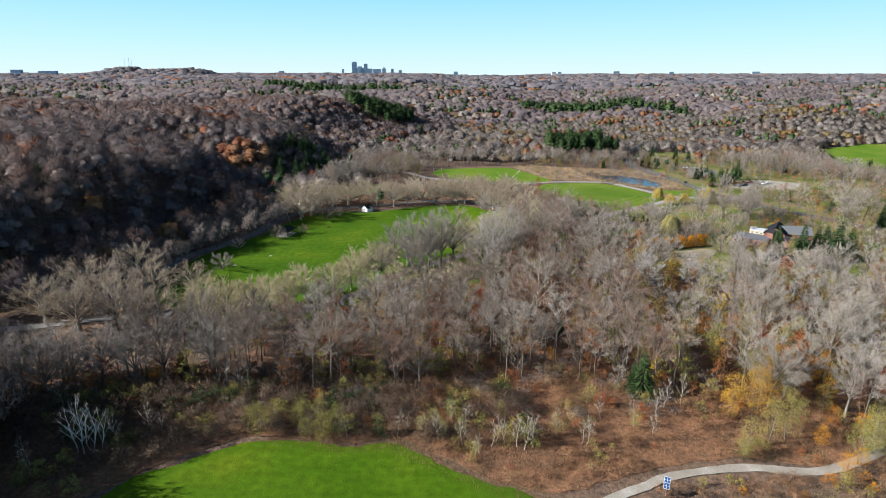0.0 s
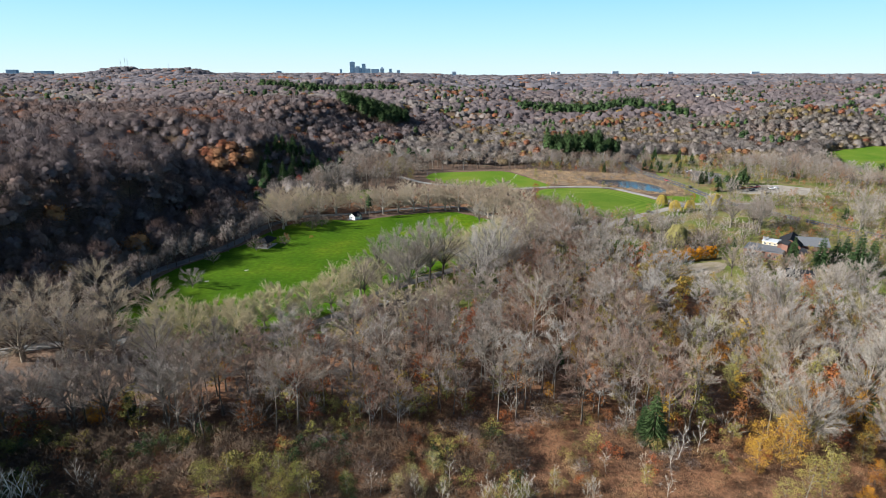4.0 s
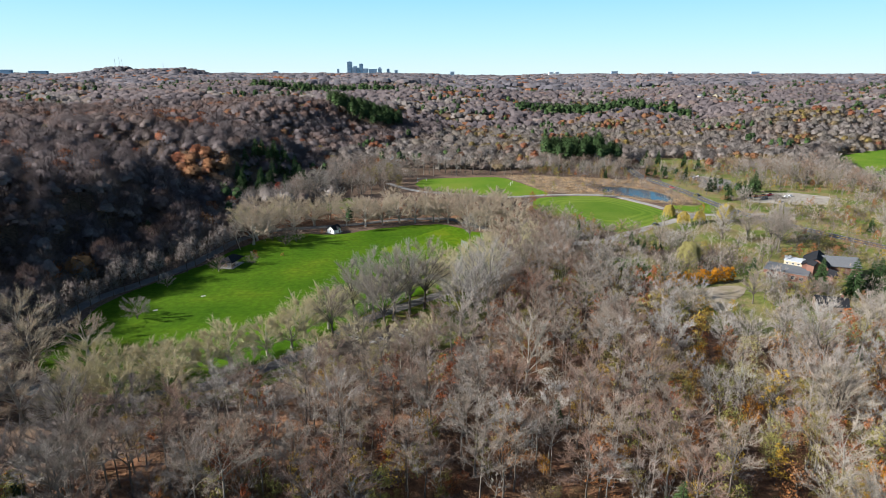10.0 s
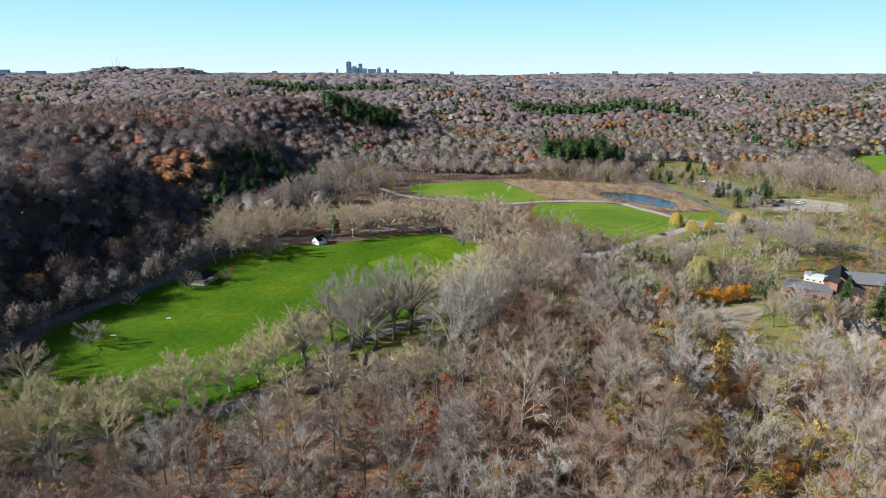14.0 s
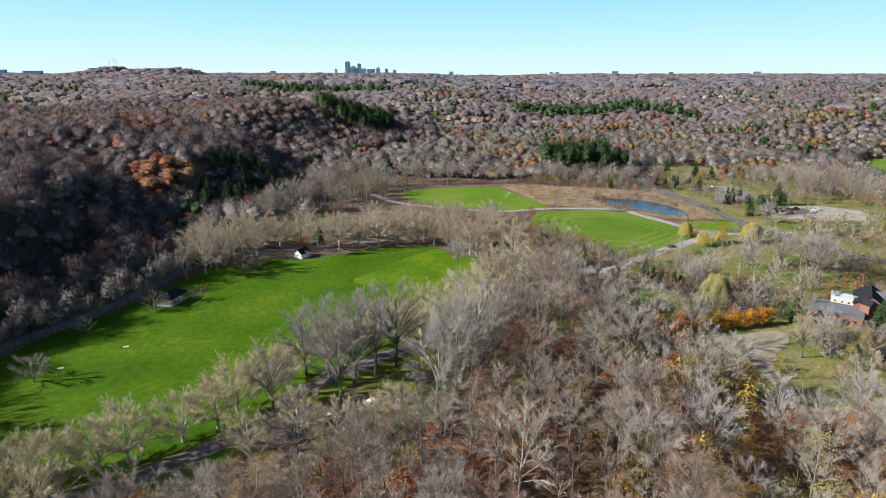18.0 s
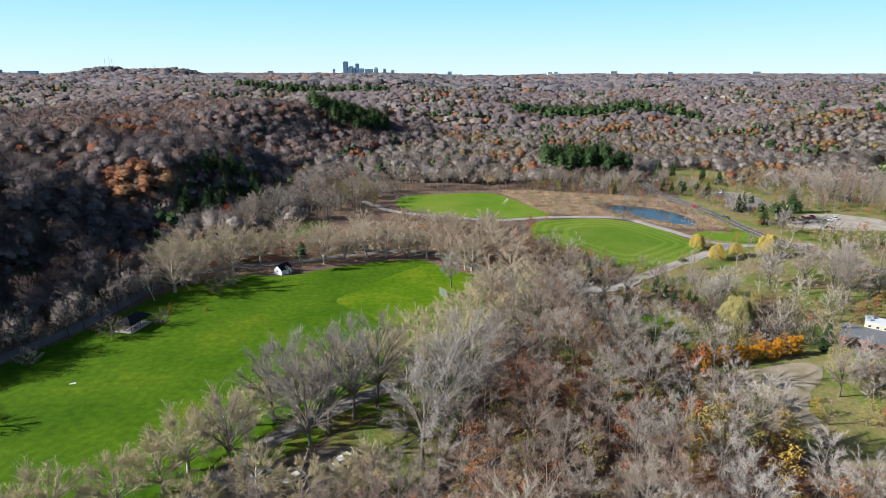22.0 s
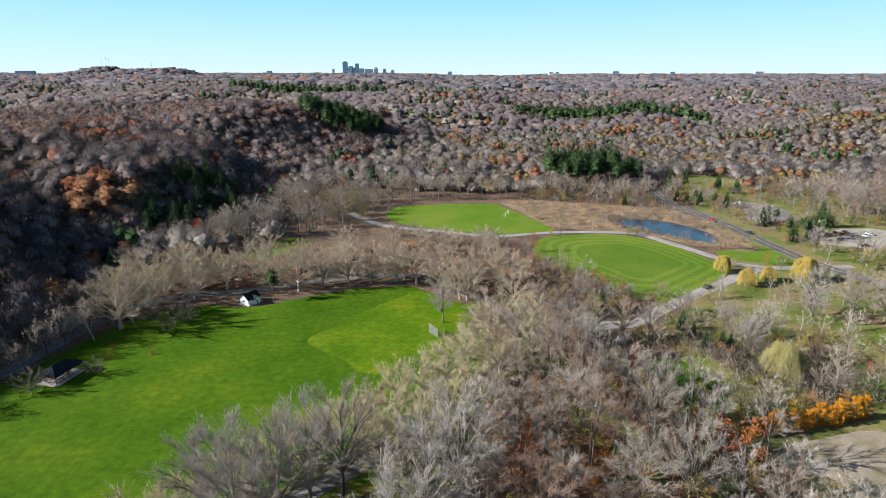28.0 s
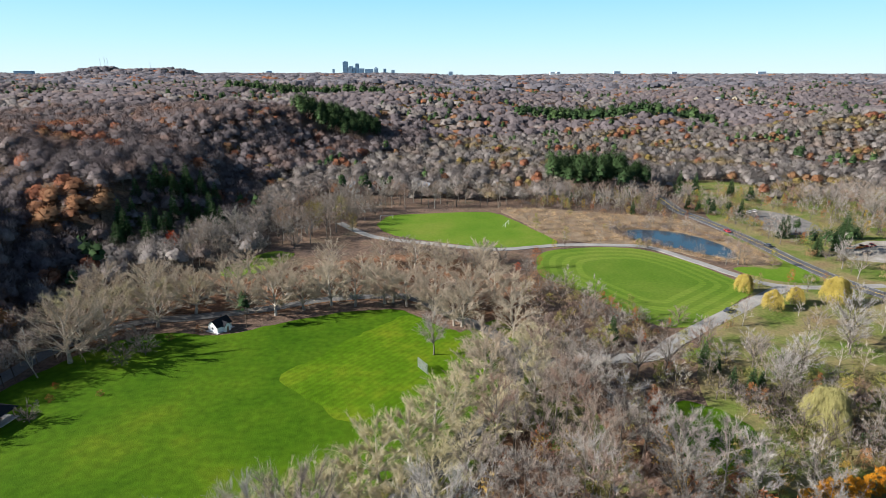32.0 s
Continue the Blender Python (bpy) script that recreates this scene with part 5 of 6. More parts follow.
mass("belt_trees", SMALL, b, [M_BARK, M_TWIG], "small leafless trees beside the oval lawn", "tree", (0.7, 1.2))
mass("belt_olive", BUSH, c, [M_BARK, M_OLIVE], "olive shrubs beside the oval lawn", "shrub", (0.8, 1.5))

# low growth between the front wood and the park road
SKIRT = smooth_line([(-80, 166), (-70, 162), (-60, 161), (-42, 170), (-22, 181), (-5, 187), (12, 196), (24, 215), (14, 208), (0, 205), (-24, 197), (-38, 186), (-53, 178), (-66, 173), (-78, 172)], 4, True)
p = within(open_ground(scatter(-150, 30, 155, 216, 4.2)), SKIRT)
a, b, c, e, _ = share(p, 0.4, 0.16, 0.16, 0.08, clump=6)
mass("skirt_brush", BUSH_FINE, a, [M_BARK, M_TWIG], "leafless brush beside the park road", "shrub", (0.7, 1.4))
mass("skirt_trees", SMALL, b, [M_BARK, M_TWIG], "small leafless trees beside the park road", "tree", (0.6, 1.1))
mass("skirt_olive", BUSH, c, [M_BARK, M_OLIVE], "olive shrubs beside the park road", "shrub", (0.7, 1.5))
mass("skirt_tan", BUSH, e, [M_BARK, M_WILLOW], "pale yellow shrubs beside the park road", "shrub", (0.8, 1.8))

# scrubby bank between the near meadow and the front of the wood
BANK = smooth_line([(-100, 88), (-72, 94), (-60, 105), (-46, 113.5), (-33, 114), (-21, 112), (-10, 113.5), (-2, 108), (9, 101), (20, 96), (32, 98), (46, 103), (64, 106), (84, 104), (108, 112), (88, 130), (66, 148), (50, 146), (27, 144), (2, 147), (-14, 145), (-36, 146), (-55, 134), (-75, 135), (-105, 130), (-120, 105)], 4, True)
p = within(scatter(-120, 110, 85, 150, 2.5), BANK)
# West of -18 the bank's shadow is put into a darker brush colour.
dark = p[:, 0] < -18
br, ol, ru, _ = share(p[~dark], 0.3, 0.06, 0.04, clump=5)
mass("bank_brush", BUSH_FINE, br, [M_BARKDARK, M_BRUSH], "dry russet brush on a scrubby bank", "shrub", (0.4, 1.15))
mass("bank_olive", BUSH, ol, [M_BARKDARK, M_OLIVE], "olive shrubs on a scrubby bank", "shrub", (0.4, 0.9))
mass("bank_russet", BUSH, ru, [M_BARKDARK, M_RUSSET], "russet shrubs on a scrubby bank", "shrub", (0.35, 0.7))
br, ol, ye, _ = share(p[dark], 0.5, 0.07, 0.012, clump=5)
mass("bank_brush_shaded", BUSH_FINE, br, [M_BARKDARK, M_DARKSHADEBRUSH], "brush below the wood edge, shadow put into its colour", "shrub", (0.7, 1.5))
mass("bank_olive_shaded", BUSH, ol, [M_BARKDARK, M_OLIVE], "olive shrubs below the wood edge", "shrub", (0.7, 1.6))
mass("bank_yellow", BUSH, ye, [M_BARKDARK, M_YELLOW], "small yellow shrubs below the wood edge", "shrub", (0.5, 1.0))

patch("bank_floor", BANK, -0.008, M_WOODFLOOR, "russet dry grass and leaf litter on a scrubby bank", "ground", 0.5, 0.4)
p = within(scatter(-100, 22, 112, 133, 2.6), BANK)
a, b, c, _ = share(p, 0.42, 0.1, 0.06, clump=5)
mass("meadow_edge_thicket", BUSH_FINE, a, [M_BARKDARK, M_DARKSHADEBRUSH], "dark leafless thicket between the meadow and the wood", "shrub", (0.9, 1.7))
mass("meadow_edge_evergreens", BUSH, b, [M_BARKDARK, M_GREEN], "dark evergreen shrubs between the meadow and the wood", "shrub", (0.8, 1.5))
mass("meadow_edge_olive", BUSH, c, [M_BARKDARK, M_OLIVE], "olive shrubs between the meadow and the wood", "shrub", (0.9, 1.6))
# thicket along the front of the wood, and scrub on the far side of the gravel trail
p = scatter(-105, 75, 122, 150, 3.4)
p = p[inside(p[:, 0], p[:, 1], WOOD_FRONT) | inside(p[:, 0], p[:, 1], BANK)]
a, b, c, _ = share(p, 0.36, 0.06, 0.06, clump=6)
mass("edge_brush", BUSH_FINE, a, [M_BARKDARK, M_TWIGDARK], "dark leafless thicket along a wood edge", "shrub", (0.6, 1.3))
mass("edge_olive", BUSH, b, [M_BARKDARK, M_OLIVE], "olive shrubs along a wood edge", "shrub", (0.8, 1.6))
mass("edge_russet", BUSH, c, [M_BARKDARK, M_RUSSET], "russet shrubs along a wood edge", "shrub", (0.7, 1.3))
TRAILSIDE = np.array([(30, 60), (36, 91), (45, 96), (56, 98.8), (68, 100), (82, 99), (100, 106), (125, 105), (125, 60)])
p = within(scatter(30, 125, 60, 106, 2.3), TRAILSIDE)
a, b, c, e, _ = share(p, 0.42, 0.12, 0.05, 0.03, clump=4)
mass("trailside_brush", BUSH_FINE, a, [M_BARKDARK, M_BRUSH], "dry brush beside a gravel trail", "shrub", (0.35, 0.9))
mass("trailside_olive", BUSH, b, [M_BARKDARK, M_OLIVE], "olive shrubs beside a gravel trail", "shrub", (0.4, 1.0))
mass("trailside_orange", BUSH, c, [M_BARKDARK, M_ORANGE], "orange shrubs beside a gravel trail", "shrub", (0.4, 0.9))


def tussock(seed, n=80, reach=1.5, tall=0.6, width=0.055):
    r = np.random.default_rng(seed)
    p = np.stack([r.normal(0, reach, n), r.normal(0, reach, n), np.full(n, 0.02)], 1)
    d = np.stack([r.normal(0, 0.35, n), r.normal(0, 0.35, n), np.ones(n)], 1)
    return tubes([(np.zeros(3), np.array([0, 0, 0.2]), 0.03, 0.02)], 3), slivers(p, d, r.uniform(0.5, 1.2, n) * tall, np.full(n, width), r)


TUSSOCK = [tussock(300 + s) for s in range(4)]
REED = [tussock(310 + s, 50, 1.6, 2.0, 0.12) for s in range(3)]
edge = NEAR[(NEAR[:, 1] > 82)]
p = np.vstack([within(scatter(-120, 110, 85, 150, 2.3), BANK), within(scatter(30, 125, 60, 106, 2.6), TRAILSIDE), np.repeat(edge, 3, axis=0) + rng.normal(0, 0.8, (3 * len(edge), 2))])
p = p[(p[:, 0] > -42) | (p[:, 1] > 124)]
mass("dry_herbs", TUSSOCK, p, [M_BRUSH, M_BRUSH], "dry russet herbs covering a scrubby bank", "grass", (0.7, 1.4))
wet = smooth_line([(117, 462), (132, 468), (153, 461), (166, 440), (167, 420), (158, 405), (147, 412), (135, 424), (122, 436), (116, 450)], 5, True)
p = within(scatter(60, 180, 400, 515, 3.2), REEDS)
mass("reeds", REED, p[~inside(p[:, 0], p[:, 1], POND) & (inside(p[:, 0], p[:, 1], wet) | (rng.uniform(0, 1, len(p)) < 0.3))], [M_REEDS, M_REEDS], "tan dry reeds standing round the pond", "reeds", (0.6, 1.0))

ring = POND + (POND - POND.mean(0)) * 0.16
far_side = ring[(ring[:, 1] > 432) | (ring[:, 0] < 135)]
mass("pond_brush", BUSH_BARE, np.repeat(far_side, 2, axis=0) + rng.normal(0, 1.6, (2 * len(far_side), 2)), [M_BARK, M_TWIGDARK], "dark leafless brush on the bank of a pond", "shrub", (0.6, 1.2))
p = within(scatter(60, 180, 400, 515, 7.0), REEDS)
p = p[~inside(p[:, 0], p[:, 1], POND + (POND - POND.mean(0)) * 0.1)]
a, b, c, _ = share(p, 0.34, 0.3, 0.08)
mass("marsh_trees", SMALL, a, [M_BARK, M_TWIG], "small grey leafless trees in a reed marsh", "tree", (0.5, 1.0))
mass("marsh_brush", BUSH_BARE, b, [M_BARK, M_BRUSH], "leafless brush in a reed marsh", "shrub", (0.5, 1.1))
mass("marsh_olive", BUSH, c, [M_BARK, M_OLIVE], "olive shrubs in a reed marsh", "shrub", (0.5, 1.0))

# woods beside the meadow, out of sight, whose shade falls across it
p = within(scatter(-190, -85, 40, 140, 4.6), smooth_line([(-225, 40), (-102, 50), (-98, 88), (-97, 106), (-106, 118), (-130, 124), (-225, 124)], 3, True))
mass("meadow_side_wood", SHADE, p, [M_BARKDARK, M_TWIGDARK], "leafless wood beside the near meadow", "woodland", (1.1, 1.45))

# single trees
def one(meshes, name, label, spots, category="tree", group=""):
    for x, y, s in spots:
        stand(meshes, name, x, y, label, category, group, s)


m_white = as_meshes([bare_tree(97, tall=21, spread=8.6, fork=0.22, limbs=22, boughs=12, twigs=26, width=0.05, twig_len=1.2, thick=0.3, slope=0.9, squat=0.42, low=-0.3)], M_PLANEBARK, M_TWIGPALE, "white")
m_yellow = as_meshes(LEAFY_FINE[:3], M_BARK, M_YELLOW, "yellow")
m_orange = as_meshes(LEAFY_FINE[:3], M_BARK, M_ORANGE, "orange")
m_red = as_meshes(LEAFY_FINE[1:3], M_BARK, M_RED, "red")
m_russet = as_meshes(LEAFY_FINE[:3], M_BARK, M_RUSSET, "russet")
m_olive = as_meshes(LEAFY_FINE[:4], M_BARK, M_OLIVE, "olive")
m_bush = as_meshes(BUSH, M_BARKDARK, M_RUSSET, "bush")
one(m_big, "lone_tree", "bare dark tree standing alone on the field edge", [(24, 321, 0.56)])
one(m_round, "small_tree", "small rounded bare tree on the playing field", [(-82.8, 277.2, 0.95), (-71.7, 286.8, 0.7), (-64.5, 314.5, 0.85), (-61, 321, 0.95), (-73, 323, 0.9), (-66, 327, 1.0), (-92.5, 229, 1.1), (-96, 259, 0.8)], group="small trees on the field")
one(m_bush, "ornamental_shrub", "small russet shrub alone on the grass", [(-72.8, 296, 0.7), (-75.5, 302.5, 0.6), (-61.7, 298.7, 0.55), (-51.5, 336.2, 0.8), (-58, 331, 0.7)], "shrub")
one(m_sapling, "dead_tree", "slim pale dead tree beside the road", [(-84, 308, 2.0)])

one(m_yellow, "field_edge_yellow_tree", "small dense yellow-brown tree beside the park road", [(-71, 191, 0.5), (-69, 190, 0.42)])
one(m_red, "red_tree", "bright orange-red tree in leaf", [(-95.6, 419, 1.0)])
one(m_orange, "orange_tree", "orange-leaved tree by the valley wood", [(-60, 472, 0.95), (-104, 424, 0.5)])
one(m_russet, "rounded_tree", "dense rounded brown-green tree beside the oval lawn", [(66.4, 399.5, 0.85)])
one(m_round, "meadow_shrub", "dense dark rounded leafless shrub beside the upper meadow", [(2, 428, 0.9), (10, 424, 1.0), (16, 416, 1.0), (22, 411, 1.1), (30, 408, 0.9), (40, 400, 1.0), (46, 413, 1.1), (52, 408, 1.0), (36, 405, 0.9)], "shrub", "meadow shrubs")
one(m_red, "low_maple", "low orange maple beside the oval lawn", [(58, 394, 0.42), (101, 341, 0.26), (88, 328.5, 0.38)])
one(m_yellow, "yellow_sapling", "small yellow sapling by the path", [(79.5, 427, 0.45), (126, 432, 0.3)])
one(m_weep, "weeping_willow", "large yellow-green weeping willow", [(115.5, 283, 0.88)])
one(m_gold, "young_willow", "rounded yellow young willow beside a path", [(140.5, 371, 0.58), (142.5, 355, 0.58), (153, 359.5, 0.52), (168, 360, 0.8)], group="young willows by the path")
one(m_olive, "pale_willow", "pale olive rounded willow at the end of the meadow", [(-38, 462, 1.15), (-28, 470, 1.25), (-46, 478, 1.2), (-20, 458, 1.0)], group="willows at the meadow end")
one(m_cone, "spruce", "dense dark green spruce beside the brick buildings", [(156, 258, 0.85), (160, 246, 0.95), (167, 247, 1.0), (177, 256, 0.9), (172, 241, 1.1), (183, 248, 1.0), (197, 446, 0.75), (203, 452, 0.7), (197, 417, 0.75), (216, 428, 0.85), (210, 424, 0.75), (227, 443, 0.9), (184.5, 495, 0.6), (198, 489, 0.7), (199, 580, 0.8), (226, 533, 0.8), (220, 547, 0.9), (206, 570, 0.8), (236, 300, 0.9), (107, 300, 0.45), (103, 302, 0.4), (110, 301, 0.35)], group="spruces")
m_pine = as_meshes(PINE, M_BARKDARK, M_GREEN, "pine")
one(m_pine, "young_pine", "olive-green pine beside a white hut", [(-37.5, 340.5, 0.55)])
one(m_pine, "road_pine", "dense rounded dark green pine beside the main road", [(196, 420, 0.5), (202, 416, 0.55), (213, 419, 0.6), (219, 424, 0.6), (206, 426, 0.5), (183, 498, 0.42), (190, 488, 0.5), (205, 447, 0.45), (178, 530, 0.5), (186, 545, 0.45), (160, 640, 0.7), (168, 632, 0.7)], group="road pines")
one(m_cone, "wood_spruce", "dark spruce among bare woodland", [(51.2, 131.5, 0.9), (49.5, 133.5, 0.55)])
one(m_round, "lawn_tree", "rounded dark leafless tree on the edge of the oval lawn", [(76, 345, 1.0), (83.5, 343, 0.8), (91, 343, 0.8), (105, 343, 0.8), (70.6, 364.6, 1.1), (68, 372, 0.9), (104, 323, 1.0), (107.5, 316, 0.9), (78, 348, 1.0)], group="small trees by the oval lawn")
one(m_big, "park_tree", "tall leafless tree on rough park grass", [(114, 313, 0.42), (122.5, 304.5, 0.55), (113, 296, 0.5), (119, 318, 0.35), (150, 326, 0.7), (158, 318, 0.75), (166, 304, 0.75), (178, 326, 0.7), (137, 254, 0.42), (122, 242, 0.5), (196, 398, 0.5), (131, 247, 0.4), (147, 321, 0.5), (117, 306, 0.4), (168, 310, 0.75), (170, 318, 0.6)], group="park trees")
one(m_sapling, "white_sapling", "slender white-barked leafless sapling on the bank", [(-72.5, 110.5, 1.15), (-67, 114.7, 1.1), (-64, 114, 0.9), (-88, 104, 1.0), (-21.9, 113.5, 0.8), (-10.4, 114.6, 0.9), (-8.5, 115.5, 0.7), (12, 112, 1.0), (14, 111, 0.9), (18, 109, 1.15), (20, 110, 0.9), (26, 114, 1.0), (31, 111, 0.95), (33, 112, 0.8), (5, 117, 0.9), (8, 108, 0.7), (-86, 101, 0.9), (45, 118, 1.0), (52, 122, 1.1), (38, 121, 0.8), (16.5, 110.3, 1.2), (19.6, 111, 1.15), (10.8, 110.3, 0.95), (4.5, 110.3, 0.9), (32.2, 111, 1.05), (-1, 112.5, 0.9), (48, 113, 0.9), (55, 126, 1.1), (60, 128, 1.1)], group="white saplings")
m_whitesap = as_meshes(SAPLING, M_WHITEBARK, M_TWIGPALE, "whitesap")
one(m_whitesap, "white_thicket_tree", "white-limbed leafless tree below the wood edge", [(-78.5, 107.6, 1.9), (-76.8, 108, 1.7), (-80.2, 108.2, 1.6), (-75.2, 108.6, 1.4), (-78, 109, 1.5)], group="white thicket")
stand(m_white, "white_sycamore", 32, 184, "broad white-limbed leafless sycamore in the wood", "tree", "", 0.98, squash=1.0)
one(m_red, "red_shrub", "small crimson shrub by the buildings", [(142, 287.3, 0.28)], "shrub")
one(m_round, "thicket_tree", "dense grey rounded bare tree before the brick buildings", [(140, 250, 1.0), (147, 249, 1.1), (153, 248, 0.9), (143, 244, 0.9), (150, 252, 0.8), (134, 246, 0.9), (160, 252, 1.0), (166, 254, 0.9), (131.6, 295.5, 0.8), (126, 297, 0.7), (137, 293, 0.8), (158, 236, 1.0), (136, 236, 0.9)], group="grey thicket")
one(m_bigpale, "pale_tree", "pale leafless tree in the valley", [(95, 135, 0.6), (88, 131, 0.5), (104, 140, 0.85), (116, 150, 0.85), (226, 316, 0.9), (178, 326, 0.7), (260, 470, 0.8), (215, 300, 0.7), (-78, 420, 0.75), (-70, 428, 0.8)], group="pale trees")
one(m_big, "broad_tree", "broad leafless tree beside the park road", [(-104, 169, 0.62), (-96, 168, 0.6), (-118, 172, 0.6), (-132, 180, 0.6), (-73, 160, 0.72), (-84, 424, 0.6), (-88, 410, 0.55)], group="broad trees")
one(m_big, "edge_tree", "tall dark leafless tree at the front of the wood", [(-107, 127, 0.72), (-100, 129, 0.7), (-95, 133, 0.66), (-89, 134.5, 0.72), (-81, 136, 0.66), (-74, 137.5, 0.7), (-110, 134, 0.68), (-63, 141, 0.66), (-66, 147, 0.7), (-86, 141, 0.7), (-57, 136, 0.62), (-102, 138, 0.7), (-118, 132, 0.7)], group="trees at the front of the wood")
one(m_big, "tall_tree", "tall forked leafless tree above a parking bay", [(-8, 218.5, 0.9), (-6, 227.5, 1.0), (-13, 229, 0.95), (-20, 232, 0.8), (-1, 233, 1.0), (4, 238, 1.0), (16, 214, 1.0), (21, 224, 1.0), (26, 236, 1.05), (-24, 214, 0.7)], group="tall trees by the parking bay")
for x, y, s in ((-108, 177, 1.45), (-126, 190, 1.4), (-117, 208, 1.35), (-99, 171, 1.2), (-117, 170, 1.3), (-90, 169, 1.15), (-80, 176, 1.05), (-132, 176, 1.3), (-104, 194, 1.2), (-94, 203, 1.0)):
    plane(x, y, s, s + 0.05, True)
for x, y, s in ((-16, 206, 0.9), (-25, 199, 0.8), (6, 207, 0.85), (-7, 203, 0.8), (2, 206, 0.7)):
    plane(x, y, s, s + 0.05)
one(m_yellow, "yellow_tree", "bright yellow tree in leaf on the bank", [(75, 122, 1.15), (78, 125, 1.1), (69, 121, 0.8), (72, 126, 0.9), (-44, 142, 0.5), (-78, 138, 0.6), (-62, 152, 0.55), (60, 152, 0.7), (56, 148, 0.6), (51, 199, 0.75), (56, 206, 0.8), (83, 134, 0.95), (95, 126, 0.7), (-58, 186, 0.5), (90, 132, 0.6)], group="yellow trees")
one(m_olive, "olive_tree", "olive-green small tree half in leaf on the bank", [(73, 111, 0.9), (78, 113, 1.0), (67, 108, 0.7), (88, 104, 0.85), (94, 108, 0.9), (-42, 114, 0.8), (-39, 117, 0.7), (-45, 117, 0.55), (-27, 111.5, 0.72), (-24, 113.5, 0.7), (-31, 113, 0.55), (-34, 117, 0.6), (-29, 117, 0.7), (83, 117, 0.6), (26, 114.5, 0.5), (45, 117, 0.5), (68, 182, 1.05), (65, 186, 0.8), (72, 180, 0.75), (64.6, 105.5, 0.6), (-15, 115, 0.5), (14, 121, 0.4)], group="olive trees")
one(m_orange, "orange_thicket_tree", "orange and tan thicket tree on the bank", [(83.8, 101, 0.5), (88, 103, 0.45), (-76, 137, 0.75), (-72, 141, 0.7), (53, 241, 0.55), (57, 245, 0.5), (84, 110, 0.5), (96, 114, 0.55), (91, 117, 0.5), (102, 112, 0.5), (48, 152, 0.5), (31, 150, 0.45)], group="orange thicket")
m_tan = as_meshes(LEAFY_FINE[:3], M_BARKPALE, M_WILLOW, "tan")
one(m_tan, "tan_thicket_tree", "tan half-bare bushy tree on the bank", [(-5, 114.6, 0.5), (-2, 117, 0.5), (2, 121, 0.55), (0, 113.5, 0.4), (4, 114.5, 0.42), (7, 106.8, 0.35), (93.8, 108, 0.8), (98, 110, 0.7), (127, 252.6, 0.75), (131, 254, 0.7)], group="tan thicket")
one(m_big, "path_side_tree", "tall leafless tree hiding a path bend", [(62, 303, 0.62), (70, 305, 0.58), (79, 306, 0.55), (88, 309, 0.5), (56, 312, 0.5)], group="path side trees")
m_bushtan = as_meshes(LEAFY_FINE, M_BARK, M_WILLOW, "roadside")
one(m_bushtan, "tan_willow_shrub", "pale tan rounded shrub beside the park road", [(-22.5, 202, 0.62), (-20, 188, 0.62), (-26, 179.5, 0.6), (-22, 182, 0.55), (-30, 186, 0.5), (-17, 190, 0.5), (-9, 196, 0.55), (-40, 176, 0.5), (-4, 193, 0.5)], group="roadside shrubs")
RIGHT_WOOD = smooth_line([(70, 140), (88, 122), (110, 112), (150, 104), (175, 130), (175, 190), (140, 205), (100, 205), (70, 190)], 3, True)
kinds = ((m_olive, "olive_wood_tree", "olive half-bare tree in low woodland"), (m_bushtan, "tan_wood_tree", "tan-leaved small tree in low woodland"), (m_yellow, "yellow_wood_tree", "yellow-leaved tree in low woodland"), (m_russet, "russet_wood_tree", "russet-leaved tree in low woodland"), (m_orange, "orange_wood_tree", "orange-leaved tree in low woodland"))
for x, y in within(scatter(70, 176, 104, 206, 8.4), RIGHT_WOOD):
    m, nm, lb = kinds[int(rng.choice(5, p=(0.36, 0.2, 0.14, 0.2, 0.1)))]
    stand(m, nm, x, y, lb, "tree", "mixed wood trees", rng.uniform(0.55, 1.1))
HEDGE = [leafy_tree(240 + s, tall=5.6, spread=1.5, base=0.06, clumps=15, leaves=120, size=0.2, thick=0.06, stems=2) for s in range(3)]
m_hedge = as_meshes(HEDGE, M_BARKDARK, M_ORANGE, "hedge")
for i in range(17):
    f = i / 16
    stand(m_hedge, "golden_hedge_tree", 94.5 + 31.5 * f + rng.normal(0, 0.3), 257.3 + 8.2 * f + rng.normal(0, 0.3), "golden orange columnar hedge tree beside a gravel pad", "hedge", "golden hedge", rng.uniform(0.85, 1.12))

# ---- building tools ----
def solid(bm, sx, sy, sz, at=(0, 0, 0), turn=0.0, bevel=0.0):
    """A block resting on `at`, turned about z."""
    m = Matrix.Translation(at) @ Matrix.Rotation(turn, 4, "Z") @ Matrix.Translation((0, 0, sz / 2)) @ Matrix.Diagonal((sx, sy, sz, 1))
    r = bmesh.ops.create_cube(bm, size=1, matrix=m)
    if bevel:
        es = list({e for v in r["verts"] for e in v.link_edges})
        bmesh.ops.bevel(bm, geom=es, offset=bevel, segments=2, affect="EDGES", clamp_overlap=True)
    return bm


def prism(bm, outline, y0, y1):
    """An outline in x and z drawn out along y."""
    a = [bm.verts.new((x, y0, z)) for x, z in outline]
    b = [bm.verts.new((x, y1, z)) for x, z in outline]
    bm.faces.new(a), bm.faces.new(b[::-1])
    for i in range(len(a)):
        j = (i + 1) % len(a)
        bm.faces.new((a[j], a[i], b[i], b[j]))
    bmesh.ops.recalc_face_normals(bm, faces=bm.faces)
    return bm


def plain(name, colour, rough=0.6, metal=0.0, amount=0.12, fine=4.0, **kw):
    c2 = tuple(min(v * 1.15, 1) for v in colour)
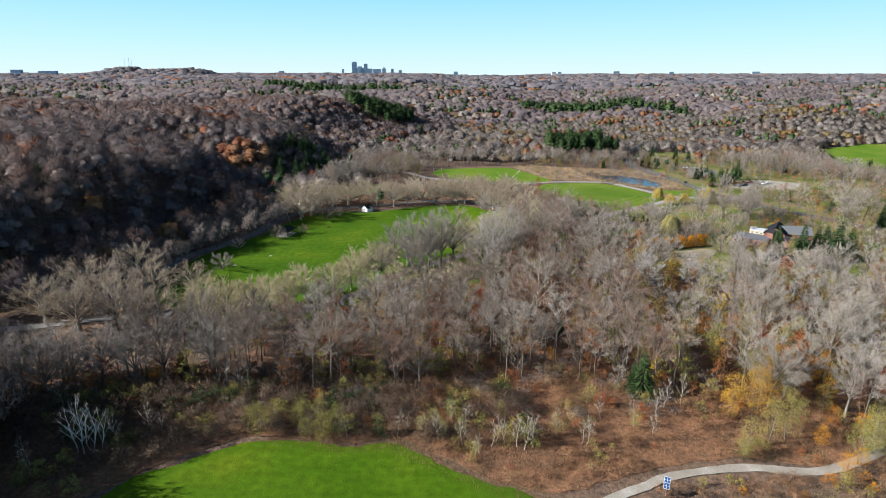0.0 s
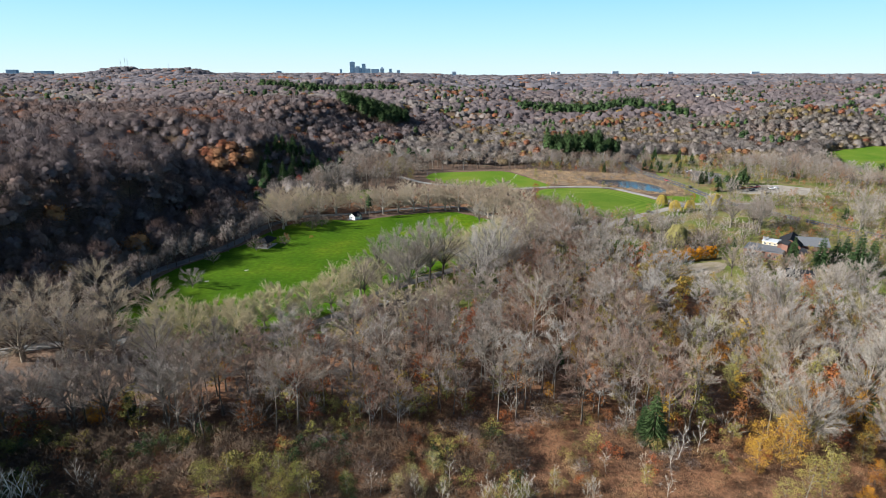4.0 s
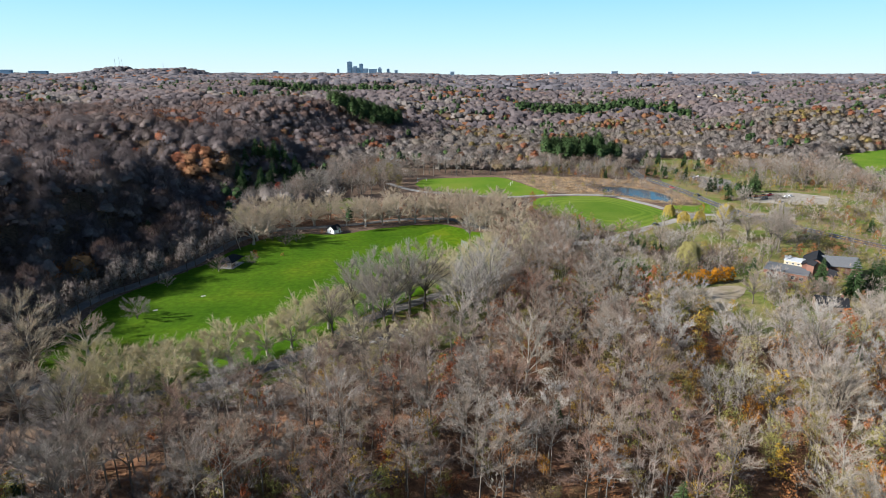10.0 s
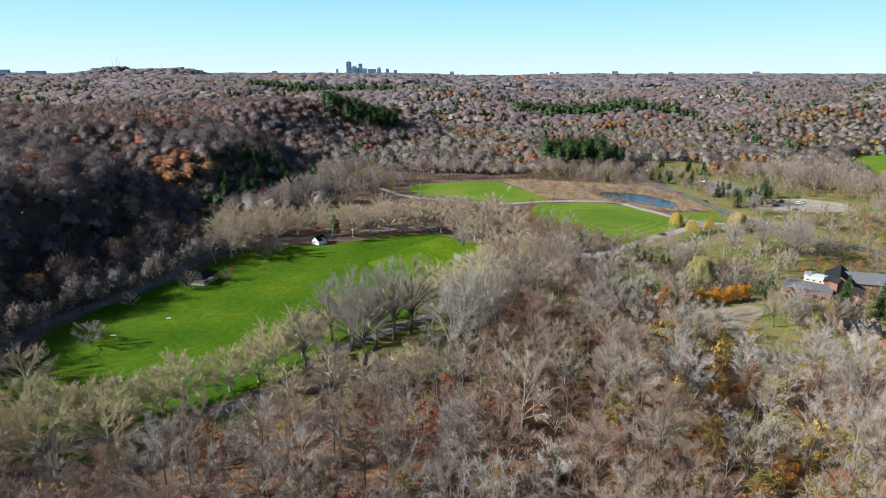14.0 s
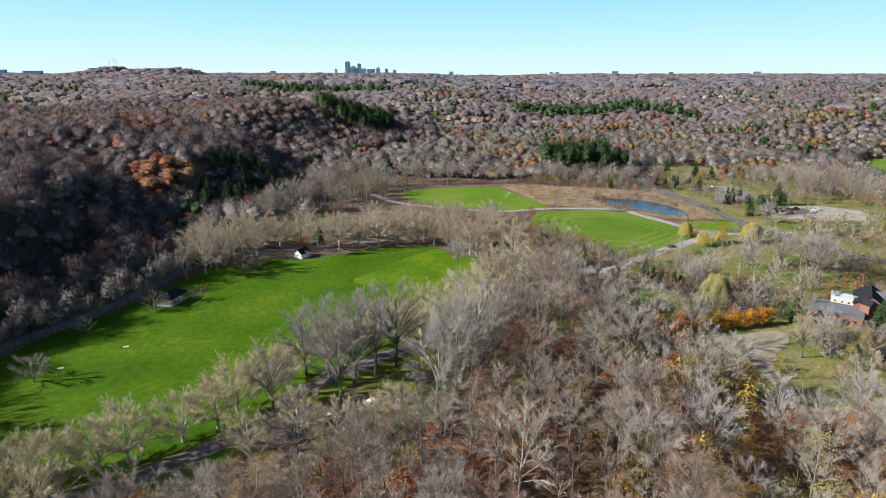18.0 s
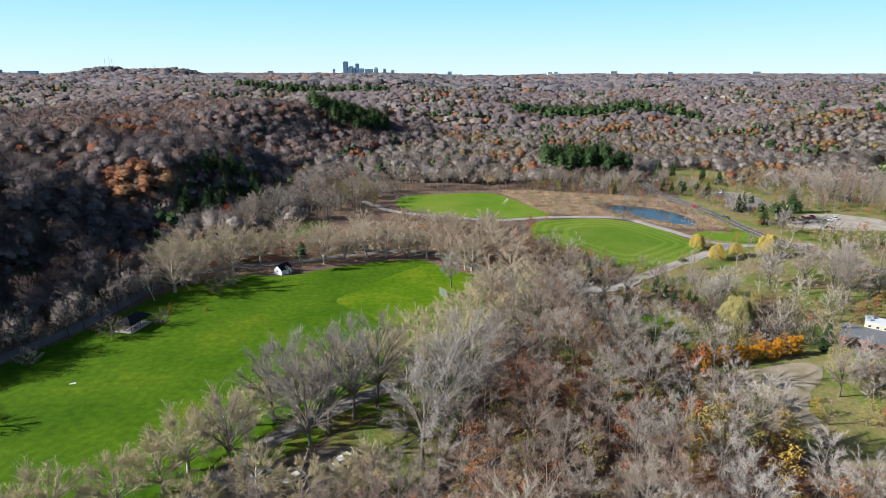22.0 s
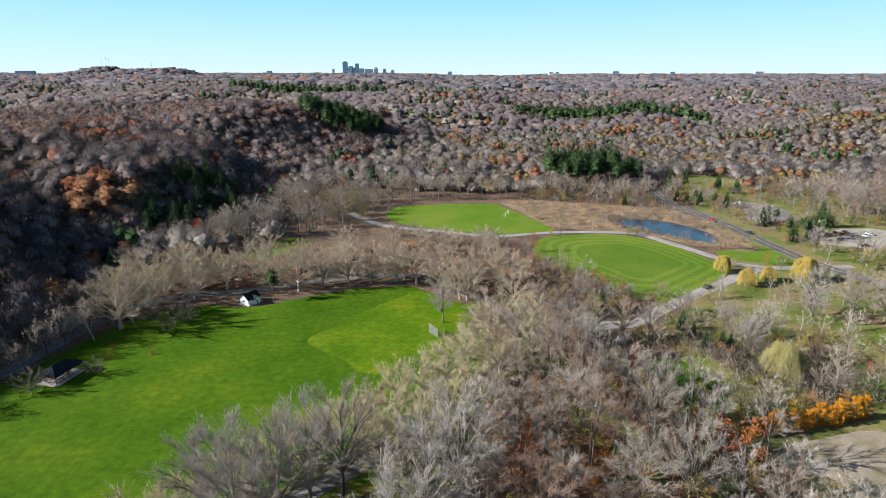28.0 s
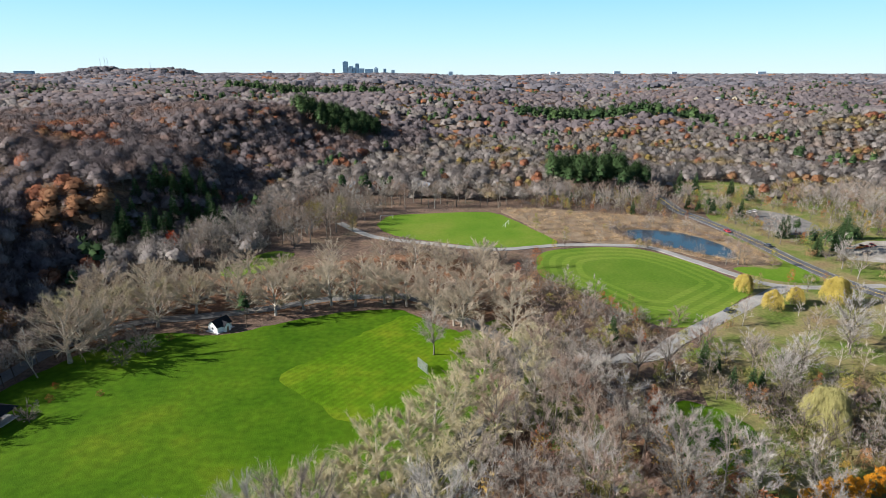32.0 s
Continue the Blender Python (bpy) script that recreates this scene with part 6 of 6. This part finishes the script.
    return material(name, [(0.0, colour), (1.0, c2)], 0.8, rough, fine=fine, fine_amount=amount, metal=metal, **kw)


M_WHITE = plain("white_siding", (0.74, 0.74, 0.72))
M_CREAM = plain("cream_render", (0.42, 0.36, 0.25))
M_SLATE = plain("dark_shingles", (0.018, 0.019, 0.022), 0.85, amount=0.25)
M_ROOFGREY = plain("grey_roofing", (0.12, 0.125, 0.135), 0.8, amount=0.2)
M_MEMBRANE = plain("pale_roof_membrane", (0.42, 0.44, 0.46), 0.6)
M_BRICK = plain("red_brick", (0.16, 0.085, 0.065), 0.85, amount=0.25, fine=6.0)
M_WOODBROWN = plain("weathered_wood", (0.2, 0.14, 0.09), 0.8, amount=0.25)
M_METAL = plain("grey_metal", (0.45, 0.46, 0.47), 0.4, 0.8)
M_CONCRETE = plain("concrete", (0.42, 0.40, 0.37), 0.9, amount=0.2)
M_GLASS = plain("window_glass", (0.03, 0.035, 0.045), 0.08, amount=0.05, spec=0.7)
M_TYRE = plain("tyre_rubber", (0.02, 0.02, 0.02), 0.85)
M_YELLOWPAINT = plain("yellow_paint", (0.6, 0.42, 0.05), 0.7)
M_WHITEPAINT = plain("white_paint", (0.5, 0.5, 0.48), 0.7)
# Skyline walls and glass: the blue is distance haze painted into the colour.
M_HAZETOWER = plain("hazed_tower_cladding", (0.17, 0.27, 0.37), 0.5, amount=0.05)
M_HAZETOWERPALE = plain("hazed_pale_cladding", (0.36, 0.45, 0.53), 0.6, amount=0.05)
M_HAZEGLASS = plain("hazed_glazing", (0.12, 0.2, 0.29), 0.4, amount=0.05)
M_PANEL = plain("solar_cells", (0.02, 0.06, 0.16), 0.25, amount=0.1, spec=0.6)


def at(x, y, turn=0.0, z=0.0):
    return Matrix.Translation((x, y, float(height(x, y)) + z)) @ Matrix.Rotation(radians(turn), 4, "Z")


def gable_block(owner, w, l, eave, ridge, wall, roof, overhang=0.35, at_=(0, 0), turn=0.0, base=0.0, names=("wall", "roof")):
    """Walls with gables at both ends and a pitched roof of two slabs; the ridge runs along y."""
    m = Matrix.Translation((at_[0], at_[1], base)) @ Matrix.Rotation(radians(turn), 4, "Z")
    bm = prism(bmesh.new(), [(-w / 2, 0), (w / 2, 0), (w / 2, eave), (0, ridge), (-w / 2, eave)], -l / 2, l / 2)
    bm.transform(m)
    part(names[0], bm, wall, owner)
    k = (ridge - eave) / (w / 2)
    for s in (-1, 1):
        e = w / 2 + overhang
        bm = prism(bmesh.new(), [(0, ridge + 0.02), (s * e, ridge - k * e + 0.02), (s * e, ridge - k * e + 0.2), (0, ridge + 0.2)], -l / 2 - overhang, l / 2 + overhang)
        bm.transform(m)
        part(names[1], bm, roof, owner)


def pane(owner, x, y, z, w, h, turn, frame_mat=M_WHITEPAINT, base=0.0):
    """A window: frame with glass set into it, facing along its own -y."""
    m = Matrix.Translation((x, y, z + base)) @ Matrix.Rotation(radians(turn), 4, "Z")
    bm = bmesh.new()
    for a, b, c, d in ((-w / 2, 0, 0.12, h), (w / 2, 0, 0.12, h), (0, 0, w, 0.12), (0, h - 0.12, w, 0.12)):
        solid(bm, c, 0.14, d, (a, 0, b))
    bm.transform(m)
    fr = part("window", bm, frame_mat, owner)
    bm = solid(bmesh.new(), w - 0.1, 0.06, h - 0.1, (0, 0.02, 0.05))
    bm.transform(m)
    part("pane", bm, M_GLASS, fr)


# white hut with a dark roof
hut = thing("white_hut", "small white clapboard hut with a dark gabled roof", "hut", at(-45.6, 339.2, -30) @ Matrix.Scale(0.76, 4))
gable_block(hut, 5.6, 7.4, 2.7, 5.0, M_WHITE, M_SLATE)
gable_block(hut, 3.0, 2.6, 2.5, 4.0, M_WHITE, M_SLATE, 0.25, (3.2, 0.3), 90)
bm = solid(bmesh.new(), 7.4, 9.4, 0.12, (0, 0, 0.0), 0, 0.03)
part("slab", bm, M_CONCRETE, hut)
pane(hut, 0, -3.72, 1.1, 1.0, 1.2, 0)
bm = solid(bmesh.new(), 0.95, 0.08, 2.05, (4.52, 0.3, 0.1), radians(90))
part("door", bm, M_WOODBROWN, hut)
bm = solid(bmesh.new(), 0.5, 0.5, 1.1, (-0.8, 1.4, 4.4), 0, 0.03)
part("chimney", bm, M_BRICK, hut)

# picnic pavilion
pav = thing("picnic_pavilion", "open picnic pavilion with a dark hipped roof on posts", "pavilion", at(-80.4, 285.6, -12))
bm = solid(bmesh.new(), 6.6, 9.6, 0.15, (0, 0, 0), 0, 0.03)
part("slab", bm, M_CONCRETE, pav)
for x in (-2.7, 2.7):
    for y in (-4.1, 0, 4.1):
        bm = solid(bmesh.new(), 0.2, 0.2, 2.6, (x, y, 0.15), 0, 0.02)
        part("post", bm, M_WOODBROWN, pav)
for x in (-2.7, 2.7):
    bm = solid(bmesh.new(), 0.18, 8.6, 0.28, (x, 0, 2.5))
    part("beam", bm, M_WOODBROWN, pav)
bm = bmesh.new()
e = [bm.verts.new(v) for v in ((-3.6, -5.1, 2.75), (3.6, -5.1, 2.75), (3.6, 5.1, 2.75), (-3.6, 5.1, 2.75))]
r1, r2 = bm.verts.new((0, -2.0, 4.7)), bm.verts.new((0, 2.0, 4.7))
for f in ((e[0], e[1], r1), (e[1], e[2], r2, r1), (e[2], e[3], r2), (e[3], e[0], r1, r2), (e[3], e[2], e[1], e[0])):
    bm.faces.new(f)
part("roof", bm, M_SLATE, pav)


def picnic_table(x, y, turn=0.0, z=0.0):
    t = thing("picnic_table", "weathered wooden picnic table with two fixed benches", "table", at(x, y, turn, z), "picnic tables")
    for k in range(4):
        part("board", solid(bmesh.new(), 0.17, 1.9, 0.05, (-0.29 + 0.19 * k, 0, 0.72)), M_WOODBROWN, t)
    for s in (-0.72, 0.72):
        part("bench", solid(bmesh.new(), 0.27, 1.9, 0.05, (s, 0, 0.43)), M_WOODBROWN, t)
        part("leg", solid(bmesh.new(), 1.5, 0.09, 0.09, (0, s, 0.34)), M_WOODBROWN, t)
        for q in (-0.3, 0.3):
            part("leg", solid(bmesh.new(), 0.09, 0.09, 0.72, (q, s, 0)), M_WOODBROWN, t)


for x, y in ((-82, 283), (-80, 287), (-79, 283.5)):
    picnic_table(x, y, -12, 0.15)
picnic_table(28.2, 137.7, 70)
for x, y in ((-78.5, 249.7), (-90, 236.4)):
    bm = solid(bmesh.new(), 1.6, 0.8, 0.12, (0, 0, 0), 0, 0.03)
    slab = thing("ground_slab", "small pale concrete slab set in the grass", "slab", at(x, y, 20), "concrete slabs")
    part("slab", bm, M_CONCRETE, slab)

# backstop
stop = thing("ball_backstop", "pale chain-link backstop panel standing on the grass", "fence", at(21, 311.6, -57))
for k in range(4):
    part("post", solid(bmesh.new(), 0.14, 0.14, 3.1, (-2.5 + 5 * k / 3, 0, 0)), M_METAL, stop)
for z in (0.1, 1.05, 2.0, 2.95):
    part("rail", solid(bmesh.new(), 5.0, 0.1, 0.1, (0, 0.03, z)), M_METAL, stop)
for k in range(3):
    bm = bmesh.new()
    for j in range(7):
        solid(bm, 0.045, 0.03, 2.8, (-2.5 + 5 * k / 3 + 0.21 * (j + 1), -0.02, 0.12))
    for j in range(12):
        solid(bm, 1.6, 0.03, 0.045, (-2.5 + 5 * (k + 0.5) / 3, -0.06, 0.2 + 0.235 * j))
    part("mesh_panel", bm, M_METAL, stop)

# goal on the upper meadow
for gxy, gt in (((-4.5, 484), 15), ((62, 470), 70)):
    goal = thing("football_goal", "white football goal frame on the upper meadow", "goal", at(*gxy, gt), "football goals")
    for s in (-3.6, 3.6):
        part("post", solid(bmesh.new(), 0.14, 0.14, 2.44, (s, 0, 0)), M_WHITEPAINT, goal)
        bm = solid(bmesh.new(), 0.1, 2.6, 0.1, (0, 0, 0))
        bm.transform(Matrix.Translation((s, 1.0, 1.2)) @ Matrix.Rotation(radians(-50), 4, "X"))
        part("stay", bm, M_WHITEPAINT, goal)
    part("crossbar", solid(bmesh.new(), 7.3, 0.14, 0.14, (0, 0, 2.4)), M_WHITEPAINT, goal)

# board with blue cells beside the trail
board = thing("solar_panel", "tilted blue solar panel on a steel post beside the trail", "solar panel", at(43.9, 94.6, -25))
part("post", solid(bmesh.new(), 0.14, 0.14, 2.6, (0, 0, 0)), M_METAL, board)
tilt = Matrix.Translation((0, 0, 3.0)) @ Matrix.Rotation(radians(52), 4, "X")
bm = solid(bmesh.new(), 1.15, 2.3, 0.06, (0, 0, -0.03))
bm.transform(tilt)
fr = part("panel_frame", bm, M_WHITEPAINT, board)
for i in range(2):
    for j in range(4):
        bm = solid(bmesh.new(), 0.48, 0.5, 0.03, (-0.27 + 0.54 * i, -0.82 + 0.55 * j, 0.03))
        bm.transform(tilt)
        part("solar_cell", bm, M_PANEL, fr)

# ---- vehicles ----
def car(label, x, y, turn, paint, van=False, truck=False, group="", z=0.12):
    c = thing("van" if van else "truck" if truck else "car", label, "vehicle", at(x, y, turn, z), group)
    L, W = (5.0, 1.95) if van else (5.6, 2.0) if truck else (4.6, 1.8)
    h = 0.95
    if van:
        low = [(-2.5, 0.35), (2.5, 0.35), (2.5, 0.85), (1.7, 1.0), (-2.45, 1.05)]
        top = [(-2.4, 1.05), (1.75, 1.0), (0.95, 1.75), (-2.15, 1.78)]
    elif truck:
        low = [(-2.8, 0.45), (2.8, 0.45), (2.8, 1.0), (1.3, 1.1), (-2.8, 1.1)]
        top = [(-0.3, 1.1), (1.3, 1.1), (0.8, 1.8), (-0.2, 1.8)]
    else:
        low = [(-2.3, 0.32), (2.3, 0.32), (2.3, 0.7), (1.1, 0.88), (-1.6, 0.92), (-2.3, 0.85)]
        top = [(-1.7, 0.9), (1.1, 0.87), (0.4, 1.4), (-1.0, 1.42)]
    bm = prism(bmesh.new(), low, -W / 2, W / 2)
    bmesh.ops.bevel(bm, geom=bm.edges[:], offset=0.1, segments=2, affect="EDGES", clamp_overlap=True)
    body = part("body", bm, paint, c)
    bm = prism(bmesh.new(), top, -W / 2 + 0.14, W / 2 - 0.14)
    bmesh.ops.bevel(bm, geom=bm.edges[:], offset=0.07, segments=2, affect="EDGES", clamp_overlap=True)
    part("cabin_glass", bm, M_GLASS, c)
    xs = [p_[0] for p_ in top[2:]]
    bm = solid(bmesh.new(), max(xs) - min(xs), W - 0.36, 0.07, ((max(xs) + min(xs)) / 2, 0, top[2][1] - 0.02), 0, 0.02)
    part("cabin_roof", bm, paint, c)
    for sx in (-L * 0.31, L * 0.31):
        for sy in (-W / 2 + 0.1, W / 2 - 0.1):
            bm = bmesh.new()
            bmesh.ops.create_cone(bm, segments=12, radius1=0.34, radius2=0.34, depth=0.22, cap_ends=True, matrix=Matrix.Translation((sx, sy, 0.34)) @ Matrix.Rotation(radians(90), 4, "X"))
            wheel = part("wheel", bm, M_TYRE, c)
    for sy in (-W / 2 + 0.32, W / 2 - 0.32):
        part("headlight", solid(bmesh.new(), 0.06, 0.36, 0.16, (L / 2 - 0.02, sy, 0.6), 0, 0.01), M_MEMBRANE, c)


P_WHITE, P_DARK, P_RED, P_ORANGE, P_SILVER = (plain(n, c, 0.3, 0.0, 0.04, spec=0.5) for n, c in (("white_car_paint", (0.72, 0.72, 0.72)), ("dark_car_paint", (0.03, 0.035, 0.045)), ("red_car_paint", (0.4, 0.02, 0.03)), ("orange_truck_paint", (0.55, 0.16, 0.02)), ("silver_car_paint", (0.42, 0.44, 0.46))))
car("white minivan parked on the asphalt bay", -1.2, 215.8, 228, P_WHITE, van=True)
car("white car parked under bare trees", -10.0, 211.0, 222, P_WHITE)
car("silver car parked under bare trees", -17.2, 212.3, 40, P_SILVER)
car("dark car driving on the pale path", 126.3, 352.6, 38, P_DARK, z=0.13)
car("dark car on the main road", 182.5, 431, 95, P_DARK)
car("red car on the main road", 175.5, 457, 275, P_RED)
for x, y, a, pnt, tr, lb in ((219, 426, 20, P_ORANGE, True, "orange works truck in a gravel yard"), (225, 428, 30, P_ORANGE, True, "orange works truck in a gravel yard"), (231, 430, 25, P_RED, True, "red works truck in a gravel yard"),
                             (222, 420, 200, P_DARK, False, "dark car in a gravel yard"), (238, 425, 100, P_WHITE, False, "white car in a gravel yard"), (243, 428, 100, P_SILVER, False, "silver car in a gravel yard"), (226, 407, 170, P_DARK, False, "dark car in a gravel yard"),
                             (205, 497, 60, P_WHITE, False, "white car in an asphalt car park"), (209, 500, 60, P_SILVER, False, "silver car in an asphalt car park"), (213, 502, 60, P_WHITE, False, "white car in an asphalt car park")):
    car(lb, x, y, a, pnt, truck=tr, group="parked vehicles", z=0.07)

# ---- brick buildings by the road ----
mus = thing("brick_building", "long brick building with dark roofs and a pale flat-roofed block", "building", at(156, 271, 0))
def slab_roof(owner, w, l, h, x, y, turn, wall, roof):
    bm = solid(bmesh.new(), w, l, h, (x, y, 0), radians(turn))
    wl = part("wall", bm, wall, owner)
    bm = bmesh.new()
    solid(bm, w + 0.3, l + 0.3, 0.3, (x, y, h - 0.02), radians(turn), 0.04)
    part("roof", bm, roof, owner)


slab_roof(mus, 8.6, 6.2, 5.0, 1.6, 5.4, -38, M_CREAM, M_MEMBRANE)
slab_roof(mus, 15.5, 11.5, 3.2, -5.2, -0.2, -38, M_BRICK, M_ROOFGREY)
for k, (x, y) in enumerate(((-1.2, 8.6), (0.2, 8.2), (-2.0, 6.6), (3.4, 3.6))):
    bm = solid(bmesh.new(), 1.1, 1.1, 0.9, (x, y, 5.25), radians(-38), 0.1)
    part("roof_unit", bm, M_METAL, mus)
gable_block(mus, 9, 14, 5.2, 8.2, M_BRICK, M_SLATE, 0.4, (8, 3), -35)
gable_block(mus, 9, 15, 4.6, 7.4, M_BRICK, M_ROOFGREY, 0.4, (16, 3), 75)
gable_block(mus, 5, 6, 3.2, 5.0, M_BRICK, M_SLATE, 0.3, (9, -9), 20)
gable_block(mus, 3.0, 3.0, 6.2, 7.6, M_BRICK, M_SLATE, 0.2, (2.6, -3.6), 20)
for k in range(4):
    a = radians(-38)
    bx, by = 1.6 + math.cos(a) * (-3.0 + 2.0 * k) + math.sin(a) * 3.14, 5.4 + math.sin(a) * (-3.0 + 2.0 * k) - math.cos(a) * 3.14
    pane(mus, bx, by, 3.7, 0.9, 0.9, -38)
for k in range(5):
    a = radians(-38)
    bx, by = -5.2 + math.cos(a) * (-5.6 + 2.8 * k) + math.sin(a) * 5.79, -0.2 + math.sin(a) * (-5.6 + 2.8 * k) - math.cos(a) * 5.79
    pane(mus, bx, by, 0.9, 1.5, 1.5, -38, M_WOODBROWN)
cot = thing("cottage", "low dark cottage with a grey gabled roof and chimney", "house", at(146, 236.2, 68))
gable_block(cot, 7, 9.5, 2.6, 4.8, M_WOODBROWN, M_SLATE)
part("chimney", solid(bmesh.new(), 0.7, 0.7, 1.6, (0.6, -3.2, 4.2), 0, 0.04), M_BRICK, cot)
for y in (-2.4, 0.4, 2.6):
    pane(cot, -3.52, y, 0.9, 1.0, 1.2, -90, M_WOODBROWN)
far_house = thing("pale_roofed_house", "brown house with a pale roof at the wood's edge", "house", at(16, 562, 35))
gable_block(far_house, 8, 11, 3.6, 7.0, M_WOODBROWN, M_ROOFGREY, 0.6)
for y in (-4, 0, 4):
    pane(far_house, 4.52, y, 1.4, 1.2, 1.4, 90)
far2 = thing("brown_house", "brown shingled house among bare trees", "house", at(-32, 560, 10))
gable_block(far2, 9, 12, 4.5, 8.0, M_BRICK, M_ROOFGREY, 0.5)
pane(far2, 0, -6.02, 1.5, 1.4, 1.4, 0)

# road paint and edge rail
for off, mat, nm in ((0.14, M_YELLOWPAINT, "centre_line"), (-0.14, M_YELLOWPAINT, "centre_line"), (3.5, M_WHITEPAINT, "edge_line"), (-3.5, M_WHITEPAINT, "edge_line")):
    d = np.gradient(MAIN_ROAD, axis=0)
    d /= np.linalg.norm(d, axis=1)[:, None]
    ribbon(nm, MAIN_ROAD + np.stack([-d[:, 1], d[:, 0]], 1) * off, 0.12 if abs(off) < 1 else 0.13, 0.106, mat, "", "", 0.004, parent=main_road)

# ---- skyline ----
def tower(label, x, y, w, d, top, mat, crown=0.0, floors=10):
    z0 = float(height(x, y)) - 2
    t = thing("office_tower", label, "tower", Matrix.Translation((x, y, z0)), "city skyline")
    part("wall", solid(bmesh.new(), w, d, top - z0), mat, t)
    for k in range(floors):
        part("window_band", solid(bmesh.new(), w * 0.94, 0.6, (top - z0) / floors * 0.42, (0, -d / 2 - 0.2, (top - z0) * (k + 0.4) / floors)), M_HAZEGLASS, t)
    if crown:
        part("roof_plant", solid(bmesh.new(), w * 0.5, d * 0.5, crown, (0, 0, top - z0)), mat, t)


for x, w, top, m, c_, lb in ((-672, 34, 150, M_HAZETOWER, 4, "tall office tower on the skyline in haze blue"), (-630, 26, 120, M_HAZETOWERPALE, 0, "mid-rise pale tower on the skyline"), (-586, 24, 137, M_HAZETOWER, 2, "slim tower on the skyline in haze blue-grey"),
                             (-612, 20, 110, M_HAZETOWER, 0, "short grey tower on the skyline"), (-652, 16, 112, M_HAZETOWERPALE, 0, "short pale tower on the skyline"), (-555, 36, 104, M_HAZETOWERPALE, 0, "low pale office block on the skyline"), (-500, 60, 100, M_HAZETOWERPALE, 0, "long low pale block on the skyline"),
                             (-448, 26, 104, M_HAZETOWERPALE, 10, "pale stepped block on the skyline"), (-385, 18, 102, M_HAZETOWER, 0, "small dark block on the skyline"), (-325, 22, 92, M_HAZETOWERPALE, 0, "small pale block on the skyline"), (-760, 12, 100, M_HAZETOWERPALE, 0, "slim pale block on the skyline")):
    tower(lb, x, 4590, w, 30, top, m, c_)
for x, y, w, top, m, lb in ((775, 4230, 30, 78, M_WHITE, "white apartment block above far trees"), (815, 4230, 26, 80, M_WHITE, "white apartment block above far trees"), (1290, 4500, 46, 84, M_HAZETOWERPALE, "low grey block on the far horizon"), (2330, 4500, 60, 82, M_HAZETOWERPALE, "low grey block on the far horizon"),
                            (-2860, 4050, 70, 94, M_HAZETOWER, "dark block on the far horizon"), (-2650, 4050, 120, 86, M_HAZETOWER, "long low block on the far horizon"), (-1150, 4300, 30, 86, M_HAZETOWER, "small block on the far horizon"), (95, 4500, 30, 82, M_HAZETOWERPALE, "small block on the far horizon"), (1700, 4500, 36, 80, M_HAZETOWERPALE, "small block on the far horizon")):
    tower(lb, x, y, w, 24, top, m, 0, 5)
for x, h in ((-1760, 42), (-1736, 50), (-1722, 44), (-1500, 30)):
    mast = thing("radio_mast", "thin radio mast on a wooded hill", "mast", Matrix.Translation((x, 3350, float(height(x, 3350)) + 8)), "radio masts")
    part("pole", solid(bmesh.new(), 1.0, 1.0, h, (0, 0, 0)), M_METAL, mast)
    for k in range(3):
        part("crossarm", solid(bmesh.new(), 3.0, 0.7, 0.7, (0, 0, h * (0.5 + 0.15 * k))), M_METAL, mast)
for x, y in ((420, 1300), (450, 1310), (480, 1300), (520, 1320), (560, 1310), (600, 1330), (190, 1180), (215, 1185), (-420, 1500)):
    h_ = thing("far_house", "pale far house among plateau trees", "house", at(x, y, rng.uniform(-30, 30), 10))
    gable_block(h_, 9, 12, 5, 8.5, M_CREAM, M_ROOFGREY, base=-10)
    pane(h_, 0, -7.05, 1.5, 1.6, 1.6, 0, base=-8)
